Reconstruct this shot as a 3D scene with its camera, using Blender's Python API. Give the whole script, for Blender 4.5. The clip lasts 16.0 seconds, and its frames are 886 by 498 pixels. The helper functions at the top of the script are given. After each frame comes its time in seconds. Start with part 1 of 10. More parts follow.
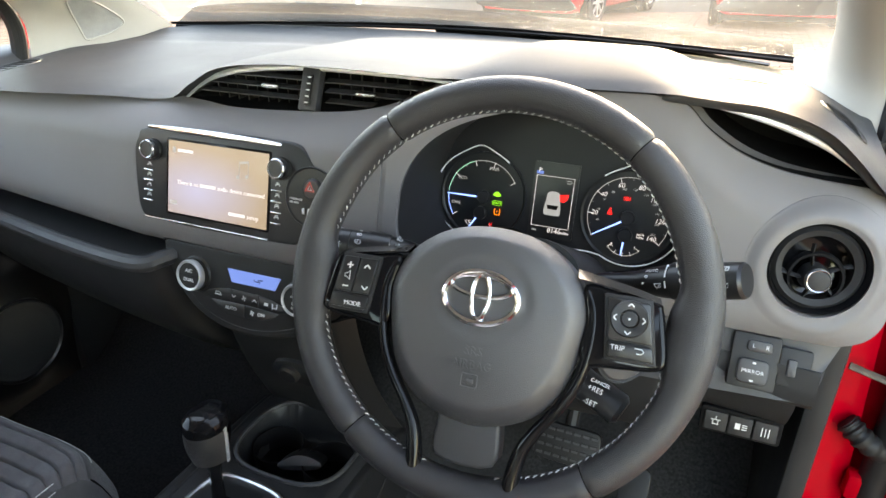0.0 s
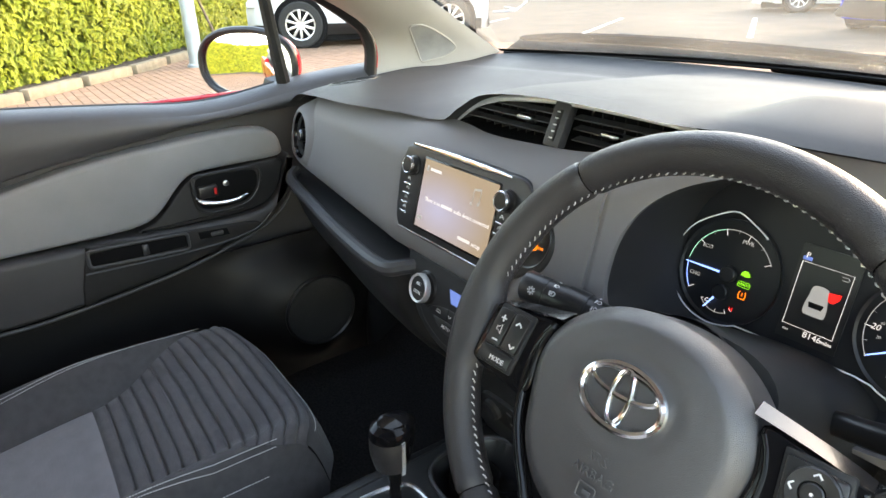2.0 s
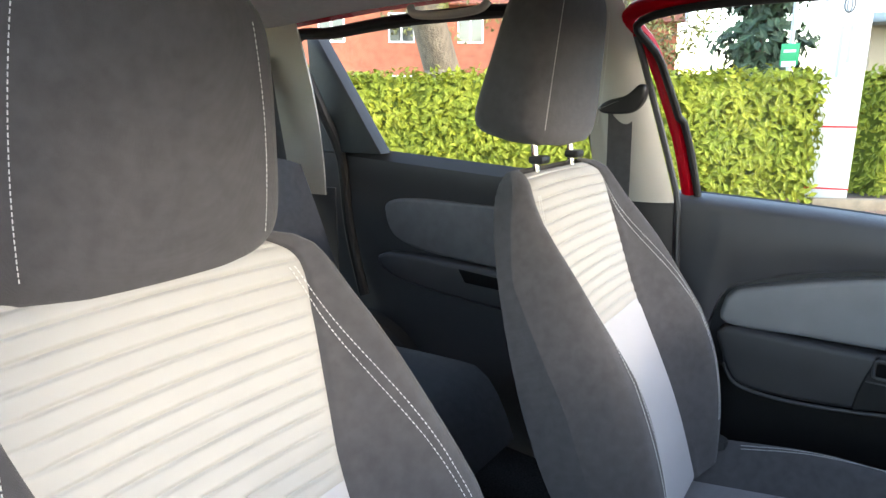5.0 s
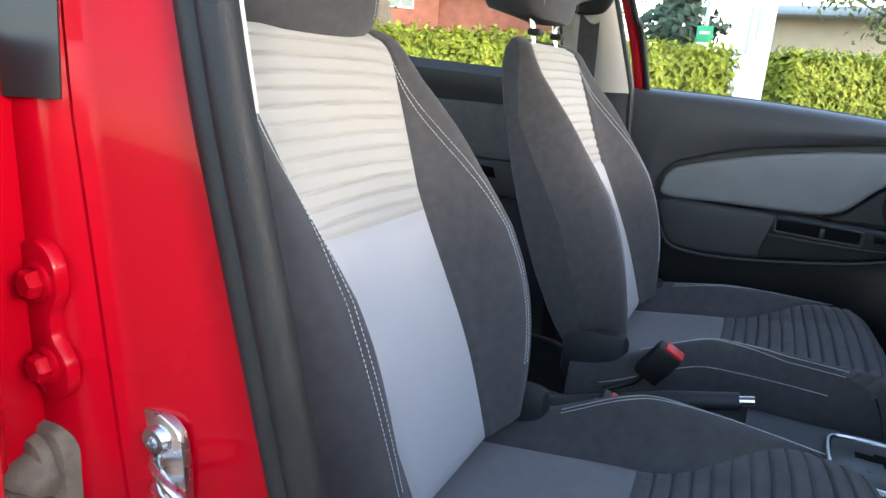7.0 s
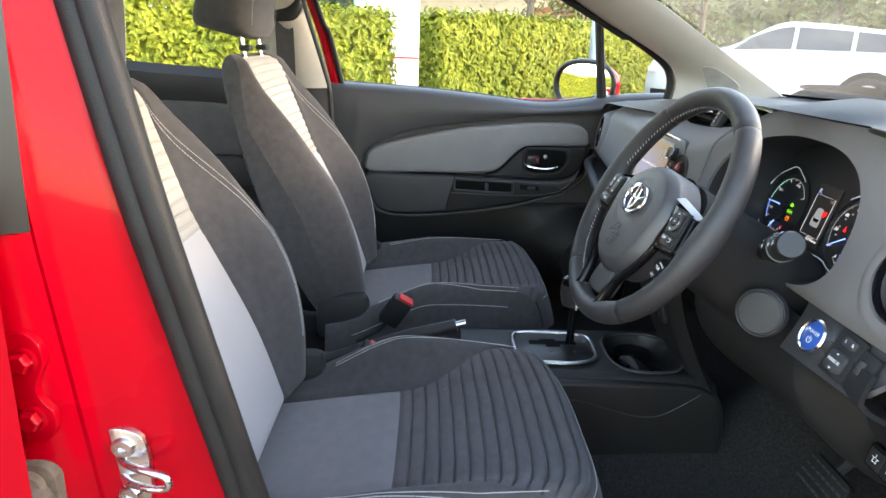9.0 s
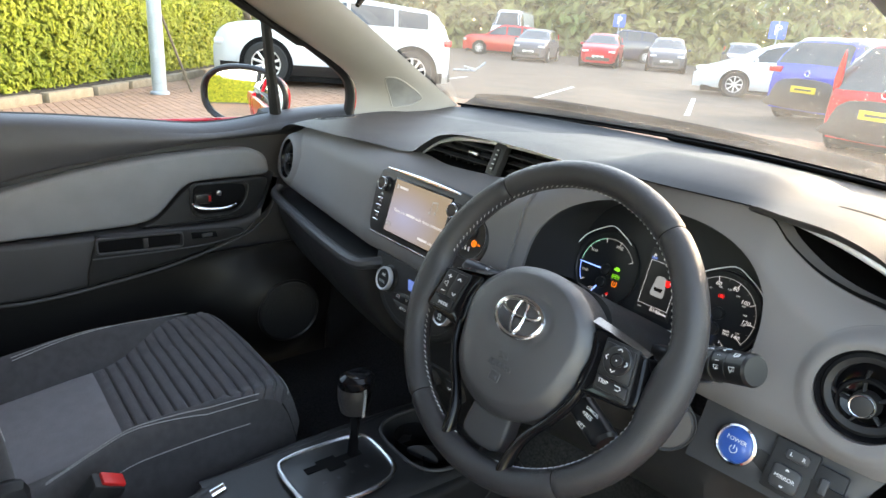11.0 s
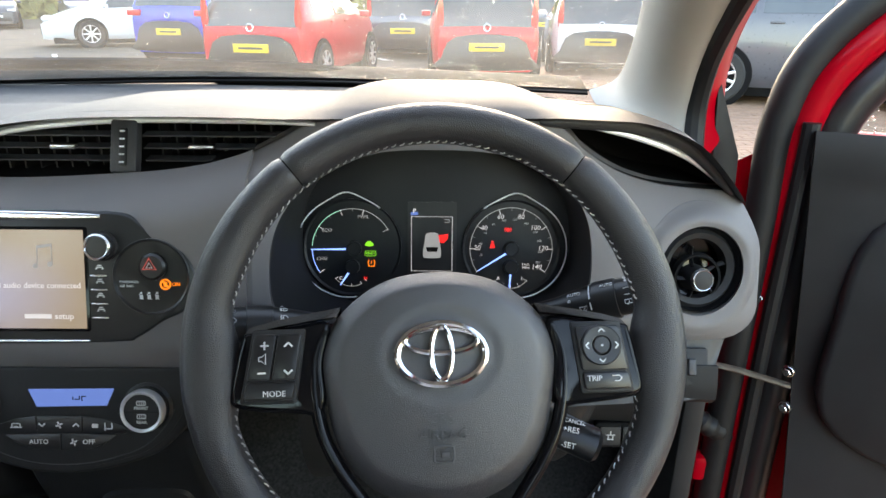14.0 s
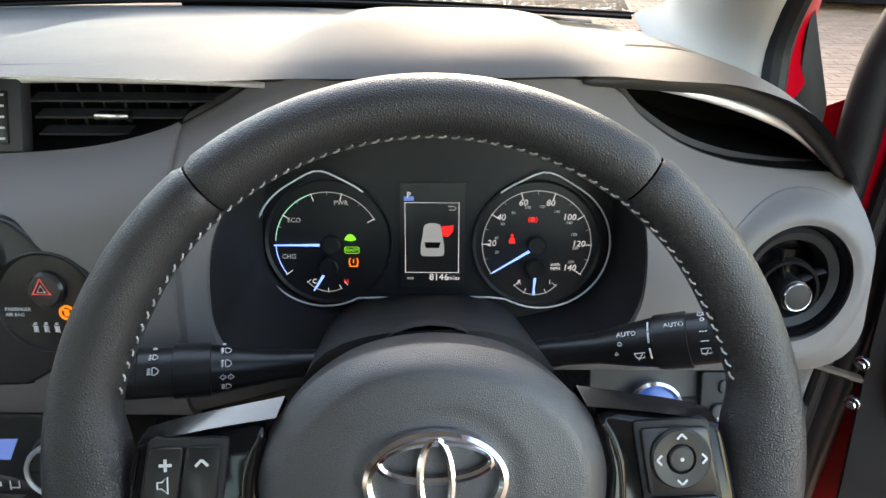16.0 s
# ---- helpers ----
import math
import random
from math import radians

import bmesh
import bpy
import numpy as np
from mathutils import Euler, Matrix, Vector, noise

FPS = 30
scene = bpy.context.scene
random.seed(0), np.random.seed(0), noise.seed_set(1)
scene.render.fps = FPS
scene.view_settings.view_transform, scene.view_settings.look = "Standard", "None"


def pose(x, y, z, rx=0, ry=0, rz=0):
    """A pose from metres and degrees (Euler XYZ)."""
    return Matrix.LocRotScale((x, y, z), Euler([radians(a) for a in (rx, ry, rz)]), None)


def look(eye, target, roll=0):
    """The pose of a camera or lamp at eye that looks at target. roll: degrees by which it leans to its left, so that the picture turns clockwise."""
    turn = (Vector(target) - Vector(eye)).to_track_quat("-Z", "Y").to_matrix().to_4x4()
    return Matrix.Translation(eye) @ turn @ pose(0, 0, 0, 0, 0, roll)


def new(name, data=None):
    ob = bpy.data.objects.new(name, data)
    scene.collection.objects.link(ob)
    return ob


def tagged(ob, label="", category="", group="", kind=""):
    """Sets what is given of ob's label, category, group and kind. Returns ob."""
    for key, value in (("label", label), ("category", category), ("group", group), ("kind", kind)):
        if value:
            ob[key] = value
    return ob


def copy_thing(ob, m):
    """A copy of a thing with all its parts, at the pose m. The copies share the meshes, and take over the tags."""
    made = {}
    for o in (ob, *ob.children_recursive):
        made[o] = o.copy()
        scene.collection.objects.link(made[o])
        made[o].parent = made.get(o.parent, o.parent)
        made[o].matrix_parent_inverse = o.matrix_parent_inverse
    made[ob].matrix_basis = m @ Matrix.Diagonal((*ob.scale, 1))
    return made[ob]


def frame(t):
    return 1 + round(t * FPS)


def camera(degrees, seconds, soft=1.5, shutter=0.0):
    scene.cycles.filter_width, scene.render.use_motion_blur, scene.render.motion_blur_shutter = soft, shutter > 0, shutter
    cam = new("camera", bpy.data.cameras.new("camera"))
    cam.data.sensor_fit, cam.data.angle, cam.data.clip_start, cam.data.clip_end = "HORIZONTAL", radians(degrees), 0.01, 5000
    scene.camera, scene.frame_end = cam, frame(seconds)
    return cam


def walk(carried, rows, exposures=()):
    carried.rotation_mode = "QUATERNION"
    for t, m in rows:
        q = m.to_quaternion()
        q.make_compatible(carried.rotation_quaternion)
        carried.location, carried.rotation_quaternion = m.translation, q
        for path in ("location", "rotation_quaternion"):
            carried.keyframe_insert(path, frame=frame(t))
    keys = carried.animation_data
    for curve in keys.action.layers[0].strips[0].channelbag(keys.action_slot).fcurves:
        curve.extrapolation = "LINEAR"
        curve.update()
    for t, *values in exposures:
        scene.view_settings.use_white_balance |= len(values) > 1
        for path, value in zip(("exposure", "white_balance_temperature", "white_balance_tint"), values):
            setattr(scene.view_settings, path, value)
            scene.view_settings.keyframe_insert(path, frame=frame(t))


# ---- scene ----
cam = camera(69.0, 16.0)
PATH = [
    (0, (0.51, -0.437, 1.224), (-0.2, 1.208, 0.336), -0.3),
    (0.5, (0.506, -0.429, 1.232), (-0.364, 1.139, 0.346), -1.0),
    (1, (0.535, -0.398, 1.23), (-0.53, 1.046, 0.347), -1.6),
    (1.5, (0.571, -0.349, 1.223), (-0.709, 0.945, 0.394), -1.7),
    (2, (0.586, -0.295, 1.217), (-0.935, 0.734, 0.423), -1.9),
    (2.5, (0.597, -0.236, 1.22), (-1.138, 0.414, 0.466), -2.7),
    (3, (0.624, -0.216, 1.219), (-1.263, -0.056, 0.573), -1.7),
    (3.5, (0.627, -0.195, 1.216), (-1.273, -0.502, 0.672), -1.3),
    (4, (0.65, -0.215, 1.226), (-1.158, -0.92, 0.743), -0.5),
    (4.5, (0.668, -0.242, 1.228), (-1.003, -1.247, 0.78), 0.0),
    (4.7, (0.667, -0.271, 1.24), (-0.951, -1.353, 0.78), 0.1),
    (7, (1.026, -0.259, 1.04), (-0.702, -1.112, 0.505), 3.7),
    (7.5, (1.179, -0.26, 1.039), (-0.67, -0.734, 0.44), 3.9),
    (8, (1.271, -0.259, 1.063), (-0.625, -0.463, 0.461), 3.2),
    (8.2, (1.283, -0.262, 1.076), (-0.621, -0.399, 0.479), 2.9),
    (10.3, (1.197, -0.396, 1.27), (-0.593, 0.184, 0.593), 3.2),
    (10.5, (1.115, -0.413, 1.267), (-0.616, 0.329, 0.594), 3.8),
    (11, (0.801, -0.475, 1.243), (-0.666, 0.719, 0.594), 4.0),
    (11.5, (0.6, -0.485, 1.205), (-0.491, 1.074, 0.589), 3.8),
    (12, (0.479, -0.469, 1.179), (-0.208, 1.302, 0.555), 3.1),
    (12.5, (0.407, -0.465, 1.167), (0.071, 1.397, 0.519), 2.8),
    (13, (0.369, -0.464, 1.172), (0.255, 1.416, 0.498), 1.8),
    (13.5, (0.36, -0.464, 1.192), (0.35, 1.405, 0.48), 1.2),
    (14, (0.352, -0.402, 1.185), (0.364, 1.463, 0.464), 0.5),
    (14.5, (0.352, -0.314, 1.183), (0.366, 1.538, 0.427), 0.3),
    (15, (0.347, -0.249, 1.184), (0.362, 1.565, 0.341), 0.3),
    (15.5, (0.35, -0.208, 1.186), (0.348, 1.568, 0.266), 0.3),
    (16, (0.361, -0.207, 1.188), (0.333, 1.542, 0.218), -0.0),
]
EXPOSURES = [(0.0, 4.17, 9000, 15), (1.5, 4.07, 8900, 15), (2.5, 3.93, 8800, 15), (3.5, 3.83, 8200, 14), (4.5, 3.6, 7100, 12), (7.0, 3.35, 6700, 12), (7.5, 3.45, 6900, 12), (8.0, 3.6, 7300, 13), (10.5, 3.80, 8400, 15), (11.5, 3.64, 8250, 14), (12.2, 3.69, 8200, 14), (14.0, 3.66, 8200, 14), (16.0, 3.67, 8200, 14)]
walk(cam, [(t, look(eye, target, roll)) for t, eye, target, roll in PATH], EXPOSURES)

# ---- world and sun ----
SUN_AZ, SUN_EL = 4.0, 16.0
world = bpy.data.worlds.new("sky")
scene.world = world
world.use_nodes = True
wn = world.node_tree.nodes
sky = wn.new("ShaderNodeTexSky")
sky.sky_type = "NISHITA"
sky.sun_disc = False
sky.sun_elevation = radians(SUN_EL)
sky.sun_rotation = radians(SUN_AZ)
sky.air_density, sky.dust_density = 1.0, 0.7
bgn = wn["Background"]
bgn.inputs["Strength"].default_value = 0.15
world.node_tree.links.new(sky.outputs["Color"], bgn.inputs["Color"])
sun = new("sun", bpy.data.lights.new("sun", "SUN"))
sun.data.energy, sun.data.angle, sun.data.color = 0.18, radians(6.0), (1.0, 0.95, 0.87)
sun.matrix_world = look((4 * math.sin(radians(SUN_AZ)), 4 * math.cos(radians(SUN_AZ)), 4 * math.tan(radians(SUN_EL))), (0, 0, 0))


# ---- materials ----
def mat(name, col, rough=0.5, metal=0.0, var=0.12, scale=30.0, bump=0.0, bscale=500.0, kind="noise", coat=0.0,
        spec=0.5, stretch=(1, 1, 1), rvar=0.08, island=0.0, objrand=0.0, col2=None, sheen=0.0):
    m = bpy.data.materials.new(name)
    m.use_nodes = True
    nt = m.node_tree
    b = nt.nodes["Principled BSDF"]
    lk = nt.links.new
    tc = nt.nodes.new("ShaderNodeTexCoord")
    mp = nt.nodes.new("ShaderNodeMapping")
    mp.inputs["Scale"].default_value = stretch
    lk(tc.outputs["Object"], mp.inputs["Vector"])
    n1 = nt.nodes.new("ShaderNodeTexNoise")
    n1.inputs["Scale"].default_value = scale
    n1.inputs["Detail"].default_value = 6
    lk(mp.outputs["Vector"], n1.inputs["Vector"])
    ramp = nt.nodes.new("ShaderNodeMix")
    ramp.data_type = "RGBA"
    c2 = col2 or tuple(min(1, c * (1 + var)) for c in col)
    c1 = tuple(c * (1 - var) for c in col) if col2 is None else col
    ramp.inputs["A"].default_value = (*c1, 1)
    ramp.inputs["B"].default_value = (*c2, 1)
    mr = nt.nodes.new("ShaderNodeMapRange")
    mr.inputs["From Min"].default_value, mr.inputs["From Max"].default_value = 0.3, 0.7
    lk(n1.outputs["Fac"], mr.inputs["Value"])
    lk(mr.outputs["Result"], ramp.inputs["Factor"])
    out = ramp.outputs["Result"]
    if island or objrand:
        hs = nt.nodes.new("ShaderNodeHueSaturation")
        lk(out, hs.inputs["Color"])
        if island:
            gi = nt.nodes.new("ShaderNodeNewGeometry")
            src = gi.outputs["Random Per Island"]
        else:
            oi = nt.nodes.new("ShaderNodeObjectInfo")
            src = oi.outputs["Random"]
        m2 = nt.nodes.new("ShaderNodeMapRange")
        amp = island or objrand
        m2.inputs["To Min"].default_value, m2.inputs["To Max"].default_value = 1 - amp, 1 + amp
        lk(src, m2.inputs["Value"])
        lk(m2.outputs["Result"], hs.inputs["Value"])
        out = hs.outputs["Color"]
    lk(out, b.inputs["Base Color"])
    n3 = nt.nodes.new("ShaderNodeMapRange")
    n3.inputs["To Min"].default_value, n3.inputs["To Max"].default_value = max(0.0, rough - rvar), min(1, rough + rvar)
    lk(n1.outputs["Fac"], n3.inputs["Value"])
    lk(n3.outputs["Result"], b.inputs["Roughness"])
    b.inputs["Metallic"].default_value = metal
    b.inputs["Specular IOR Level"].default_value = spec
    b.inputs["Coat Weight"].default_value = coat
    b.inputs["Coat Roughness"].default_value = 0.04
    if sheen:
        b.inputs["Sheen Weight"].default_value = sheen
    if bump:
        bn = nt.nodes.new("ShaderNodeBump")
        bn.inputs["Strength"].default_value = bump
        bn.inputs["Distance"].default_value = 0.6 / bscale
        if kind == "leather":
            tx = nt.nodes.new("ShaderNodeTexVoronoi")
            tx.feature = "DISTANCE_TO_EDGE"
            sock = tx.outputs["Distance"]
        elif kind == "weave":
            tx = nt.nodes.new("ShaderNodeTexVoronoi")
            tx.distance = "CHEBYCHEV"
            tx.inputs["Randomness"].default_value = 0.25
            sock = tx.outputs["Distance"]
        else:
            tx = nt.nodes.new("ShaderNodeTexNoise")
            tx.inputs["Detail"].default_value = 4
            sock = tx.outputs["Fac"]
        tx.inputs["Scale"].default_value = bscale
        lk(tc.outputs["Object"], tx.inputs["Vector"])
        lk(sock, bn.inputs["Height"])
        lk(bn.outputs["Normal"], b.inputs["Normal"])
    return m


def glow(name, col, power):
    m = bpy.data.materials.new(name)
    m.use_nodes = True
    b = m.node_tree.nodes["Principled BSDF"]
    b.inputs["Base Color"].default_value = (*[c * 0.3 for c in col], 1)
    b.inputs["Emission Color"].default_value = (*col, 1)
    b.inputs["Emission Strength"].default_value = power
    return m


def glass(name, tint=(0.95, 0.97, 0.96), drops=0.0):
    m = bpy.data.materials.new(name)
    m.use_nodes = True
    nt = m.node_tree
    lk = nt.links.new
    nt.nodes.remove(nt.nodes["Principled BSDF"])
    tr = nt.nodes.new("ShaderNodeBsdfTransparent")
    tr.inputs["Color"].default_value = (*tint, 1)
    gl = nt.nodes.new("ShaderNodeBsdfGlossy")
    gl.inputs["Roughness"].default_value = 0.02
    lw = nt.nodes.new("ShaderNodeLayerWeight")
    lw.inputs["Blend"].default_value = 0.5
    pw = nt.nodes.new("ShaderNodeMath")
    pw.operation = "POWER"
    pw.inputs[1].default_value = 5.0
    lk(lw.outputs["Facing"], pw.inputs[0])
    fr = nt.nodes.new("ShaderNodeMath")
    fr.operation = "MULTIPLY_ADD"
    fr.inputs[1].default_value = 0.55
    fr.inputs[2].default_value = 0.03
    lk(pw.outputs["Value"], fr.inputs[0])
    mx = nt.nodes.new("ShaderNodeMixShader")
    lk(fr.outputs["Value"], mx.inputs["Fac"])
    lk(tr.outputs["BSDF"], mx.inputs[1])
    lk(gl.outputs["BSDF"], mx.inputs[2])
    if drops:
        # a film of dust that scatters a little of the daylight
        tl = nt.nodes.new("ShaderNodeBsdfTranslucent")
        tl.inputs["Color"].default_value = (0.86, 0.75, 0.62, 1)
        nz = nt.nodes.new("ShaderNodeTexNoise")
        nz.inputs["Scale"].default_value = 6.0
        dm = nt.nodes.new("ShaderNodeMath")
        dm.operation = "MULTIPLY"
        dm.inputs[1].default_value = 2 * drops
        lk(nz.outputs["Fac"], dm.inputs[0])
        m2 = nt.nodes.new("ShaderNodeMixShader")
        lk(dm.outputs["Value"], m2.inputs["Fac"])
        lk(mx.outputs["Shader"], m2.inputs[1])
        lk(tl.outputs["BSDF"], m2.inputs[2])
        mx = m2
    lk(mx.outputs["Shader"], nt.nodes["Material Output"].inputs["Surface"])
    return m


M = {}
M["fascia"] = mat("fascia grey soft plastic", (0.150, 0.140, 0.139), 0.62, var=0.05, scale=8, bump=0.35, bscale=1400, kind="leather")
M["toppad"] = mat("dash top grey plastic", (0.038, 0.039, 0.042), 0.55, spec=0.24, var=0.05, scale=9, bump=0.28, bscale=1500, kind="leather")
M["black"] = mat("black moulded plastic", (0.020, 0.020, 0.021), 0.52, spec=0.3, var=0.15, scale=20, bump=0.3, bscale=1500, kind="leather")
M["darkgrey"] = mat("charcoal moulded plastic", (0.040, 0.040, 0.043), 0.5, var=0.08, scale=15, bump=0.3, bscale=1300, kind="leather")
M["satinblack"] = mat("satin black trim", (0.014, 0.014, 0.015), 0.33, var=0.1, scale=15)
M["gloss"] = mat("piano black trim", (0.006, 0.006, 0.007), 0.07, var=0.0, spec=0.22, coat=0.0, rvar=0.02)
M["facet"] = mat("polished black bevel", (0.012, 0.012, 0.013), 0.12, var=0.0, spec=0.6, coat=0.3, rvar=0.03)
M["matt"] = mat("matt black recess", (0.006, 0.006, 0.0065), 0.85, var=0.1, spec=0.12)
M["leather"] = mat("charcoal grained leather", (0.031, 0.0295, 0.0315), 0.36, var=0.10, scale=14, bump=0.6, bscale=680, kind="leather")
M["airbag"] = mat("dark grey airbag cover plastic", (0.044, 0.0425, 0.046), 0.36, spec=1.0, var=0.06, scale=12, bump=0.6, bscale=900, kind="leather")
M["well"] = mat("charcoal well plastic", (0.015, 0.015, 0.017), 0.5, var=0.06, scale=12, bump=0.3, bscale=1400, kind="leather")
M["dialplate"] = mat("charcoal dial plate", (0.014, 0.0145, 0.017), 0.4, spec=0.3, var=0.08, scale=12)
M["dialface"] = mat("dark dial face", (0.012, 0.0128, 0.015), 0.4, spec=0.3, var=0.08, scale=12)
M["thread"] = mat("pale grey thread", (0.55, 0.55, 0.54), 0.7, var=0.1, scale=300)
M["chrome"] = mat("polished chrome", (0.82, 0.83, 0.84), 0.15, metal=1.0, var=0.02, rvar=0.03)
M["satinchrome"] = mat("satin silver trim", (0.62, 0.63, 0.65), 0.25, metal=1.0, var=0.03, rvar=0.05)
M["rimsilver"] = mat("bright silver line", (0.80, 0.81, 0.83), 0.45, metal=0.1, var=0.02, rvar=0.03)
M["silver"] = mat("silver painted trim", (0.66, 0.67, 0.69), 0.36, metal=0.6, var=0.03, rvar=0.05)
M["hubgrey"] = mat("satin grey metal", (0.085, 0.085, 0.09), 0.5, metal=1.0, var=0.03, rvar=0.05)
M["fabric_dark"] = mat("dark grey woven fabric", (0.060, 0.0575, 0.0605), 0.9, spec=0.25, var=0.14, scale=60, bump=0.6, bscale=900, kind="weave", sheen=0.12)
M["fabric_rib"] = mat("charcoal ribbed fabric", (0.086, 0.081, 0.086), 0.9, spec=0.25, var=0.14, scale=60, bump=0.6, bscale=900, kind="weave", sheen=0.12)
M["fabric_mid"] = mat("mid grey seat fabric", (0.170, 0.162, 0.170), 0.88, var=0.08, scale=50, bump=0.5, bscale=1000, kind="weave", sheen=0.1)
M["fabric_plain"] = mat("pale blue-grey seat fabric", (0.39, 0.382, 0.392), 0.88, var=0.03, scale=9, bump=0.5, bscale=1000, kind="weave")
M["fabric_light"] = mat("pale cream-grey seat fabric", (0.345, 0.333, 0.310), 0.88, var=0.03, scale=9, bump=0.5, bscale=1000, kind="weave")
M["doorgrey"] = mat("charcoal door top plastic", (0.050, 0.050, 0.054), 0.48, var=0.08, scale=12, bump=0.3, bscale=1300, kind="leather")
M["insert"] = mat("grey door insert fabric", (0.21, 0.21, 0.215), 0.7, var=0.05, scale=20, bump=0.3, bscale=1200)
M["pillar"] = mat("warm grey pillar plastic", (0.46, 0.43, 0.385), 0.6, var=0.04, scale=10, bump=0.25, bscale=1300, kind="leather")
M["liner"] = mat("pale headliner cloth", (0.56, 0.55, 0.53), 0.9, var=0.05, scale=60, bump=0.4, bscale=900)
M["red"] = mat("red car paint", (0.36, 0.001, 0.008), 0.28, var=0.06, scale=3, spec=0.07, coat=0.16, rvar=0.05)
M["rubber"] = mat("black rubber seal", (0.012, 0.012, 0.0125), 0.55, spec=0.3, var=0.2, scale=40, bump=0.3, bscale=500)
M["carpet"] = mat("black floor carpet", (0.030, 0.030, 0.031), 0.95, spec=0.1, var=0.4, scale=200, bump=0.8, bscale=700)
M["zinc"] = mat("zinc plated steel", (0.6, 0.61, 0.62), 0.28, metal=1.0, var=0.12, scale=60)
M["dirtyrubber"] = mat("dusty rubber grommet", (0.11, 0.085, 0.062), 0.8, var=0.4, scale=60, bump=0.4, bscale=200)
M["buckle_red"] = mat("red release button", (0.62, 0.02, 0.02), 0.4, var=0.05)
M["powerblue"] = mat("blue push button", (0.02, 0.09, 0.36), 0.3, var=0.05, coat=0.5)
M["white_print"] = mat("white printed marking", (0.70, 0.70, 0.70), 0.6, var=0.03)
# paler than the airbag cover: light catching the embossing is put into the colour
M["dim_print"] = mat("embossed marking in highlight grey", (0.085, 0.085, 0.088), 0.55, var=0.03)
M["glass"] = glass("clear window glass")
M["screen_glass"] = glass("dusty windscreen glass", (0.87, 0.885, 0.88), drops=0.075)
M["tint"] = glass("tinted window glass", (0.72, 0.76, 0.74))
M["g_white"] = glow("white dial light", (0.85, 0.9, 1.0), 0.055)
M["g_dim"] = glow("dim dial light", (0.6, 0.65, 0.7), 0.030)
# weak emission keeps the hazard triangle visible
M["g_hazard"] = glow("faintly glowing red hazard symbol", (1.0, 0.16, 0.14), 0.035)
M["g_blue"] = glow("blue needle light", (0.16, 0.33, 1.0), 0.20)
M["g_lcd"] = glow("blue climate display", (0.10, 0.20, 0.62), 0.085)
M["g_green"] = glow("green telltale", (0.25, 1.0, 0.05), 0.07)
M["g_teal"] = glow("teal dial arc", (0.2, 0.55, 0.45), 0.13)
M["g_amber"] = glow("amber telltale", (1.0, 0.24, 0.015), 0.10)
M["g_red"] = glow("red telltale", (1.0, 0.02, 0.02), 0.085)
M["mirror"] = mat("mirror glass", (0.9, 0.9, 0.9), 0.01, metal=1.0, var=0.0, rvar=0.0)


# ---- mesh helpers ----
SHIFT = {}


def thing(name, loc, label, category, group="", kind="", m=None):
    """An Empty at the base of a thing. Its parts are given in world places, or in its own frame if m is given."""
    ob = new(name)
    ob.empty_display_size = 0.05
    if m is not None:
        ob.matrix_world = m
        SHIFT[ob] = Matrix.Identity(4)
    else:
        ob.location = loc
        SHIFT[ob] = Matrix.Translation(-Vector(loc))
    tagged(ob, label, category, group, kind)
    return ob


def part(name, bm, material, parent=None, label="", angle=35, smooth=True, flip=False):
    if parent is not None and parent in SHIFT:
        bm.transform(SHIFT[parent])
    bmesh.ops.recalc_face_normals(bm, faces=bm.faces)
    if flip:
        bmesh.ops.reverse_faces(bm, faces=bm.faces)
    me = bpy.data.meshes.new(name)
    bm.to_mesh(me)
    bm.free()
    if smooth:
        me.shade_smooth()
        me.set_sharp_from_angle(angle=radians(angle))
    me.materials.append(material)
    ob = new(name, me)
    if parent is not None:
        ob.parent = parent
        SHIFT[ob] = SHIFT[parent]
    if label:
        tagged(ob, label)
    return ob


def solo(name, bm, material, label, category, group="", kind="", angle=35):
    """A thing of a single mesh, its origin at its base."""
    xs = [v.co for v in bm.verts]
    c = Vector(((min(v.x for v in xs) + max(v.x for v in xs)) / 2, (min(v.y for v in xs) + max(v.y for v in xs)) / 2, min(v.z for v in xs)))
    bm.transform(Matrix.Translation(-c))
    ob = part(name, bm, material, None, "", angle)
    ob.location = c
    return tagged(ob, label, category, group, kind)


def B():
    return bmesh.new()


def grid(bm, f, nu, nv, close_u=False, close_v=False, thick=0.0):
    """A sheet f(u, v), u and v from 0 to 1; with thick it gets a back."""
    ru, rv = nu + (0 if close_u else 1), nv + (0 if close_v else 1)
    vs = [[bm.verts.new(f(i / nu, j / nv)) for j in range(rv)] for i in range(ru)]
    fs = []
    for i in range(nu):
        for j in range(nv):
            a, b = i, (i + 1) % ru
            c, d = j, (j + 1) % rv
            fs.append(bm.faces.new((vs[a][c], vs[b][c], vs[b][d], vs[a][d])))
    if thick:
        bmesh.ops.recalc_face_normals(bm, faces=fs)
        bmesh.ops.solidify(bm, geom=fs, thickness=thick)
    return vs


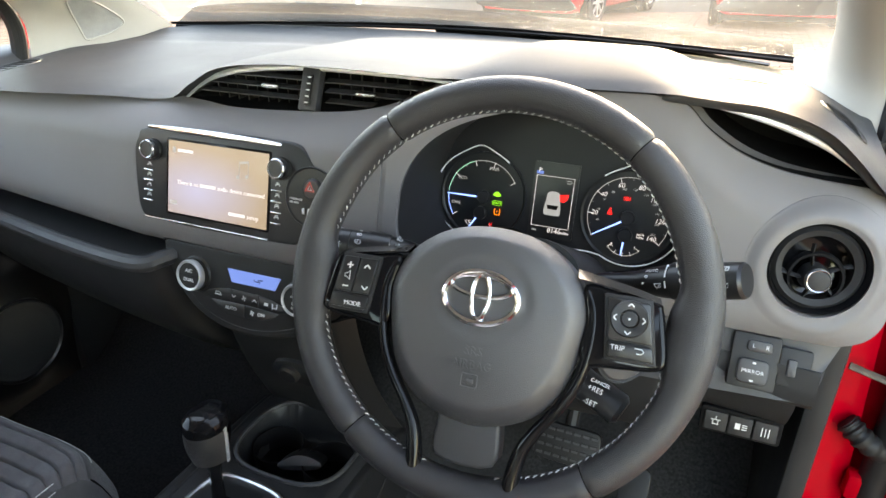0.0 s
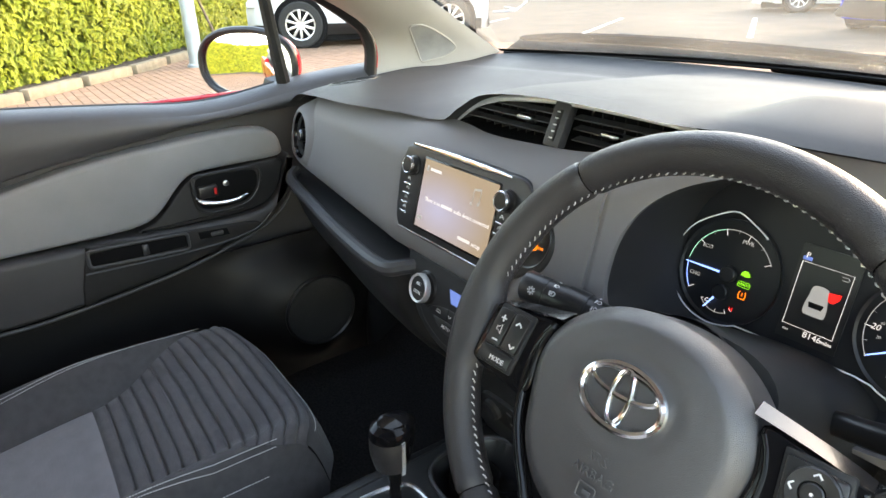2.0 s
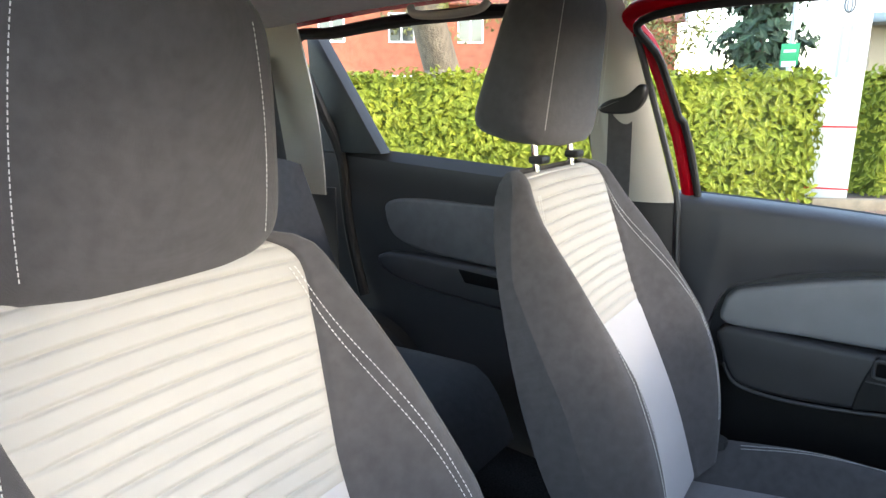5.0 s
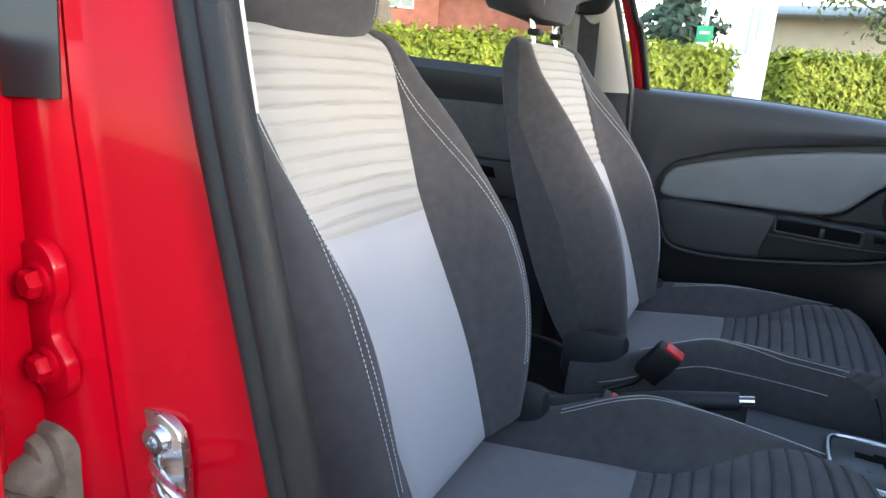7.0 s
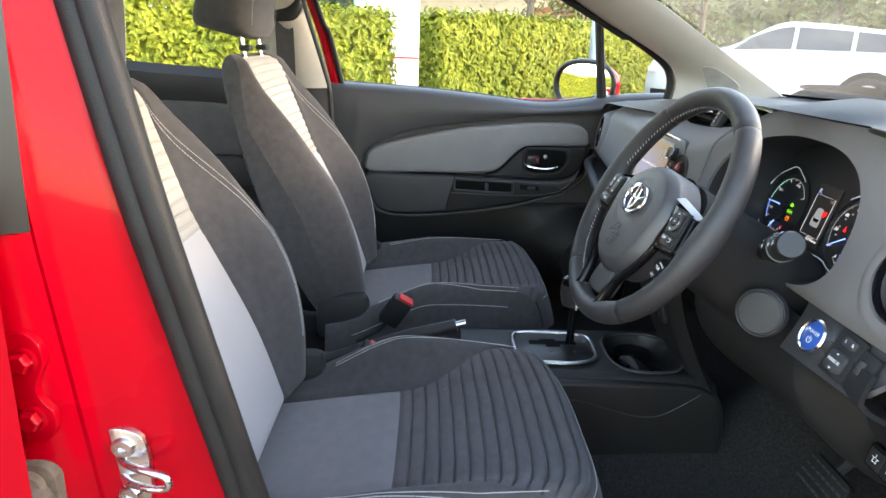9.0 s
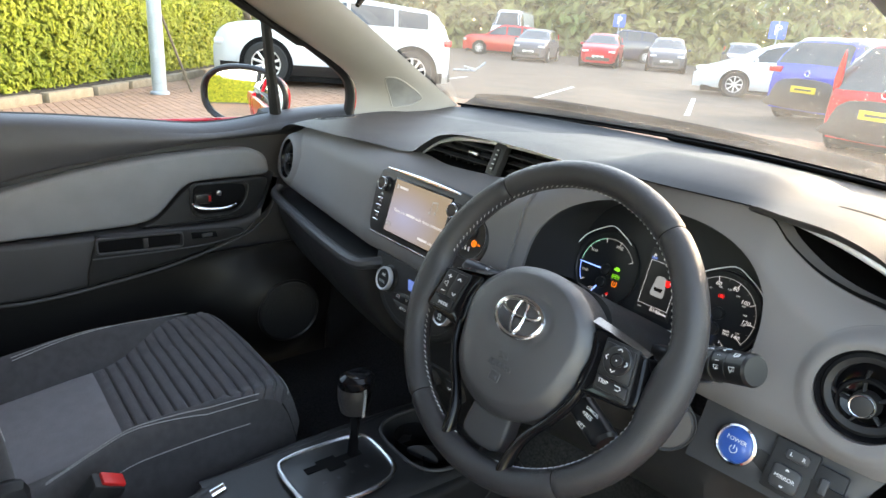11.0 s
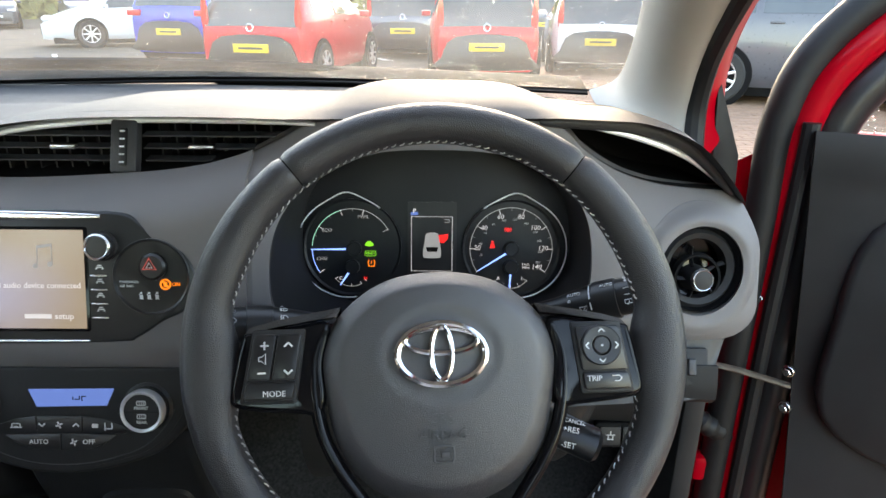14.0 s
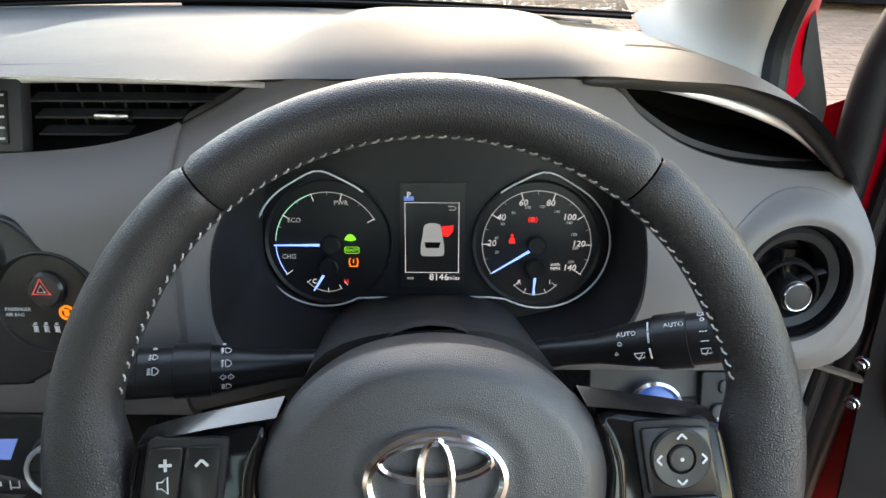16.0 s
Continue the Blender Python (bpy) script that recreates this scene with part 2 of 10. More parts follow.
def tube(bm, pts, r, n=10, closed=False, flat=1.0, up=None, caps=True):
    """A tube along pts; r a number or one each; flat squeezes it along up."""
    pts = [Vector(p) for p in pts]
    k = len(pts)
    rs = r if isinstance(r, (list, tuple)) else [r] * k
    rings, ref = [], Vector(up) if up else None
    for i, p in enumerate(pts):
        a = pts[(i - 1) % k] if (closed or i > 0) else p
        b = pts[(i + 1) % k] if (closed or i < k - 1) else p
        d = (b - a).normalized()
        if ref is None:
            ref = Vector((0, 0, 1)) if abs(d.z) < 0.9 else Vector((1, 0, 0))
        s = d.cross(ref)
        if s.length < 1e-5:
            s = d.orthogonal()
        s.normalize()
        w = s.cross(d).normalized()
        if up is None:
            ref = w
        rings.append([bm.verts.new(p + rs[i] * (math.cos(t) * s + flat * math.sin(t) * w)) for t in (2 * math.pi * q / n for q in range(n))])
    for i in range(k if closed else k - 1):
        A, C = rings[i], rings[(i + 1) % k]
        for q in range(n):
            bm.faces.new((A[q], A[(q + 1) % n], C[(q + 1) % n], C[q]))
    if caps and not closed:
        bm.faces.new(list(reversed(rings[0])))
        bm.faces.new(rings[-1])
    return rings


def box(bm, c, size, bevel=0.0, m=None, seg=2):
    r = bmesh.ops.create_cube(bm, size=1)
    vs = r["verts"]
    bmesh.ops.scale(bm, vec=size, verts=vs)
    if bevel:
        es = list({e for v in vs for e in v.link_edges})
        res = bmesh.ops.bevel(bm, geom=es, offset=bevel, segments=seg, affect="EDGES", profile=0.5)
        vs = [v for v in set(res["verts"]) | set(vs) if v.is_valid]
    mm = (m or Matrix.Identity(4)) @ Matrix.Translation(c)
    bmesh.ops.transform(bm, matrix=mm, verts=vs)
    return vs


def lathe(bm, prof, n=32, m=None):
    """A turned body about local z from (radius, height) pairs."""
    m = m or Matrix.Identity(4)
    rings = []
    for r, z in prof:
        if r < 1e-6:
            rings.append([bm.verts.new(m @ Vector((0, 0, z)))])
        else:
            rings.append([bm.verts.new(m @ Vector((r * math.cos(t), r * math.sin(t), z))) for t in (2 * math.pi * q / n for q in range(n))])
    for A, C in zip(rings, rings[1:]):
        for q in range(n):
            if len(A) == 1 and len(C) == 1:
                continue
            if len(A) == 1:
                bm.faces.new((A[0], C[q], C[(q + 1) % n]))
            elif len(C) == 1:
                bm.faces.new((A[q], A[(q + 1) % n], C[0]))
            else:
                bm.faces.new((A[q], A[(q + 1) % n], C[(q + 1) % n], C[q]))


def prism(bm, outline, z0, z1, m=None, bevel=0.0, seg=2):
    """A flat outline (x, y) raised from z0 to z1, its upper rim rounded."""
    m = m or Matrix.Identity(4)
    c = Vector((sum(p[0] for p in outline) / len(outline), sum(p[1] for p in outline) / len(outline)))
    rings = [(0.0, z0)]
    for i in range(seg + 1):
        t = i / seg * math.pi / 2 if bevel else 0
        rings.append((bevel * (1 - math.cos(t)), z1 - bevel * (1 - math.sin(t))))
        if not bevel:
            break
    n = len(outline)
    nor = []
    area = sum(outline[i][0] * outline[(i + 1) % n][1] - outline[(i + 1) % n][0] * outline[i][1] for i in range(n))
    for i in range(n):
        a, b = Vector(outline[i - 1]), Vector(outline[(i + 1) % n])
        d = (b - a)
        v = Vector((d.y, -d.x)) * (1 if area > 0 else -1)
        nor.append(v.normalized() if v.length > 1e-9 else Vector((0, 0)))
    vs = [[bm.verts.new(m @ Vector((outline[i][0] - nor[i].x * o, outline[i][1] - nor[i].y * o, z))) for i in range(n)] for o, z in rings]
    for A, C in zip(vs, vs[1:]):
        for i in range(n):
            bm.faces.new((A[i], A[(i + 1) % n], C[(i + 1) % n], C[i]))
    bm.faces.new(vs[-1])
    bm.faces.new(list(reversed(vs[0])))


def rrect(w, h, r, cx=0.0, cy=0.0, n=5):
    """A rectangle's outline with round corners."""
    o = []
    for sx, sy, a in ((1, 1, 0), (-1, 1, 90), (-1, -1, 180), (1, -1, 270)):
        for i in range(n + 1):
            t = radians(a + 90 * i / n)
            o.append((cx + sx * (w / 2 - r) + r * math.cos(t), cy + sy * (h / 2 - r) + r * math.sin(t)))
    return o


def circ(r, cx=0.0, cy=0.0, n=28, a0=0, a1=360):
    full = abs(a1 - a0) >= 360
    return [(cx + r * math.cos(radians(a0 + (a1 - a0) * i / (n if full else n - 1))), cy + r * math.sin(radians(a0 + (a1 - a0) * i / (n if full else n - 1)))) for i in range(n)]


def smooth_loop(pts, k=4, closed=True):
    """Catmull-Rom through the points."""
    out, n = [], len(pts)
    dim = len(pts[0])
    for i in range(n if closed else n - 1):
        if closed:
            p = [pts[(i + j - 1) % n] for j in range(4)]
        else:
            p = [pts[max(0, min(n - 1, i + j - 1))] for j in range(4)]
        for s in range(k):
            t = s / k
            out.append(tuple(0.5 * (2 * p[1][d] + (p[2][d] - p[0][d]) * t + (2 * p[0][d] - 5 * p[1][d] + 4 * p[2][d] - p[3][d]) * t * t
                                    + (3 * p[1][d] - p[0][d] - 3 * p[2][d] + p[3][d]) * t ** 3) for d in range(dim)))
    if not closed:
        out.append(tuple(pts[-1]))
    return out


def curve_at(table, x):
    """Smooth interpolation in rows (x, a, b, ...)."""
    if x <= table[0][0]:
        return table[0][1:]
    if x >= table[-1][0]:
        return table[-1][1:]
    for i in range(len(table) - 1):
        if table[i][0] <= x <= table[i + 1][0]:
            p0, p1, p2, p3 = table[max(0, i - 1)], table[i], table[i + 1], table[min(len(table) - 1, i + 2)]
            t = (x - p1[0]) / (p2[0] - p1[0])
            r = []
            for d in range(1, len(p1)):
                h = p2[0] - p1[0]
                m1 = (p2[d] - p0[d]) / (p2[0] - p0[0]) * h
                m2 = (p3[d] - p1[d]) / (p3[0] - p1[0]) * h
                r.append((2 * t ** 3 - 3 * t * t + 1) * p1[d] + (t ** 3 - 2 * t * t + t) * m1 + (3 * t * t - 2 * t ** 3) * p2[d] + (t ** 3 - t * t) * m2)
            return tuple(r)


def letters(words, size, m, material, parent, name="lettering", align="CENTER", depth=0.0003, shear=0.0):
    """Writing in the built-in font, flat in the frame m (x along, y up, z out)."""
    cu = bpy.data.curves.new(name, "FONT")
    cu.body, cu.size, cu.align_x, cu.align_y, cu.extrude, cu.shear = words, size, align, "CENTER", depth, shear
    cu.resolution_u = 2
    tmp = bpy.data.objects.new("tmp", cu)
    scene.collection.objects.link(tmp)
    dg = bpy.context.evaluated_depsgraph_get()
    me = bpy.data.meshes.new_from_object(tmp.evaluated_get(dg))
    bpy.data.objects.remove(tmp)
    bpy.data.curves.remove(cu)
    me.transform(SHIFT[parent] @ m if parent in SHIFT else m)
    me.materials.clear()
    me.materials.append(material)
    me.name = name
    ob = new(name, me)
    ob.parent = parent
    SHIFT[ob] = SHIFT.get(parent, Matrix.Identity(4))
    return ob


def bars(bm, m, rows, h=0.001, z=0.0004):
    """Plain bars for writing that cannot be read: (x, y, width, height)."""
    for x, y, w, hh in rows:
        box(bm, (x, y, z), (w, hh, h), m=m)


def chevron(bm, m, s, turn, w=0.22):
    """A small open arrow head."""
    r = m @ Matrix.Rotation(radians(turn), 4, "Z")
    for sg in (-1, 1):
        a, b = Vector((sg * s, -s * 0.5, 0)), Vector((0, s * 0.5, 0))
        d = (b - a).normalized()
        nrm = Vector((-d.y, d.x, 0)) * s * w
        q = [a - nrm, b - nrm, b + nrm, a + nrm]
        lo = [bm.verts.new(r @ p) for p in q]
        hi = [bm.verts.new(r @ (p + Vector((0, 0, 0.0004)))) for p in q]
        bm.faces.new(hi)
        for i in range(4):
            bm.faces.new((lo[i], lo[(i + 1) % 4], hi[(i + 1) % 4], hi[i]))

# ---- dashboard ----
# rear edge of the top pad and upper edge of the fascia: x, y, z
TOP = [(-0.78, 0.244, 0.956), (-0.70, 0.240, 0.990), (-0.62, 0.234, 1.001), (-0.45, 0.232, 1.008), (-0.30, 0.252, 1.012), (-0.20, 0.268, 1.014), (-0.16, 0.276, 1.036),
       (-0.114, 0.28, 1.058), (-0.04, 0.282, 1.069), (0.06, 0.28, 1.073), (0.15, 0.272, 1.074), (0.225, 0.260, 1.074), (0.35, 0.25, 1.076),
       (0.45, 0.264, 1.075), (0.48, 0.268, 1.075), (0.52, 0.270, 1.074), (0.56, 0.272, 1.070), (0.609, 0.274, 1.053), (0.642, 0.277, 1.027), (0.668, 0.281, 1.000), (0.69, 0.31, 0.980), (0.72, 0.40, 0.970)]
FAS = [(-0.78, 0.242, 0.952), (-0.70, 0.238, 0.987), (-0.62, 0.232, 0.998), (-0.45, 0.230, 1.005), (-0.30, 0.249, 1.009), (-0.20, 0.262, 1.010), (-0.16, 0.262, 1.008),
       (-0.093, 0.252, 1.006), (0.027, 0.246, 1.013), (0.10, 0.240, 1.022), (0.155, 0.240, 1.036), (0.19, 0.246, 1.052), (0.225, 0.254, 1.068), (0.35, 0.246, 1.073),
       (0.45, 0.262, 1.069), (0.482, 0.266, 1.060), (0.503, 0.266, 1.040), (0.538, 0.266, 1.018), (0.575, 0.267, 1.005), (0.61, 0.268, 0.999), (0.65, 0.270, 0.995), (0.668, 0.275, 0.992), (0.685, 0.287, 0.986), (0.70, 0.298, 0.976), (0.72, 0.31, 0.96)]
# foot of the windscreen: x, y, z
FOOT = [(-0.72, 0.66, 1.022), (-0.60, 0.76, 1.030), (-0.35, 0.85, 1.028), (-0.02, 0.885, 1.024), (0.30, 0.85, 1.022), (0.56, 0.76, 1.020), (0.68, 0.66, 1.012)]

dash = thing("dashboard", (-0.02, 0.3, 0.7), "grey moulded plastic dashboard with dark top pad", "dashboard")


def face_y(x, z, hole=True):
    """How far forward the fascia's skin lies."""
    y = 0.156 + 0.26 * (z - 0.86)
    if x > 0.17:
        k = min(1, (x - 0.17) / 0.12)
        y += k * 0.05
    top = curve_at(FAS, x)
    t = max(0.0, min(1.0, (z - (top[1] - 0.045)) / 0.045))
    y = y + (top[0] - y) * t ** 2
    if x > 0.63:
        y += 4.0 * (x - 0.63) ** 2
    if z < 0.872:
        y += 12.0 * (0.872 - z) ** 2
    if x < -0.22:
        y += 0.115 * (-0.22 - x)
    r = math.hypot(x - 0.629, z - 0.920)
    if hole and r < 0.0535:
        y += 0.07 if r < 0.050 else 0.024
    r = math.hypot(x + 0.678, z - 0.910)
    if hole and r < 0.055:
        y += 0.06
    return y


def fascia_low(x):
    if x < -0.66:
        return 0.912 - 0.067 * max(0, 1 - ((-0.66 - x) / 0.099) ** 2.3) ** (1 / 2.3)
    if x > 0.64:
        return 0.905 - 0.062 * max(0, 1 - ((x - 0.64) / 0.06) ** 3) ** (1 / 3)
    return 0.845 - 0.006 * math.sin((x + 0.66) / 1.3 * math.pi)


def fascia_top(x):
    y, z = curve_at(FAS, x)
    if x < -0.66:
        z = min(z, 0.912 + 0.084 * max(0, 1 - ((-0.66 - x) / 0.099) ** 2.3) ** (1 / 2.3))
    if x > 0.64:
        z = min(z, 0.905 + 0.096 * max(0, 1 - ((x - 0.64) / 0.06) ** 4) ** (1 / 4))
    return z


def skin(x, z, off=0.0):
    return Vector((x, face_y(x, z) - off, z))


# passenger side, from the door to the instrument hood, its lower edge rolled under
bm = B()
XA, XB = -0.758, 0.165


def f(u, v):
    x = XA + (XB - XA) * u
    a, b = fascia_low(x), fascia_top(x)
    if v < 0.12:
        t = v / 0.12
        p = skin(x, a)
        return p + Vector((0, 0.03 * (1 - t) ** 1.5, -0.008 * math.sin(math.pi * (1 - t) / 2) * (1 if t < 1 else 0)))
    t = (v - 0.12) / 0.88
    return skin(x, a + (b - a) * t)


grid(bm, f, 150, 32, thick=-0.004)
part("fascia_panel", bm, M["fascia"], dash, "grey soft-touch fascia across the passenger side")

# driver's side, with the hood round the instruments
CX, CZ = 0.3485, 0.925


def hood(t):
    """The rim of the instrument opening at the angle t."""
    c, s = math.cos(t), math.sin(t)
    a, b = 0.164, (0.116 if s > 0 else 0.082)
    e = 2.6
    k = (abs(c) ** e + abs(s) ** e) ** (-1 / e)
    return CX + a * c * k, CZ + b * s * k


def edge(t):
    """The outer rim of the driver's fascia at the angle t."""
    c, s = math.cos(t), math.sin(t)
    lo, hi = 0.0, 0.6
    for _ in range(26):
        q = (lo + hi) / 2
        x, z = CX + q * c, CZ + q * s
        xx = min(max(x, 0.163), 0.698)
        inside = 0.163 <= x <= 0.698 and fascia_low(xx) <= z <= fascia_top(xx)
        lo, hi = (q, hi) if inside else (lo, q)
    return CX + lo * c, CZ + lo * s


bm = B()
NT, NR = 320, 60


def f(u, v):
    t = 2 * math.pi * u
    (x0, z0), (x1, z1) = hood(t), edge(t)
    if v < 0.15:
        w = v / 0.15
        p = skin(x0, z0)
        return p + Vector((0, 0.008 * (1 - w) ** 2, 0))
    w = (v - 0.15) / 0.7
    if w <= 1:
        return skin(x0 + (x1 - x0) * w, z0 + (z1 - z0) * w)
    p = skin(x1, z1)
    q = (v - 0.85) / 0.15
    return p + Vector((0.004 * q * math.cos(t), 0.025 * q, 0.004 * q * math.sin(t)))


grid(bm, f, NT, NR, close_u=True)
part("fascia_panel", bm, M["fascia"], dash, "grey fascia hood round the instruments")


# dark well between the hood and the dials
def face_plane(x, z):
    return 0.292 + 0.27 * (z - 0.918)


bm = B()


def f(u, v):
    t = 2 * math.pi * u
    x0, z0 = hood(t)
    k = 1 - 0.07 * v
    x, z = CX + (x0 - CX) * k, CZ + (z0 - CZ) * k
    y = face_y(x0, z0) + 0.006
    return Vector((x, y + (face_plane(x, z) - y) * v, z))


grid(bm, f, 96, 8, close_u=True)
part("instrument_well", bm, M["well"], dash, "charcoal well round the dials")

# the top pad, with the hump over the instruments
bm = B()


def pad(x, s):
    (y0, z0), (y1, z1) = curve_at(TOP, x), curve_at(FOOT, x)
    y = y0 + (y1 - y0) * s
    z = z0 + (z1 - z0) * s
    z += 0.005 * (1 - math.exp(-s * 14)) * (1 - s) ** 0.6
    z += 0.024 * math.exp(-((x - 0.350) / 0.118) ** 6) * math.exp(-(max(0.0, s - 0.34) / 0.20) ** 4) * min(1, s * 6) ** 0.8
    z -= 0.006 * max(0.0, min(1.0, (s - 0.62) / 0.05)) * min(1, (1 - s) * 8)
    return Vector((x, y, z))


def f(u, v):
    x = -0.755 + 1.445 * u
    if v < 0.08:
        p = pad(x, 0)
        return p + Vector((0, 0.05, -0.006)) * (1 - v / 0.08)
    return pad(x, ((v - 0.08) / 0.92) ** 1.4)


grid(bm, f, 130, 36, thick=-0.003)
part("top_pad", bm, M["toppad"], dash, "dark grey grained dash top pad")

# rounded dark lip under the pad's rear edge
bm = B()
tube(bm, [Vector((x, curve_at(TOP, x)[0] - 0.001, curve_at(TOP, x)[1] - 0.002)) for x in [-0.735 + 1.405 * i / 90 for i in range(91)]], 0.0036, 8)
part("pad_lip", bm, M["satinblack"], dash)
# the pad's rolled dark edge over the vents and the cubby
for xa, xb in ((-0.215, 0.240), (0.455, 0.676)):
    bm = B()
    xs = [xa + (xb - xa) * i / 60 for i in range(61)]
    tube(bm, [Vector((x, curve_at(TOP, x)[0] - 0.0045, curve_at(TOP, x)[1] - (0.0030 if xa < 0 else 0.0065))) for x in xs], [0.0018 + (0.0046 if xa < 0 else 0.0070) * math.sin(math.pi * i / 60) ** 0.5 for i in range(61)], 12)
    part("rolled_edge", bm, M["darkgrey"], dash, "dark rolled edge of the top pad")

# demister slots along the windscreen
for xa, xb in ((-0.55, -0.08), (0.0, 0.5)):
    bm = B()
    pts = []
    for i in range(25):
        x = xa + (xb - xa) * i / 24
        pts.append(pad(x, 0.86) + Vector((0, 0, 0.001)))
    tube(bm, pts, 0.008, 6, flat=0.2, up=(0, 0, 1))
    part("demister_slot", bm, M["black"], dash)
for cx, s0, w in ((-0.655, 0.20, 0.026), (0.640, 0.26, 0.018)):
    bm = B()
    tube(bm, [pad(cx + w * 1.35 * math.cos(t), s0 + 0.11 * math.sin(t)) + Vector((0, 0, 0.002)) for t in (2 * math.pi * i / 32 for i in range(32))], 0.0028, 6, closed=True)
    sd = part("side_demister", bm, M["satinblack"], dash, "small black slatted demister grille")
    for k in range(6):
        q = s0 - 0.075 + 0.03 * k
        bm = B()
        tube(bm, [pad(cx + w * u, q) + Vector((0, 0, 0.0022)) for u in (-1, -0.5, 0, 0.5, 1)], 0.0022, 6)
        part("slat", bm, M["matt"], sd)

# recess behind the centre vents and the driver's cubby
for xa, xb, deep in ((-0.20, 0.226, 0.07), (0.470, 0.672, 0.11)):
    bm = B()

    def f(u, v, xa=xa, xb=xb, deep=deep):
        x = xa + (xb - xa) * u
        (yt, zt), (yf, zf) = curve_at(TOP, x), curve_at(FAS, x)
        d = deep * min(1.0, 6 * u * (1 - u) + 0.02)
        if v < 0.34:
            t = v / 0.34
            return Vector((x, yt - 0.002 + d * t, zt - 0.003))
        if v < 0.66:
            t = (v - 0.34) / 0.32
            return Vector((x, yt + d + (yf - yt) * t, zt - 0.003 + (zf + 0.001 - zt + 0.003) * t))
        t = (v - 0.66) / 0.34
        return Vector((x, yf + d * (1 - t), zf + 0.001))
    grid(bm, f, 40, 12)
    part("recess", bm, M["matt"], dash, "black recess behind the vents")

# bright strip over the vents and over the cubby: flat tapering ribbons
VST_Z = [(-0.188, 1.012), (-0.170, 1.026), (-0.143, 1.041), (-0.105, 1.053), (-0.065, 1.060), (0.0, 1.066), (0.226, 1.067)]
VST = [(-0.188, 0.263, 1.012), (-0.170, 0.266, 1.026), (-0.143, 0.267, 1.041), (-0.105, 0.268, 1.053), (-0.065, 0.268, 1.060), (0.0, 0.268, 1.066), (0.06, 0.267, 1.068), (0.13, 0.263, 1.068), (0.19, 0.256, 1.068), (0.226, 0.250, 1.067)]
CST = [(0.470, 0.262, 1.067), (0.50, 0.264, 1.0655), (0.53, 0.266, 1.060), (0.56, 0.268, 1.0525), (0.59, 0.270, 1.0425), (0.62, 0.274, 1.029), (0.645, 0.279, 1.012), (0.662, 0.284, 0.998), (0.670, 0.287, 0.990)]
for nm, tab, wide, lab in (("vent_strip", VST, 0.0036, "satin silver strip over the centre vents"), ("cubby_strip", CST, 0.0034, "chrome strip over the cubby")):
    bm = B()
    pts = smooth_loop(tab, 6, False)
    n = len(pts) - 1
    tube(bm, pts, [0.0008 + wide * math.sin(math.pi * (0.06 + 0.88 * i / n)) ** 0.6 for i in range(n + 1)], 10, flat=0.55, up=(0, -1, 0.35))
    part(nm, bm, M["silver"], dash, lab)

# slats of the two centre vents, level, cut off by the curve of the opening
for xa, xb in ((-0.180, 0.010), (0.043, 0.222)):
    for z in (1.0255, 1.0385, 1.0515):
        xs = [x for x in (xa + (xb - xa) * i / 80 for i in range(81)) if curve_at(FAS, x)[1] + 0.001 < z < curve_at(VST_Z, x)[0] - 0.003]
        if len(xs) < 4:
            continue
        bm = B()
        grid(bm, lambda u, v, xs=xs, z=z: Vector((xs[int(round(u * (len(xs) - 1)))], 0.2655 - 0.0008 * abs(z - 1.04) / 0.01 + 0.014 * v, z + 0.0022 * v)), len(xs) - 1, 2, thick=0.0016)
        part("slat", bm, M["darkgrey"], dash)
for xm in (-0.040, 0.104):
    bm = B()
    box(bm, (xm, 0.2655, 1.0395), (0.027, 0.010, 0.0055), 0.002)
    part("vent_tab", bm, M["satinchrome"], dash, "silver vent adjusting tab")
for xv in [-0.15 + 0.017 * i for i in range(9)] + [0.052 + 0.017 * i for i in range(10)]:
    zf, zt = curve_at(FAS, xv)[1], curve_at(TOP, xv)[1]
    bm = B()
    box(bm, (xv, 0.300, (zt + zf) / 2), (0.002, 0.024, max(0.004, zt - zf - 0.008)))
    part("vent_fin", bm, M["black"], dash)
# divider with its thumb wheel
bm = B()
(yt, zt), (yf, zf) = curve_at(TOP, 0.027), curve_at(FAS, 0.027)
dm = pose(0.027, (yt + yf) / 2 - 0.003, (zt + zf) / 2 - 0.002, 66, 0, 0)
box(bm, (0, 0, 0), (0.028, 0.056, 0.014), 0.003, dm)
div = part("vent_divider", bm, M["darkgrey"], dash, "dark divider between the centre vents")
bm = B()
box(bm, (0, -0.002, 0.006), (0.009, 0.04, 0.006), 0.002, dm)
part("thumb_wheel", bm, M["satinblack"], div)
bm = B()
for k in range(5):
    box(bm, (0, -0.018 + 0.008 * k, 0.0093), (0.005, 0.0016, 0.0008), 0, dm)
part("thumb_mark", bm, M["white_print"], div)


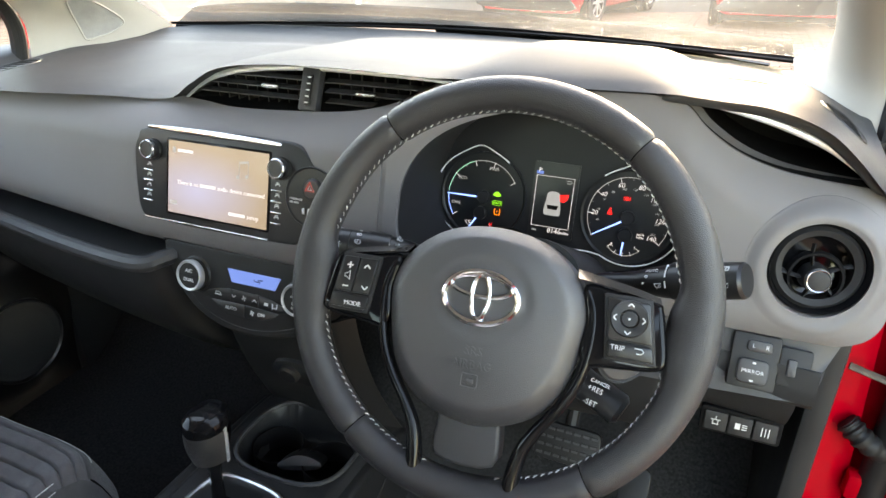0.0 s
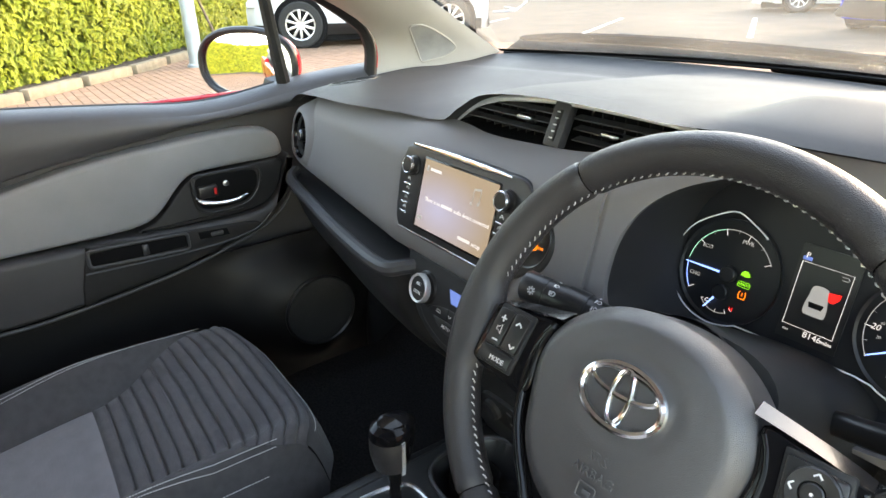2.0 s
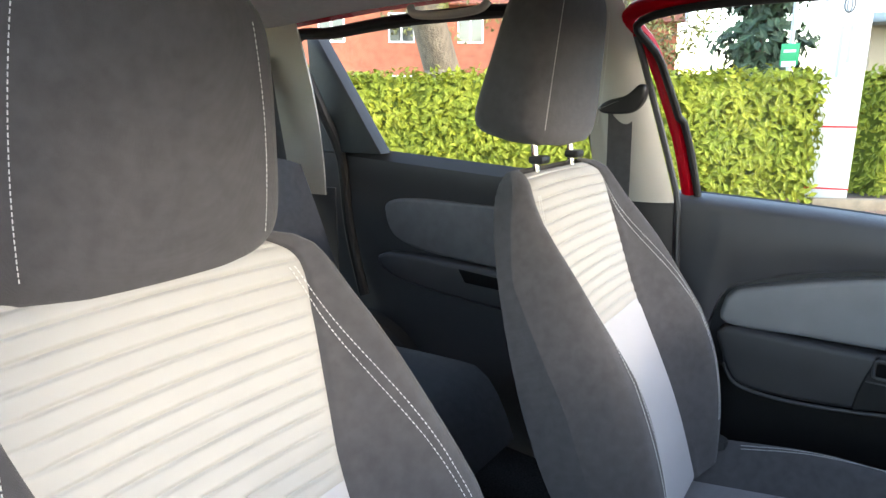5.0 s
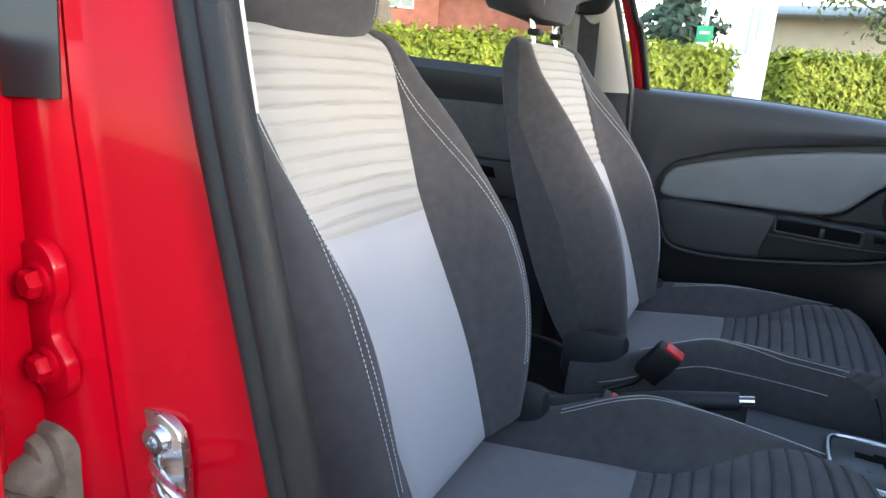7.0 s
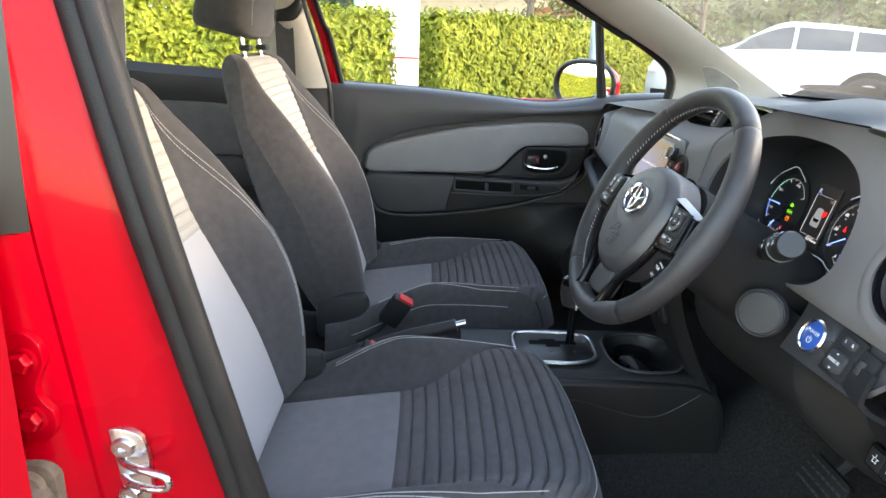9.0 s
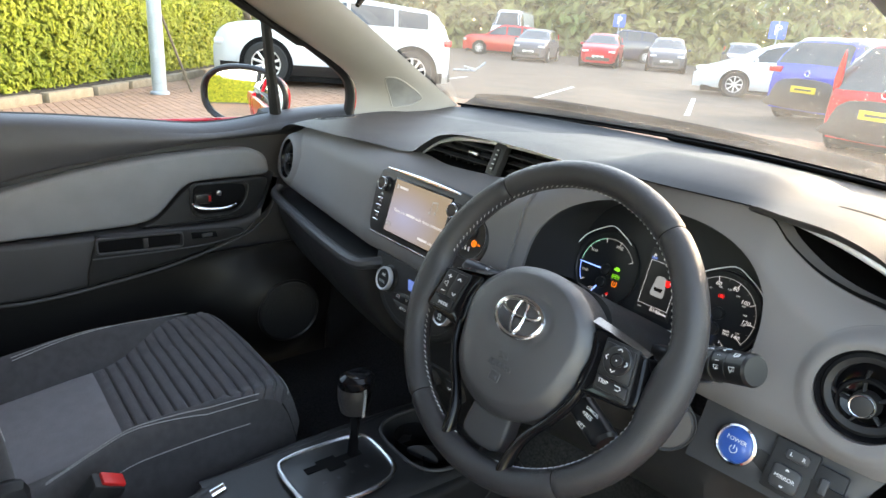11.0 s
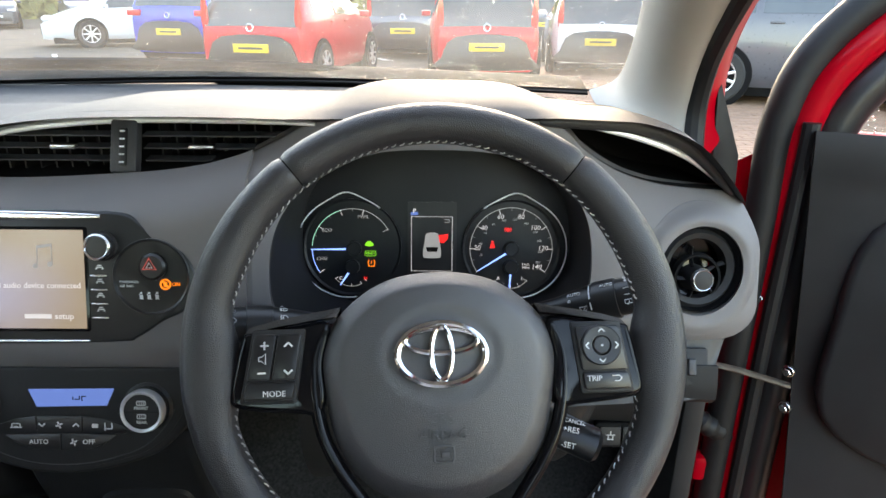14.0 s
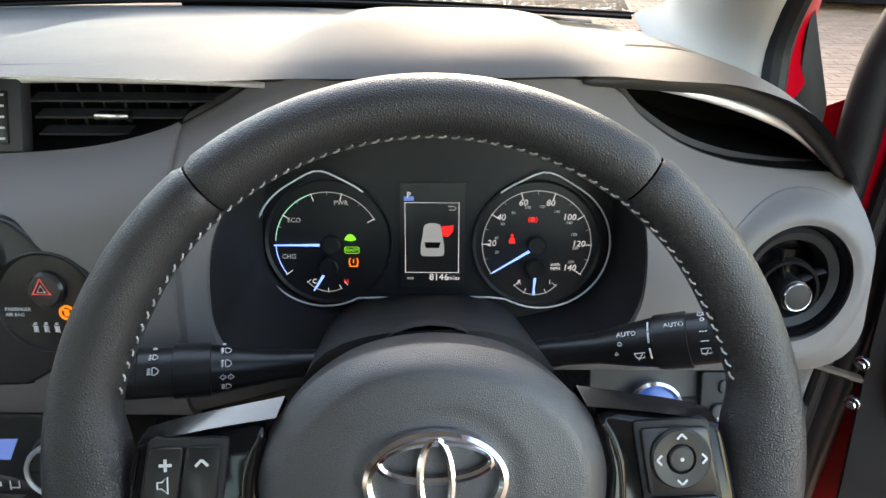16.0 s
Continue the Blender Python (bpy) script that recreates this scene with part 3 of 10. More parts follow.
# round vents at both ends
def round_vent(cx, cz, yaw, r=0.056, drop=0.0):
    y = face_y(cx - 0.090, cz) if cx > 0 else face_y(cx, cz, False)
    m = pose(cx, y + (0.008 if cx > 0 else -0.006), cz, 76 if cx > 0 else 80, 0, yaw)
    mh = m @ Matrix.Translation((0, -drop, 0.3 * drop))
    bm = B()

    # the fascia swells gently towards the vent
    def f(u, v):
        th = 2 * math.pi * u
        c, s = math.cos(th), math.sin(th)
        lo, hi = r + 0.006, r + (0.0215 if cx > 0 else 0.028)
        for _ in range(12):
            q = (lo + hi) / 2
            x, z = cx + q * c, cz + q * s
            ok = -0.756 <= x <= 0.6965 and fascia_low(x) + 0.001 <= z <= fascia_top(x) - 0.001
            lo, hi = (q, hi) if ok else (lo, q)
        rim = m @ Vector(((r + 0.001) * c, (r + 0.001) * s, 0.0075))
        if v < 0.1:
            return rim + (m.to_3x3() @ Vector((0, 0, -0.02))) * (1 - v / 0.1)
        w = min(1.0, (v - 0.1) / 0.8)
        x, z = cx + (r + (lo - r) * w) * c, cz + (r + (lo - r) * w) * s
        k = w * w * (3 - 2 * w)
        y = rim.y + (face_y(x, z, False) - 0.0008 - rim.y) * k - 0.002 * math.sin(math.pi * min(1, w * 1.1)) ** 1.5
        q = max(0.0, (v - 0.9) / 0.1)
        return Vector((x, y + 0.004 * q, z))
    grid(bm, f, 96, 30, close_u=True)
    part("vent_collar", bm, M["fascia"], dash, "grey swollen collar round the vent", angle=70)
    bm = B()
    lathe(bm, [(r + 0.0005, -0.02), (r + 0.0005, 0.003), (r - 0.001, 0.006), (r - 0.003, 0.002), (r - 0.006, -0.03), (0.0, -0.042)], 48, m)
    v = part("round_vent", bm, M["gloss"], dash, "round gloss-black air vent with satin hub")
    bm = B()
    lathe(bm, [(r - 0.004, -0.004), (r - 0.008, 0.0005), (r - 0.014, -0.003), (r - 0.015, -0.018)], 48, m)
    part("vent_ring", bm, M["black"], v)
    bm = B()
    lathe(bm, [(0.028, -0.012), (0.026, -0.006), (0.0235, -0.006), (0.0225, -0.012)], 40, mh)
    part("vent_hoop", bm, M["matt"], v)
    for k in range(5):
        bm = B()
        a = radians(90 + 72 * k)
        d = Vector((math.cos(a), math.sin(a), 0))
        s = Vector((-d.y, d.x, 0))
        pts = [mh @ (d * q + s * 0.006 * math.sin(q * 60) + Vector((0, 0, -0.010 - 0.05 * q))) for q in [0.010 + (r - 0.022) * i / 8 for i in range(9)]]
        tube(bm, pts, 0.0045, 6, flat=0.4)
        part("vane", bm, M["black"], v)
    bm = B()
    lathe(bm, [(0.0145, -0.02), (0.013, 0.0), (0.0125, 0.003), (0.0, 0.0032)], 32, mh)
    k = part("vent_hub", bm, M["satinblack"], v)
    bm = B()
    lathe(bm, [(0.0112, 0.003), (0.0105, 0.0065), (0.008, 0.0075), (0.0, 0.0068)], 32, mh)
    part("hub_cap", bm, M["black"], k, "black hub cap")
    bm = B()
    lathe(bm, [(0.0116, 0.002), (0.0116, 0.0066), (0.0110, 0.0074), (0.0102, 0.0070), (0.0100, 0.003)], 32, mh)
    part("hub_ring", bm, M["satinchrome"], k, "silver ring round the vent hub")


round_vent(0.629, 0.920, 6, 0.0465, 0.011)
round_vent(-0.678, 0.910, -8, 0.048)

# switch panel on the driver's right, curving under the fascia
bm = B()


def f(u, v):
    x = 0.478 + (0.194 - 0.022 * v) * u
    top = fascia_low(x) + 0.004
    low = 0.772 + 0.012 * u + 0.02 * max(0, (u - 0.85) / 0.15) ** 2
    z = top + (low - top) * v
    return Vector((x, 0.220 - 0.03 * v + 0.10 * max(0, u - 0.9) + 0.002 * math.sin(math.pi * v), z))


grid(bm, f, 36, 12, thick=0.006)
sp = part("switch_panel", bm, M["darkgrey"], dash, "charcoal switch panel")


def on_panel(x, z):
    v = (0.845 - z) / 0.072
    return pose(x, 0.2195 - 0.03 * v - 0.0075, z, 67, 0, 0)


bm = B()
m = on_panel(0.530, 0.813)
lathe(bm, [(0.0235, -0.01), (0.0235, 0.002), (0.021, 0.004), (0.0195, 0.002), (0.0195, -0.006)], 40, m)
pr = part("power_bezel", bm, M["chrome"], dash, "chrome ring of the power button")
bm = B()
lathe(bm, [(0.0192, -0.008), (0.0192, 0.0005), (0.017, 0.002), (0.0, 0.0024)], 40, m)
pb = part("power_button", bm, M["powerblue"], pr, "blue round power button")
letters("POWER", 0.0068, m @ Matrix.Translation((0, 0.005, 0.0022)), M["white_print"], pb)
bm = B()
tube(bm, [m @ Vector((0.0042 * math.sin(a), -0.006 + 0.0042 * math.cos(a), 0.0026)) for a in [0.7 + i * (2 * math.pi - 1.4) / 16 for i in range(17)]], 0.0005, 6)
tube(bm, [m @ Vector((0, -0.0055, 0.0026)), m @ Vector((0, -0.0005, 0.0026))], 0.0005, 6)
part("power_mark", bm, M["white_print"], pb)

m = on_panel(0.590, 0.816)
bm = B()
prism(bm, rrect(0.046, 0.058, 0.003), -0.004, 0.0015, m, 0.001)
mb = part("mirror_switch", bm, M["black"], dash, "black mirror adjusting switch")
bm = B()
prism(bm, rrect(0.030, 0.026, 0.006, 0, -0.010), 0.001, 0.006, m, 0.002)
part("mirror_pad", bm, M["darkgrey"], mb)
bm = B()
prism(bm, rrect(0.024, 0.012, 0.004, 0.003, 0.017), 0.001, 0.0045, m, 0.0015)
part("mirror_selector", bm, M["darkgrey"], mb)
letters("MIRROR", 0.006, m @ Matrix.Translation((0, -0.010, 0.0062)), M["white_print"], mb)
letters("L", 0.006, m @ Matrix.Translation((-0.003, 0.017, 0.0048)), M["white_print"], mb)
letters("R", 0.006, m @ Matrix.Translation((0.010, 0.017, 0.0048)), M["white_print"], mb)
bm = B()
chevron(bm, m @ Matrix.Translation((0, -0.0005, 0.006)), 0.0016, 0, 0.5)
chevron(bm, m @ Matrix.Translation((0, -0.0195, 0.006)), 0.0016, 180, 0.5)
part("mirror_mark", bm, M["white_print"], mb)

m = on_panel(0.628, 0.8175)
bm = B()
prism(bm, rrect(0.030, 0.040, 0.003), -0.004, 0.0015, m, 0.001)
hl = part("headlamp_leveller", bm, M["black"], dash, "black headlamp levelling wheel")
bm = B()
prism(bm, rrect(0.009, 0.018, 0.002, -0.003, 0), 0.001, 0.005, m, 0.002)
part("leveller_wheel", bm, M["darkgrey"], hl)
bm = B()
bars(bm, m, [(0.0065, 0, 0.006, 0.0035), (0.010, 0.0015, 0.003, 0.0008), (0.010, -0.0015, 0.003, 0.0008), (-0.003, 0.003, 0.004, 0.003)], z=0.003)
part("leveller_mark", bm, M["white_print"], hl)

# knee panel and lower switches
bm = B()


def f(u, v):
    x = 0.20 + 0.452 * u
    z = 0.80 - 0.24 * v
    a, b = min(1.0, max(0.0, (x - 0.50) / 0.05)), min(1.0, max(0.0, (v - 0.12) / 0.22))
    deep = 0.072 * a * a * (3 - 2 * a) * b * b * (3 - 2 * b)
    return Vector((x, 0.20 + 0.02 * math.sin(u * math.pi) - 0.03 * math.sin(v * math.pi * 0.9) + 0.16 * v ** 2 + deep, z + 0.02 * u))


grid(bm, f, 60, 36, thick=0.006)
part("knee_panel", bm, M["black"], dash, "black knee panel under the column")
m = pose(0.604, 0.290, 0.660, 80, 0, 0)
bm = B()
prism(bm, rrect(0.095, 0.034, 0.004), -0.012, 0.0, m, 0.001)
ls = part("lower_switch_bank", bm, M["matt"], dash, "bank of three black push switches")
for k in range(3):
    bm = B()
    prism(bm, rrect(0.027, 0.026, 0.002, -0.029 + 0.029 * k, 0), -0.004, 0.003, m, 0.001)
    sw = part("push_switch", bm, M["black"], ls)
    bm = B()
    x = -0.029 + 0.029 * k
    if k == 1:
        bars(bm, m, [(x - 0.003, 0, 0.006, 0.008), (x + 0.005, 0.003, 0.006, 0.001), (x + 0.005, 0, 0.006, 0.001), (x + 0.005, -0.003, 0.006, 0.001)], z=0.0032)
    elif k == 0:
        bars(bm, m, [(x, 0.002, 0.012, 0.001), (x - 0.003, -0.002, 0.001, 0.006), (x + 0.003, -0.002, 0.001, 0.006), (x, -0.004, 0.008, 0.001), (x, 0.005, 0.001, 0.004)], z=0.0032)
    else:
        bars(bm, m, [(x - 0.004, 0, 0.001, 0.012), (x + 0.004, 0, 0.001, 0.012), (x, 0, 0.001, 0.003), (x, 0.004, 0.001, 0.003), (x, -0.004, 0.001, 0.003)], z=0.0032)
    part("switch_mark", bm, M["white_print"], sw)

# passenger tray and glovebox
bm = B()
lip = [Vector(p) for p in smooth_loop([(-0.735, 0.215, 0.822), (-0.70, 0.188, 0.812), (-0.55, 0.165, 0.808), (-0.35, 0.135, 0.808), (-0.20, 0.122, 0.810), (-0.165, 0.145, 0.815), (-0.145, 0.175, 0.820)], 8, False)]
tube(bm, lip, 0.012, 10, flat=1.0)
part("tray_lip", bm, M["darkgrey"], dash, "charcoal lip of the passenger tray")
bm = B()


def f(u, v):
    p = lip[min(len(lip) - 1, int(u * (len(lip) - 1)))]
    if v < 0.4:
        t = v / 0.4
        return Vector((p.x, p.y + 0.005 + 0.16 * t, p.z - 0.002))
    t = (v - 0.4) / 0.6
    return Vector((p.x, p.y + 0.165 - 0.11 * t, p.z - 0.002 + 0.045 * t))


grid(bm, f, len(lip) - 1, 10)
part("tray", bm, M["black"], dash, "dark open tray above the glovebox")
bm = B()


def f(u, v):
    p = lip[min(len(lip) - 1, int(u * (len(lip) - 1)))]
    return Vector((p.x, p.y + 0.004 + 0.02 * v + 0.16 * v ** 2, p.z - 0.008 - 0.26 * v))


grid(bm, f, len(lip) - 1, 12, thick=0.005)
part("glovebox_lid", bm, M["black"], dash, "black glovebox lid below the tray")

# ---- infotainment unit ----
info = thing("infotainment_unit", (-0.07, 0.19, 0.85), "black infotainment unit with a lit colour screen", "car stereo")
IM = pose(-0.0755, 0.1735, 0.9255, 74.5, 0, 0)
ol = [(-0.137, 0.030), (-0.131, 0.050), (-0.113, 0.064), (0.0, 0.069), (0.083, 0.0690), (0.124, 0.0672), (0.141, 0.0565), (0.1535, 0.0435), (0.165, 0.0372), (0.179, 0.0325), (0.1895, 0.018),
      (0.1925, 0.002), (0.188, -0.015), (0.178, -0.0285), (0.1605, -0.0365), (0.146, -0.0465), (0.132, -0.0545), (0.119, -0.0580), (0.019, -0.0605), (-0.097, -0.059), (-0.123, -0.051), (-0.132, -0.020)]
ol = smooth_loop(ol, 4)
bm = B()
prism(bm, ol, -0.02, 0.006, IM, 0.003, 3)
bezel = part("bezel", bm, M["satinblack"], info, "satin black bezel")
bm = B()
tube(bm, [IM @ Vector((-0.112 + 0.215 * i / 20, 0.0655 - 0.001 * (i / 20) ** 2, 0.0060)) for i in range(21)], [0.0008 + 0.0034 * math.sin(math.pi * (i + 0.5) / 21) ** 0.6 for i in range(21)], 8, flat=0.5, up=(0, -1, 0.3))
part("bezel_strip", bm, M["chrome"], info, "chrome strip along the bezel's upper edge")
bm = B()
tube(bm, [IM @ Vector((-0.116 + 0.205 * i / 20, -0.0568, 0.0060)) for i in range(21)], 0.0011, 8)
part("bezel_strip", bm, M["satinchrome"], info)
bm = B()
prism(bm, rrect(0.168, 0.102, 0.003, 0.006, 0.0035), 0.0055, 0.0068, IM, 0.0004)
part("screen_surround", bm, M["gloss"], info)
sm = bpy.data.materials.new("lit colour screen")
sm.use_nodes = True
nt = sm.node_tree
pb_ = nt.nodes["Principled BSDF"]
tcn, mpn = nt.nodes.new("ShaderNodeTexCoord"), nt.nodes.new("ShaderNodeMapping")
grd = nt.nodes.new("ShaderNodeTexGradient")
grd.gradient_type = "SPHERICAL"
mpn.inputs["Location"].default_value = (0.3, 0.25, 0)
mpn.inputs["Scale"].default_value = (9.0, 17.0, 0.0)
rmp = nt.nodes.new("ShaderNodeValToRGB")
rmp.color_ramp.elements[0].color = (0.30, 0.26, 0.205, 1)
rmp.color_ramp.elements[1].color = (0.36, 0.41, 0.66, 1)
nt.links.new(tcn.outputs["Object"], mpn.inputs["Vector"])
nt.links.new(mpn.outputs["Vector"], grd.inputs["Vector"])
nt.links.new(grd.outputs["Fac"], rmp.inputs["Fac"])
nt.links.new(rmp.outputs["Color"], pb_.inputs["Emission Color"])
pb_.inputs["Emission Strength"].default_value = 0.085
pb_.inputs["Base Color"].default_value = (0.05, 0.05, 0.05, 1)
pb_.inputs["Roughness"].default_value = 0.22
bm = B()
prism(bm, rrect(0.161, 0.096, 0.001), -0.0005, 0.0004, None)
scr = part("screen", bm, sm, None, "lit beige and blue display screen")
scr.matrix_world = Matrix.Translation((0.07, -0.19, -0.85)) @ IM @ Matrix.Translation((0.006, 0.0035, 0.0069))
scr.parent = info
SHIFT[scr] = Matrix.Identity(4)
ZS = 0.0006
letters("There is no", 0.0078, Matrix.Translation((-0.0655, -0.006, ZS)), M["g_white"], scr, align="LEFT")
letters("audio device connected", 0.0078, Matrix.Translation((0.002, -0.006, ZS)), M["g_white"], scr, align="LEFT")
letters("setup", 0.0085, Matrix.Translation((0.050, -0.036, ZS)), M["g_white"], scr, align="LEFT")
for row in ((-0.014, -0.006, 0.026, 0.0042), (0.034, -0.036, 0.026, 0.0042), (-0.052, 0.036, 0.026, 0.0038), (-0.071, 0.036, 0.005, 0.008), (-0.071, -0.034, 0.012, 0.005)):
    bm = B()
    bars(bm, Matrix.Identity(4), [row], h=0.0003, z=ZS)
    part("screen_mark", bm, M["g_white"] if row[2] > 0.02 else M["g_dim"], scr)
bm = B()
prism(bm, [(0.0355, 0.013), (0.0365, 0.013), (0.0365, 0.030), (0.0495, 0.032), (0.0495, 0.015), (0.0505, 0.015), (0.0505, 0.035), (0.0355, 0.033)], ZS, ZS + 0.0003)
for a in (0, 1):
    prism(bm, circ(0.0026, 0.0340 + 0.014 * a, 0.013 + 0.002 * a, 14), ZS, ZS + 0.0003)
part("screen_note", bm, M["g_dim"], scr, "faint music note")
for sx in (-0.102, 0.105):
    bm = B()
    km = IM @ Matrix.Translation((sx, 0.036, 0.006))
    lathe(bm, [(0.0145, 0), (0.0145, 0.002), (0.0125, 0.003), (0.0125, 0.010)], 36, km)
    kb = part("knob", bm, M["satinblack"], info, "black rotary knob with silver rim")
    bm = B()
    lathe(bm, [(0.0128, 0.009), (0.0128, 0.0125), (0.0112, 0.0142), (0.0100, 0.0135), (0.0098, 0.012)], 36, km)
    part("knob_rim", bm, M["satinchrome"], kb)
    bm = B()
    lathe(bm, [(0.0100, 0.010), (0.0098, 0.0128), (0.0, 0.0132)], 30, km)
    part("knob_face", bm, M["satinblack"], kb)
    for k in range(4):
        bm = B()
        bx = -0.1090 if sx < 0 else 0.1005
        by = 0.0105 - 0.0137 * k
        box(bm, (bx, by - 0.003, 0.0068), (0.0165, 0.0026, 0.004), 0.001, IM)
        bt = part("menu_button", bm, M["satinchrome"], info, "narrow silver menu button")
        bm = B()
        bars(bm, IM, [(bx, by + 0.005, 0.006, 0.0012), (bx, by + 0.0068, 0.004, 0.0012), (bx - 0.003, by + 0.0035, 0.0016, 0.0012), (bx + 0.003, by + 0.0035, 0.0016, 0.0012)], h=0.0004, z=0.0063)
        part("button_mark", bm, M["white_print"], bt)
# hazard pod
HM = IM @ Matrix.Translation((0.150, 0.0065, 0.0)) @ Matrix.Diagonal((0.85, 0.85, 1, 1))
bm = B()
lathe(bm, [(0.0440, 0.004), (0.0438, 0.0068), (0.0430, 0.0075), (0.0420, 0.0070), (0.0405, 0.0060), (0.0, 0.0060)], 56, HM)
hp = part("hazard_pod", bm, M["satinblack"], info, "round black pod with hazard button")
bm = B()
lathe(bm, [(0.0155, 0.004), (0.015, 0.0095), (0.0125, 0.0115), (0.0, 0.012)], 32, HM @ Matrix.Translation((0.003, 0.012, 0)))
hb_ = part("hazard_button", bm, M["satinblack"], hp)
bm = B()
tri = [Vector((0.0085 * math.sin(a), 0.0135 + 0.0085 * math.cos(a), 0.0122)) for a in (0, 2.0944, 4.18879)]
tube(bm, [HM @ (p + Vector((0.001, 0, 0))) for p in tri], 0.0009, 6, closed=True)
part("hazard_mark", bm, M["g_hazard"], hb_)
bm = B()
tube(bm, [HM @ (Vector((0.001, 0.0125, 0.0122)) + (p - Vector((0, 0.0125, 0.0122))) * 0.45) for p in tri], 0.0006, 6, closed=True)
part("hazard_mark", bm, M["white_print"], hb_)
letters("PASSENGER", 0.0042, HM @ Matrix.Translation((-0.036, -0.006, 0.0066)), M["white_print"], hp, align="LEFT")
letters("AIR BAG", 0.0042, HM @ Matrix.Translation((-0.036, -0.0108, 0.0066)), M["white_print"], hp, align="LEFT")
bm = B()
tube(bm, [HM @ Vector((0.016 + 0.0055 * math.cos(a), -0.0085 + 0.0055 * math.sin(a), 0.0068)) for a in [2 * math.pi * i / 20 for i in range(20)]], 0.0009, 6, closed=True)
tube(bm, [HM @ Vector((0.0122, -0.0047, 0.0068)), HM @ Vector((0.0198, -0.0123, 0.0068))], 0.0008, 6)
box(bm, (0.016, -0.0085, 0.0068), (0.004, 0.006, 0.0005), 0, HM)
part("airbag_telltale", bm, M["g_amber"], hp, "amber airbag warning lamp")
letters("ON", 0.0058, HM @ Matrix.Translation((0.028, -0.0085, 0.0068)), M["g_amber"], hp)
bm = B()
for k in range(3):
    x = -0.012 + 0.009 * k
    lathe(bm, [(0.0013, 0.006), (0.0013, 0.0072), (0, 0.0072)], 10, HM @ Matrix.Translation((x, -0.0185, 0)))
    tube(bm, [HM @ Vector((x, -0.0205, 0.0064)), HM @ Vector((x, -0.0255, 0.0064))], 0.0016, 6)
    tube(bm, [HM @ Vector((x - 0.002, -0.0195, 0.0075)), HM @ Vector((x + 0.003, -0.026, 0.0075))], 0.0004, 6)
part("belt_mark", bm, M["white_print"], hp)

# ---- climate panel ----
clim = thing("climate_panel", (-0.032, 0.15, 0.73), "black half-round climate panel with two rotary knobs", "climate controls")
CM = pose(-0.0225, 0.150, 0.795, 74, 0, 0)
o2 = [(-0.152, 0.048), (-0.149, 0.030), (-0.132, -0.006), (-0.103, -0.038), (-0.075, -0.054), (-0.042, -0.064), (-0.006, -0.067), (0.030, -0.064), (0.062, -0.056), (0.093, -0.043), (0.119, -0.016), (0.133, 0.018), (0.133, 0.048)]
o2 = smooth_loop(o2, 4, False)
bm = B()
prism(bm, o2, -0.05, 0.004, CM, 0.006, 3)
part("panel", bm, M["black"], clim)
o3 = [(x * 0.93, y * 0.90 + 0.001) for x, y in o2]
bm = B()
prism(bm, o3, 0.003, 0.0055, CM, 0.001)
part("panel_face", bm, M["black"], clim)
for sx in (-0.089, 0.083):
    km = CM @ Matrix.Translation((sx, 0.0045, 0.005)) @ Matrix.Diagonal((0.84, 0.84, 1, 1))
    bm = B()
    lathe(bm, [(0.030, -0.002), (0.030, 0.001), (0.0275, 0.003), (0.0255, 0.003), (0.0255, 0.010)], 44, km)
    kb = part("knob", bm, M["satinblack"], clim, "black climate knob with chrome rim")
    bm = B()
    lathe(bm, [(0.0255, 0.008), (0.0258, 0.014), (0.0240, 0.017), (0.0212, 0.0160), (0.0208, 0.013)], 44, km)
    part("knob_rim", bm, M["silver"], kb, "silver rim of the knob")
    bm = B()
    lathe(bm, [(0.0212, 0.012), (0.0208, 0.0148), (0.0, 0.0152)], 36, km)
    part("knob_face", bm, M["black"], kb)
    bm = B()
    box(bm, (0, 0, 0.0153), (0.040, 0.0006, 0.0005), 0, km)
    part("knob_split", bm, M["matt"], kb)
    a, b = ("A/C", "DUAL") if sx < 0 else ("FRONT", "REAR")
    letters(a, 0.0085 if sx < 0 else 0.0052, km @ Matrix.Translation((0, 0.008 if sx < 0 else 0.0045, 0.0154)), M["white_print"], kb)
    letters(b, 0.0080 if sx < 0 else 0.0052, km @ Matrix.Translation((0, -0.007 if sx < 0 else -0.0125, 0.0154)), M["white_print"], kb)
    if sx > 0:
        bm = B()
        for yy in (0.0105, -0.0055):
            tube(bm, [km @ Vector((x, yy + y, 0.0155)) for x, y in rrect(0.010, 0.005, 0.0012, 0, 0, 2)], 0.0004, 5, closed=True)
            bars(bm, km, [(-0.002, yy, 0.0006, 0.006), (0.0005, yy, 0.0006, 0.006), (0.003, yy, 0.0006, 0.006)], h=0.0004, z=0.0155)
        part("knob_mark", bm, M["white_print"], kb)
bm = B()
tube(bm, [CM @ Vector((x * 0.86, y * 0.86 + 0.002, 0.0056)) for x, y in o2 if y < 0.006], 0.0006, 6)
part("panel_line", bm, M["hubgrey"], clim, "thin line round the climate keys")
bm = B()
prism(bm, [(-0.028, 0.0045), (-0.036, 0.0225), (0.050, 0.0235), (0.042, 0.0060)], 0.005, 0.0062, CM, 0)
ds = part("climate_display", bm, M["g_lcd"], clim, "blue lit climate display")
bm = B()
bars(bm, CM, [(0.0125, 0.0125, 0.0045, 0.001), (0.0150, 0.0140, 0.001, 0.004), (0.0085, 0.0135, 0.001, 0.0032), (0.0195, 0.0155, 0.005, 0.001), (0.0175, 0.0130, 0.001, 0.0045)], h=0.0003, z=0.0064)
part("display_mark", bm, M["matt"], ds)
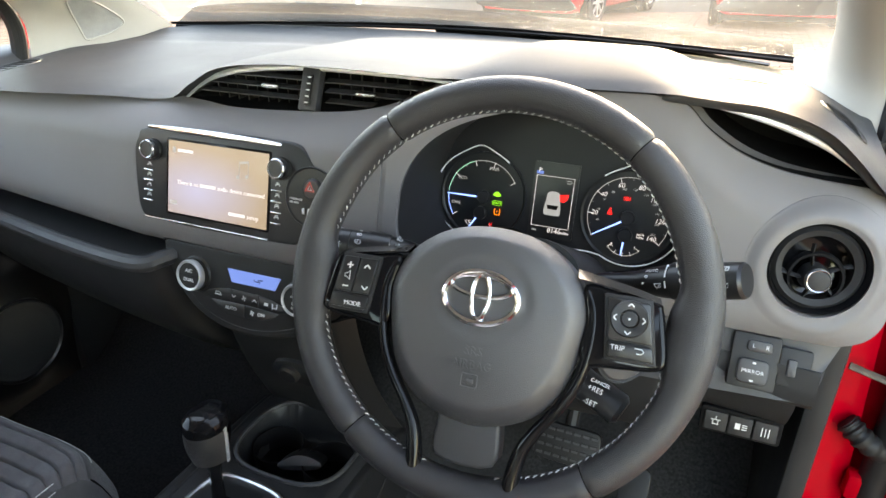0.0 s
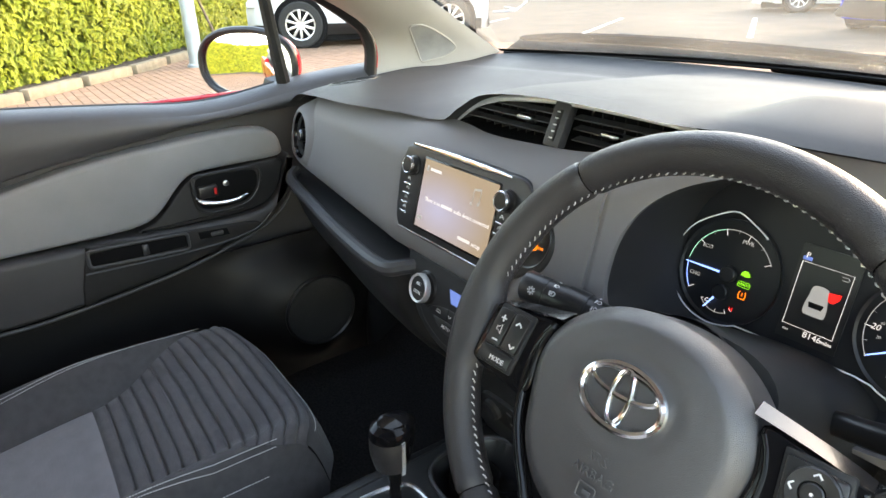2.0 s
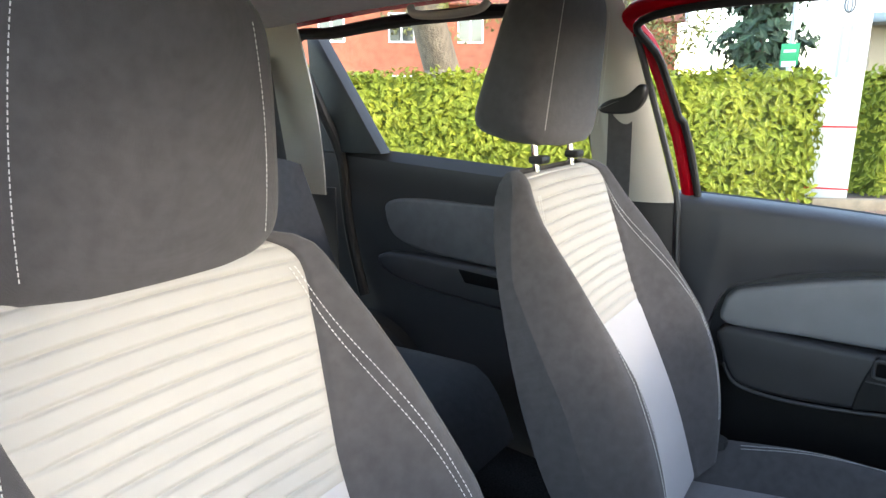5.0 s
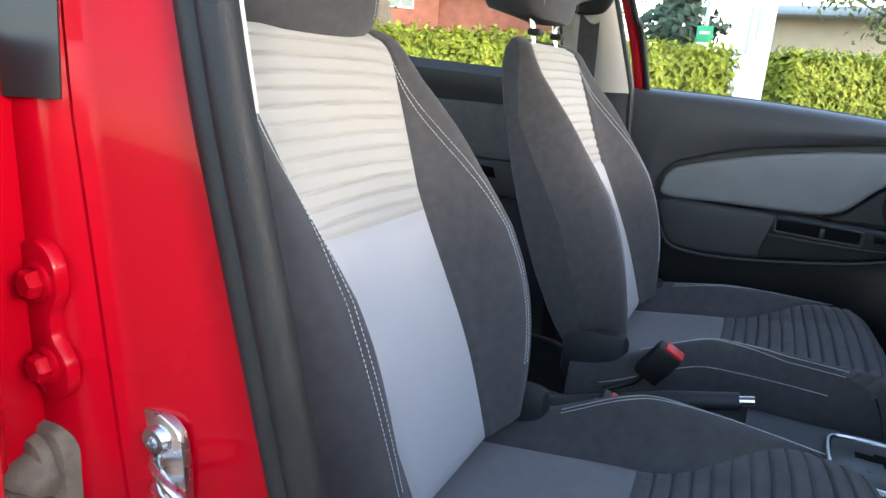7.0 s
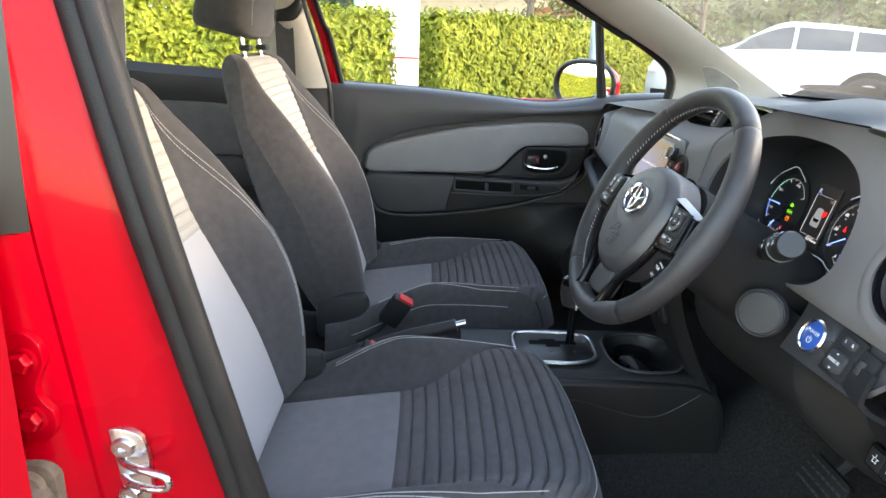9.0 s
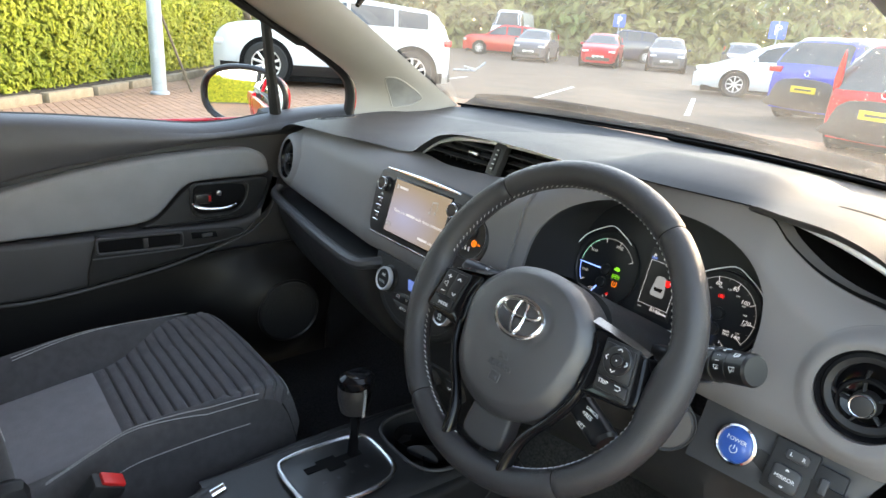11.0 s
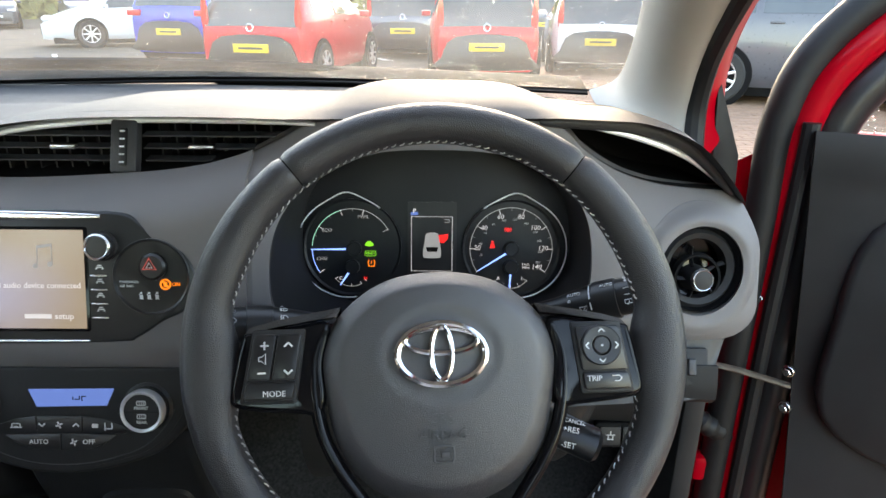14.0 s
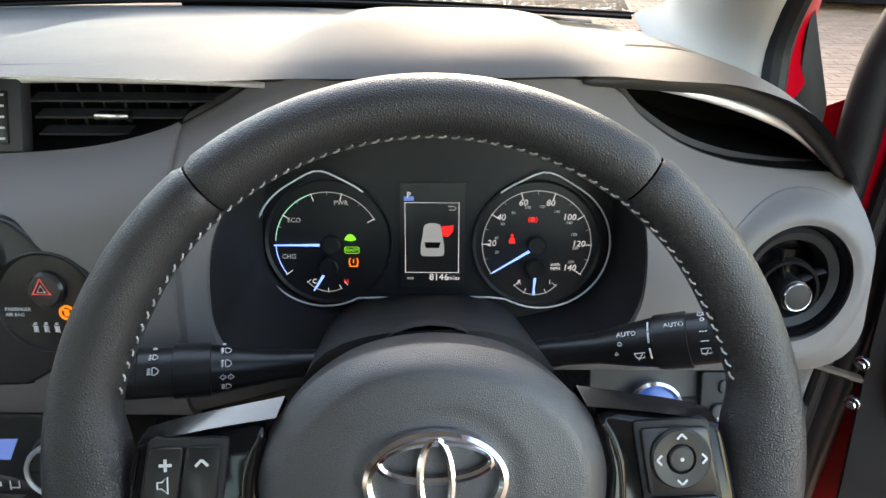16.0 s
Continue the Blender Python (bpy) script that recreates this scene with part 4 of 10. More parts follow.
CLIMATE_KEYS = [[(-0.077, -0.0215), (-0.066, -0.0135), (-0.050, -0.0080), (-0.0295, -0.0050), (-0.0295, -0.0222), (-0.058, -0.0236)],
        [(-0.0285, -0.0050), (0.0165, -0.0050), (0.0165, -0.0222), (-0.0285, -0.0222)],
        [(0.0175, -0.0050), (0.040, -0.0080), (0.056, -0.0135), (0.067, -0.0215), (0.048, -0.0236), (0.0175, -0.0222)],
        [(-0.060, -0.0246), (-0.0285, -0.0232), (-0.0055, -0.0232), (-0.0055, -0.0408), (-0.030, -0.0397), (-0.048, -0.0340)],
        [(-0.0045, -0.0232), (0.0175, -0.0232), (0.050, -0.0246), (0.038, -0.0340), (0.020, -0.0397), (-0.0045, -0.0408)]]
for i, key in enumerate(CLIMATE_KEYS):
    x, y = ((-0.049, -0.0155), (-0.006, -0.0138), (0.038, -0.0155), (-0.029, -0.0315), (0.018, -0.0315))[i]
    bm = B()
    prism(bm, list(reversed(key)), 0.004, 0.0066, CM, 0.0007)
    bt = part("climate_button", bm, M["satinblack"], clim)
    if i == 3:
        letters("AUTO", 0.0070, CM @ Matrix.Translation((x + 0.002, y, 0.0073)), M["white_print"], bt)
    elif i == 4:
        letters("OFF", 0.0070, CM @ Matrix.Translation((x + 0.005, y, 0.0073)), M["white_print"], bt)
    bm = B()
    if i == 1:
        chevron(bm, CM @ Matrix.Translation((x - 0.017, y, 0.0073)), 0.0032, 180)
        chevron(bm, CM @ Matrix.Translation((x + 0.017, y, 0.0073)), 0.0032, 0)
    if i in (1, 4):
        xx = x if i == 1 else x - 0.010
        for a in range(4):
            box(bm, (0.0022, 0, 0), (0.003, 0.0016, 0.0004), 0, CM @ Matrix.Translation((xx, y, 0.0074)) @ Matrix.Rotation(a * math.pi / 2 + 0.4, 4, "Z"))
    elif i == 0:
        bars(bm, CM, [(x, y - 0.001, 0.012, 0.0010), (x, y + 0.003, 0.006, 0.0010), (x + 0.004, y + 0.001, 0.001, 0.004), (x - 0.004, y + 0.001, 0.001, 0.004), (x, y, 0.004, 0.001)], h=0.0004, z=0.0074)
    elif i == 2:
        bars(bm, CM, [(x - 0.008, y + 0.001, 0.006, 0.004), (x + 0.002, y, 0.001, 0.008), (x + 0.006, y - 0.002, 0.006, 0.001), (x + 0.009, y + 0.001, 0.001, 0.006)], h=0.0004, z=0.0074)
    if i != 3:
        part("button_mark", bm, M["white_print"], bt)
    else:
        bm.free()

# ---- instrument cluster ----
clus = thing("instrument_cluster", (CX, 0.29, 0.84), "black instrument cluster with two lit dials", "instrument cluster")
GM = pose(0.3445, 0.2865, 0.9195, 75, 0, 0)


def G(px, py, z=0.0):
    return Vector(((px - 630) * 0.2855e-3, (315 - py) * 0.2855e-3, z))


bm = B()
vs = []
prism(bm, [((hood(t)[0] - 0.3445) * 0.955, (hood(t)[1] - 0.9195) * 0.99) for t in [2 * math.pi * i / 64 for i in range(64)]], -0.012, -0.003, GM)
part("dial_plate", bm, M["dialplate"], clus, "matt black dial plate")
for px in (310, 945):
    bm = B()
    c = G(px, 312)
    lathe(bm, [(0.0555, -0.004), (0.0555, 0.001), (0.053, -0.001), (0.0, -0.001)], 56, GM @ Matrix.Translation(c))
    part("dial_face", bm, M["dialface"], clus)
# bright line round both dials
ring = []
for i in range(41):
    a = radians(52 + (300 - 52) * i / 40)
    ex = 1 + 0.10 * math.exp(-((math.degrees(a) - 92) / 16) ** 2)
    ring.append(G(295 + 206 * math.cos(a), 312 - 200 * ex * math.sin(a), 0.003))
ring += [G(450, 484, 0.003), G(630, 481, 0.003), G(805, 479, 0.003)]
for i in range(41):
    a = radians(240 + (488 - 240) * i / 40)
    ex = 1 + 0.10 * math.exp(-((math.degrees(a) - 448) / 16) ** 2)
    ring.append(G(958 + 206 * math.cos(a), 312 - 200 * ex * math.sin(a), 0.003))
bm = B()
tube(bm, [GM @ (p + Vector((0, 0, 0.002))) for p in ring], 0.00085, 8)
part("dial_rim", bm, M["rimsilver"], clus, "chrome line round the dials")


def arc(px, py, r, a0, a1, w, material, name="dial_scale"):
    bm = B()
    n = max(4, int(abs(a1 - a0) / 6))
    tube(bm, [GM @ G(px + r * math.cos(radians(a0 + (a1 - a0) * i / n)), py - r * math.sin(radians(a0 + (a1 - a0) * i / n)), 0.0005) for i in range(n + 1)], w, 6)
    return part(name, bm, material, clus)


def ticks(px, py, r0, r1, angles, w, material):
    for a in angles:
        c, s = math.cos(radians(a)), math.sin(radians(a))
        bm = B()
        tube(bm, [GM @ G(px + r0 * c, py - r0 * s, 0.0006), GM @ G(px + r1 * c, py - r1 * s, 0.0006)], w, 5)
        part("dial_tick", bm, material, clus)


arc(310, 320, 162, 28, 72, 0.0004, M["g_dim"])
arc(310, 320, 162, 72, 108, 0.0004, M["g_dim"])
arc(310, 320, 162, 108, 176, 0.0004, M["g_teal"])
arc(310, 320, 162, 182, 216, 0.0004, M["g_blue"])
ticks(310, 320, 140, 165, [30, 74, 107, 146, 216], 0.0004, M["g_white"])
ticks(310, 320, 152, 165, [52, 90, 125, 160], 0.00025, M["g_dim"])
arc(945, 315, 165, -34, 214, 0.0004, M["g_dim"])
ticks(945, 315, 142, 168, [214, 180, 146, 108, 72, 33, 0, -34], 0.0004, M["g_white"])
ticks(945, 315, 154, 168, [197, 163, 128, 90, 52, 17, -17], 0.00025, M["g_dim"])
arc(305, 390, 80, 215, 300, 0.0004, M["g_dim"])
ticks(305, 390, 68, 84, [218, 240, 270, 300, 316], 0.0003, M["g_white"])
arc(945, 395, 80, 215, 325, 0.0004, M["g_dim"])
ticks(945, 395, 66, 84, [218, 245, 270, 295, 322], 0.0003, M["g_white"])


def word(t, px, py, size, material=None, shear=0.0):
    letters(t, size, GM @ Matrix.Translation(G(px, py, 0.0006)), material or M["g_white"], clus, shear=shear)


word("PWR", 352, 191, 0.0058, M["g_dim"])
word("ECO", 208, 245, 0.0058, M["g_dim"])
word("CHG", 187, 359, 0.0058, M["g_dim"])
word("C", 262, 438, 0.0058)
word("H", 361, 438, 0.0058, M["g_red"])
for t, px, py in (("20", 808, 312), ("40", 835, 232), ("60", 900, 187), ("80", 982, 187), ("100", 1040, 230), ("120", 1072, 312), ("140", 1048, 388)):
    word(t, px, py, 0.0078, shear=0.15)
for t, px, py in (("20", 824, 340), ("40", 822, 295), ("60", 840, 252), ("80", 872, 218), ("100", 914, 201), ("120", 957, 198), ("140", 1002, 213), ("160", 1040, 247), ("180", 1056, 283), ("200", 1062, 326), ("220", 1052, 369)):
    word(t, px, py, 0.0036, M["g_dim"], 0.15)
word("km/h", 1005, 377, 0.0042)
word("MPH", 1005, 391, 0.0042)
word("R", 896, 435, 0.0056)
word("1", 990, 435, 0.0056)
word("READY", 381, 337, 0.0036, M["g_green"])
bm = B()
tube(bm, [GM @ (G(381, 337, 0.0006) + Vector((x, y, 0))) for x, y in rrect(0.0128, 0.0056, 0.0015, 0, 0, 2)], 0.0003, 5, closed=True)
part("telltale", bm, M["g_green"], clus)
bm = B()
prism(bm, [((p[0] - 377) * 0.2855e-3, (299 - p[1]) * 0.2855e-3) for p in ((359, 305), (362, 296), (370, 288), (382, 287), (392, 296), (395, 304), (380, 309))], 0.0004, 0.0008, GM @ Matrix.Translation(G(377, 299)))
part("telltale", bm, M["g_green"], clus, "green car telltale")
bm = B()
for sg in (-1, 1):
    tube(bm, [GM @ G(385 + sg * 7 + sg * 6 * math.cos(a), 374 - 13 * math.sin(a), 0.0006) for a in [-1.2 + 0.3 * i for i in range(9)]], 0.0006, 5)
tube(bm, [GM @ G(385, 366, 0.0006), GM @ G(385, 378, 0.0006)], 0.0005, 5)
tube(bm, [GM @ G(372, 388, 0.0006), GM @ G(398, 388, 0.0006)], 0.0005, 5)
part("telltale", bm, M["g_amber"], clus, "amber tyre pressure telltale")
bm = B()
lathe(bm, [(0.0022, 0), (0.0022, 0.0005), (0.0008, 0.0006), (0, 0.0006)], 16, GM @ Matrix.Translation(G(931, 238)))
for sg in (-1, 1):
    tube(bm, [GM @ G(931 + sg * (4 + 9 * math.cos(a)), 238 - 10 * math.sin(a), 0.0006) for a in [-1 + 0.25 * i for i in range(9)]], 0.0004, 5)
part("telltale", bm, M["g_red"], clus, "red brake telltale")
bm = B()
lathe(bm, [(0.0013, 0), (0.0013, 0.0005), (0, 0.0006)], 12, GM @ Matrix.Translation(G(870, 287)))
prism(bm, [(-0.0030, -0.004), (-0.0018, 0.0012), (0.0018, 0.0012), (0.0030, -0.004)], 0.0002, 0.0006, GM @ Matrix.Translation(G(870, 298)))
part("telltale", bm, M["g_red"], clus, "red seat belt telltale")
# needles and their hubs
for p0, p1, w in (((284, 319), (145, 321), 0.0010), ((928, 330), (812, 403), 0.0010), ((294, 414), (262, 464), 0.0011), ((943, 414), (939, 472), 0.0011)):
    bm = B()
    tube(bm, [GM @ G(*p0, 0.004), GM @ G(*p1, 0.0035)], [w * 1.2, w * 0.6], 6)
    part("needle", bm, M["g_blue"], clus, "blue lit needle")
for px, py in ((318, 318), (310, 390), (945, 315), (945, 388)):
    bm = B()
    lathe(bm, [(0.0085, 0), (0.0082, 0.005), (0.0072, 0.006), (0.0, 0.0058)], 28, GM @ Matrix.Translation(G(px, py)))
    part("needle_hub", bm, M["dialface"], clus)
# centre display
bm = B()
prism(bm, rrect(0.056, 0.093, 0.001, 0, 0), -0.002, -0.0008, GM @ Matrix.Translation(G(628, 292)))
cd = part("centre_display", bm, M["satinblack"], clus, "small dark centre display showing a car")
bm = B()
tube(bm, [GM @ G(px, py, 0.0004) for px, py in ((545, 188), (708, 188), (708, 406), (545, 406))], 0.00045, 4, closed=True)
part("display_frame", bm, M["g_white"], cd)
letters("P", 0.0075, GM @ Matrix.Translation(G(557, 166, 0.0006)), M["g_white"], cd)
bm = B()
prism(bm, rrect(0.0085, 0.0036, 0.0003), 0.0, 0.0003, GM @ Matrix.Translation(G(557, 176)))
part("display_tab", bm, M["g_lcd"], cd)
letters("8146", 0.0086, GM @ Matrix.Translation(G(648, 421, 0.0006)), M["g_white"], cd)
letters("miles", 0.0050, GM @ Matrix.Translation(G(694, 423, 0.0006)), M["g_white"], cd)
for dx in (-0.002, 0.0, 0.002):
    bm = B()
    bars(bm, GM @ Matrix.Translation(G(560, 425)), [(dx, 0, 0.0014, 0.002)], h=0.0002)
    part("display_mark", bm, M["g_dim"], cd)
bm = B()
tube(bm, [GM @ G(px, py, 0.0006) for px, py in ((675, 199), (694, 199), (699, 204), (694, 210), (678, 210))], 0.0004, 5)
part("display_mark", bm, M["g_dim"], cd)
bm = B()
prism(bm, smooth_loop([((p[0] - 628) * 0.2855e-3, (305 - p[1]) * 0.2855e-3) for p in ((606, 255), (650, 255), (658, 290), (664, 325), (662, 350), (645, 354), (611, 354), (594, 350), (592, 325), (598, 290))], 3), 0.0002, 0.0006, GM @ Matrix.Translation(G(628, 305)))
ci = part("car_symbol", bm, M["g_dim"], cd, "grey car symbol")
bm = B()
prism(bm, [((p[0] - 628) * 0.2855e-3, (305 - p[1]) * 0.2855e-3) for p in ((603, 310), (653, 310), (648, 328), (608, 328))], 0.0006, 0.0008, GM @ Matrix.Translation(G(628, 305)))
part("symbol_window", bm, M["matt"], ci)
bm = B()
prism(bm, [((p[0] - 672) * 0.2855e-3, (275 - p[1]) * 0.2855e-3) for p in ((653, 262), (692, 257), (690, 276), (675, 293), (658, 290))], 0.0003, 0.0007, GM @ Matrix.Translation(G(672, 275)))
part("symbol_door", bm, M["g_red"], ci, "red open-door symbol")

# ---- steering column and stalks ----
col = thing("steering_column", (0.352, 0.15, 0.80), "black steering column shroud with stalks", "steering column")
WP = pose(0.352, 0.036, 0.947, 62, 0, 4.0)
bm = B()


def f(u, v):
    t = 2 * math.pi * u
    k = (0.062 + 0.022 * v) * (1 if 0.0 < v < 1.0 else 0.02)
    v = min(max((v - 0.1) / 0.8, 0.0), 1.0)
    e = 2.8
    c, s = math.cos(t), math.sin(t)
    q = (abs(c) ** e + abs(s) ** e) ** (-1 / e)
    return WP @ Vector((k * c * q * 1.15, k * s * q * (0.72 if s > 0 else 1.25) - 0.01 * v, -0.035 - 0.25 * v))


grid(bm, f, 40, 10, close_u=True)
part("shroud", bm, M["black"], col, "black column shroud")
bm = B()
lathe(bm, [(0.034, -0.012), (0.034, 0.001), (0.0325, 0.003), (0.031, 0.001), (0.0295, 0.002), (0.028, 0.0035), (0.0, 0.0042)], 44, pose(0.462, 0.162, 0.815, 80, 0, 38))
part("column_plug", bm, M["darkgrey"], col, "round plug on the column")


def stalk(a, b, neck):
    """A column stalk from its root a to its tip b, with a narrow neck and ringed switch collars."""
    a, b = Vector(a), Vector(b)
    d = b - a
    prof = [(0.0, neck * 0.95), (0.10, neck), (0.12, neck * 0.92), (0.30, neck * 1.05), (0.45, 0.0150), (0.56, 0.0172), (0.562, 0.0186), (0.70, 0.0190), (0.702, 0.0172), (0.83, 0.0172), (0.832, 0.0166), (0.836, 0.0172), (0.98, 0.0170), (1.0, 0.0150)]
    bm = B()
    tube(bm, [a + d * t for t, _ in prof], [r for _, r in prof], 28)
    st_ = part("stalk", bm, M["satinblack"], col, "black column stalk with white symbols", angle=30)
    w = d.normalized()
    fx = w if w.x > 0 else -w
    nz = (Vector((0, -0.80, 0.60)) - fx * fx.dot(Vector((0, -0.80, 0.60)))).normalized()
    yy = nz.cross(fx).normalized()
    m = Matrix(((fx.x, yy.x, nz.x, 0), (fx.y, yy.y, nz.y, 0), (fx.z, yy.z, nz.z, 0), (0, 0, 0, 1)))

    def on(t, turn, r=0.0178):
        """A frame on the stalk's skin, t along it and turned round it."""
        return Matrix.Translation(a + d * t) @ m @ Matrix.Rotation(radians(-turn), 4, "X") @ Matrix.Translation((0, 0, r))
    return st_, on


def symbol(owner, m, lines, size=1.0, w=0.00035):
    """A printed symbol of thin strokes."""
    bm = B()
    for ln in lines:
        tube(bm, [m @ Vector((x * size, y * size, 0)) for x, y in ln], w, 5, closed=len(ln) > 5 and ln[0] == ln[-1])
    part("stalk_mark", bm, M["white_print"], owner)


def ring_line(r, n=14, cx=0.0, cy=0.0):
    return [(cx + r * math.cos(2 * math.pi * i / n), cy + r * math.sin(2 * math.pi * i / n)) for i in range(n)] + [(cx + r, cy)]


SUNRAY = [ring_line(0.0019)] + [[(0.0026 * math.cos(a), 0.0026 * math.sin(a)), (0.0040 * math.cos(a), 0.0040 * math.sin(a))] for a in [math.pi / 4 * i for i in range(8)]]
DLAMP = [[(-0.0008, 0.0024), (0.0008, 0.0024), (0.0026, 0.0012), (0.0030, 0.0), (0.0026, -0.0012), (0.0008, -0.0024), (-0.0008, -0.0024), (-0.0008, 0.0024)]]
LAMP = DLAMP + [[(-0.0040, y), (-0.0018, y)] for y in (0.0018, 0.0006, -0.0006, -0.0018)]
FOG = DLAMP + [[(-0.0040, y), (-0.0018, y + 0.0005)] for y in (0.0015, 0.0, -0.0015)] + [[(-0.0030, 0.0028), (-0.0026, 0.0), (-0.0030, -0.0028)]]
TURN = [[(sg * 0.0008, 0.0008), (sg * 0.0022, 0.0008), (sg * 0.0022, 0.0020), (sg * 0.0046, 0.0), (sg * 0.0022, -0.0020), (sg * 0.0022, -0.0008), (sg * 0.0008, -0.0008), (sg * 0.0008, 0.0008)] for sg in (-1, 1)]
WIPE = [[(-0.0034, 0.0022), (0.0034, 0.0022), (0.0024, -0.0014), (-0.0024, -0.0014), (-0.0036, 0.0020), (-0.0034, 0.0022)], [(-0.0018, -0.0030), (0.0016, 0.0014)]]
BOXW = [[(-0.0030, 0.0020), (0.0030, 0.0020), (0.0030, -0.0016), (-0.0030, -0.0016), (-0.0030, 0.0018), (-0.0030, 0.0020)], [(-0.0010, -0.0030), (0.0012, 0.0010)]]
DASH = [[(-0.0012, 0), (0.0012, 0)]]
s1, on = stalk((0.284, 0.172, 0.882), (0.122, 0.124, 0.905), 0.0105)
for t, turn, glyph, k in ((0.905, -14, SUNRAY, 1.15), (0.77, 4, LAMP, 1.0), (0.77, 36, FOG, 0.8), (0.77, 64, [ring_line(0.0012)], 1.0), (0.90, 60, DASH, 1.0), (0.50, -42, LAMP, 0.9), (0.50, -18, TURN, 1.0), (0.50, 12, FOG, 1.0), (0.50, 44, FOG, 1.0), (0.51, 70, [ring_line(0.0011)], 1.0), (0.63, 68, DASH, 1.0)):
    symbol(s1, on(t, turn), glyph, k)
s2, on = stalk((0.425, 0.172, 0.890), (0.560, 0.128, 0.944), 0.0105)
for t, turn, glyph, k in ((0.91, -26, WIPE, 1.1), (0.91, 26, BOXW, 1.1), (0.77, -26, BOXW, 1.0), (0.77, -4, [[(-0.0024, 0), (0.0024, 0)]], 1.0), (0.77, 16, [[(-0.0024, 0), (-0.0012, 0)], [(-0.0006, 0), (0.0006, 0)], [(0.0012, 0), (0.0024, 0)]], 1.0), (0.77, 44, [ring_line(0.0012)], 1.0), (0.77, 62, BOXW, 0.9), (0.50, -24, WIPE, 1.0), (0.40, -14, [[(-0.001, -0.0008), (0.001, -0.0008), (0, 0.001), (-0.001, -0.0008)]], 1.0), (0.42, 6, [ring_line(0.0012)], 1.0), (0.60, 34, DASH, 0.9)):
    symbol(s2, on(t, turn), glyph, k)
letters("AUTO", 0.0047, on(0.45, 28, 0.0168), M["white_print"], s2)
letters("AUTO", 0.0045, on(0.655, 34, 0.0194), M["white_print"], s2)
for turn in (-20, 14, 40):
    symbol(s2, on(0.545, turn, 0.0176), [[(0, -0.0035), (0, 0.0035)]], 1.0, 0.0007)
# cruise lever
a, b = WP @ Vector((0.062, -0.064, -0.030)), WP @ Vector((0.126, -0.094, -0.020))
bm = B()
tube(bm, [a.lerp(b, t) for t in (0, 0.25, 0.3, 0.95, 1)], [0.008, 0.009, 0.016, 0.016, 0.012], 14, flat=0.8)
cl = part("cruise_lever", bm, M["satinblack"], col, "short black cruise control lever")
cm_ = WP @ Matrix.Translation((0.106, -0.084, -0.0070)) @ Matrix.Rotation(radians(-14), 4, "Z")
letters("+RES", 0.0062, cm_ @ Matrix.Translation((-0.006, 0.005, 0)), M["white_print"], cl)
letters("-SET", 0.0062, cm_ @ Matrix.Translation((-0.006, -0.007, 0)), M["white_print"], cl)
letters("CANCEL", 0.0045, cm_ @ Matrix.Translation((-0.004, 0.0115, -0.001)), M["white_print"], cl)

# ---- steering wheel ----
whl = thing("steering_wheel", None, "charcoal leather steering wheel with pale stitching and gloss black spokes", "steering wheel", m=WP)
RC, RW, RT = 0.1764, 0.0161, 0.0176


def rim_point(a, t):
    """On the rim at the angle a (from the top, clockwise) and t round the tube."""
    g = abs(abs(math.degrees(a)) - 68)
    fat = 1 + 0.14 * math.exp(-(g / 15) ** 2) + 0.05 * math.exp(-((abs(math.degrees(a)) - 100) / 20) ** 2)
    fat += 0.62 * math.exp(-((abs(math.degrees(a)) - 94) / 11.5) ** 4)
    inn = -1 if math.cos(t) < 0 else 1
    r = RC + RW * math.cos(t) * (fat if inn < 0 else 1.0)
    return Vector((r * math.sin(a), r * math.cos(a) - 0.011, RT * math.sin(t) * (1 + 0.12 * (fat - 1))))


secs = ((-39, 39), (39, 143), (143, 217), (217, 321))
for a0, a1 in secs:
    bm = B()
    na = int((a1 - a0) / 1.6)
    gap = 0.35

    def f(u, v):
        a = radians(a0 + gap / 2 + (a1 - a0 - gap) * u)
        if a > math.pi:
            a -= 2 * math.pi
        p = rim_point(a, 2 * math.pi * v)
        e = min(u, 1 - u) * (a1 - a0)
        k = 1 - 0.10 * max(0, 1 - e / 1.0) ** 2
        c = Vector((RC * math.sin(a), RC * math.cos(a) - 0.011, 0))
        return c + (p - c) * k
    grid(bm, f, na, 26, close_v=True)
    part("rim_section", bm, M["leather"], whl)
bm = B()
tube(bm, [Vector((RC * math.sin(a), RC * math.cos(a) - 0.011, 0)) for a in [2 * math.pi * i / 90 for i in range(90)]], 0.0128, 14, closed=True)
part("rim_core", bm, M["matt"], whl)
bm = B()
n = 0
for i in range(150):
    a = radians(-180 + 360 * i / 150)
    d = abs(math.degrees(a))
    if 79 < d < 101 or d > 168:
        continue
    p = rim_point(a, radians(174))
    q = rim_point(a + radians(1.25), radians(165))
    c = Vector((RC * math.sin(a), RC * math.cos(a) - 0.011, 0))
    tube(bm, [c + (p - c) * 1.01, c + ((p + q) / 2 - c) * 1.05, c + (q - c) * 1.01], 0.00055, 5)
tagged(part("stitching", bm, M["thread"], whl, "pale grey stitching round the rim's inside"), kind="stuff")

# airbag cover
po = [(x * 1.0, (y * 0.82 if y > 0 else y) - 0.021) for x, y in smooth_loop([(0, 0.082), (0.035, 0.076), (0.061, 0.059), (0.080, 0.034), (0.088, 0.004), (0.084, -0.030), (0.073, -0.066), (0.046, -0.094), (0.0, -0.106),
                  (-0.046, -0.094), (-0.073, -0.066), (-0.084, -0.030), (-0.088, 0.004), (-0.080, 0.034), (-0.061, 0.059), (-0.035, 0.076)], 5)]
bm = B()


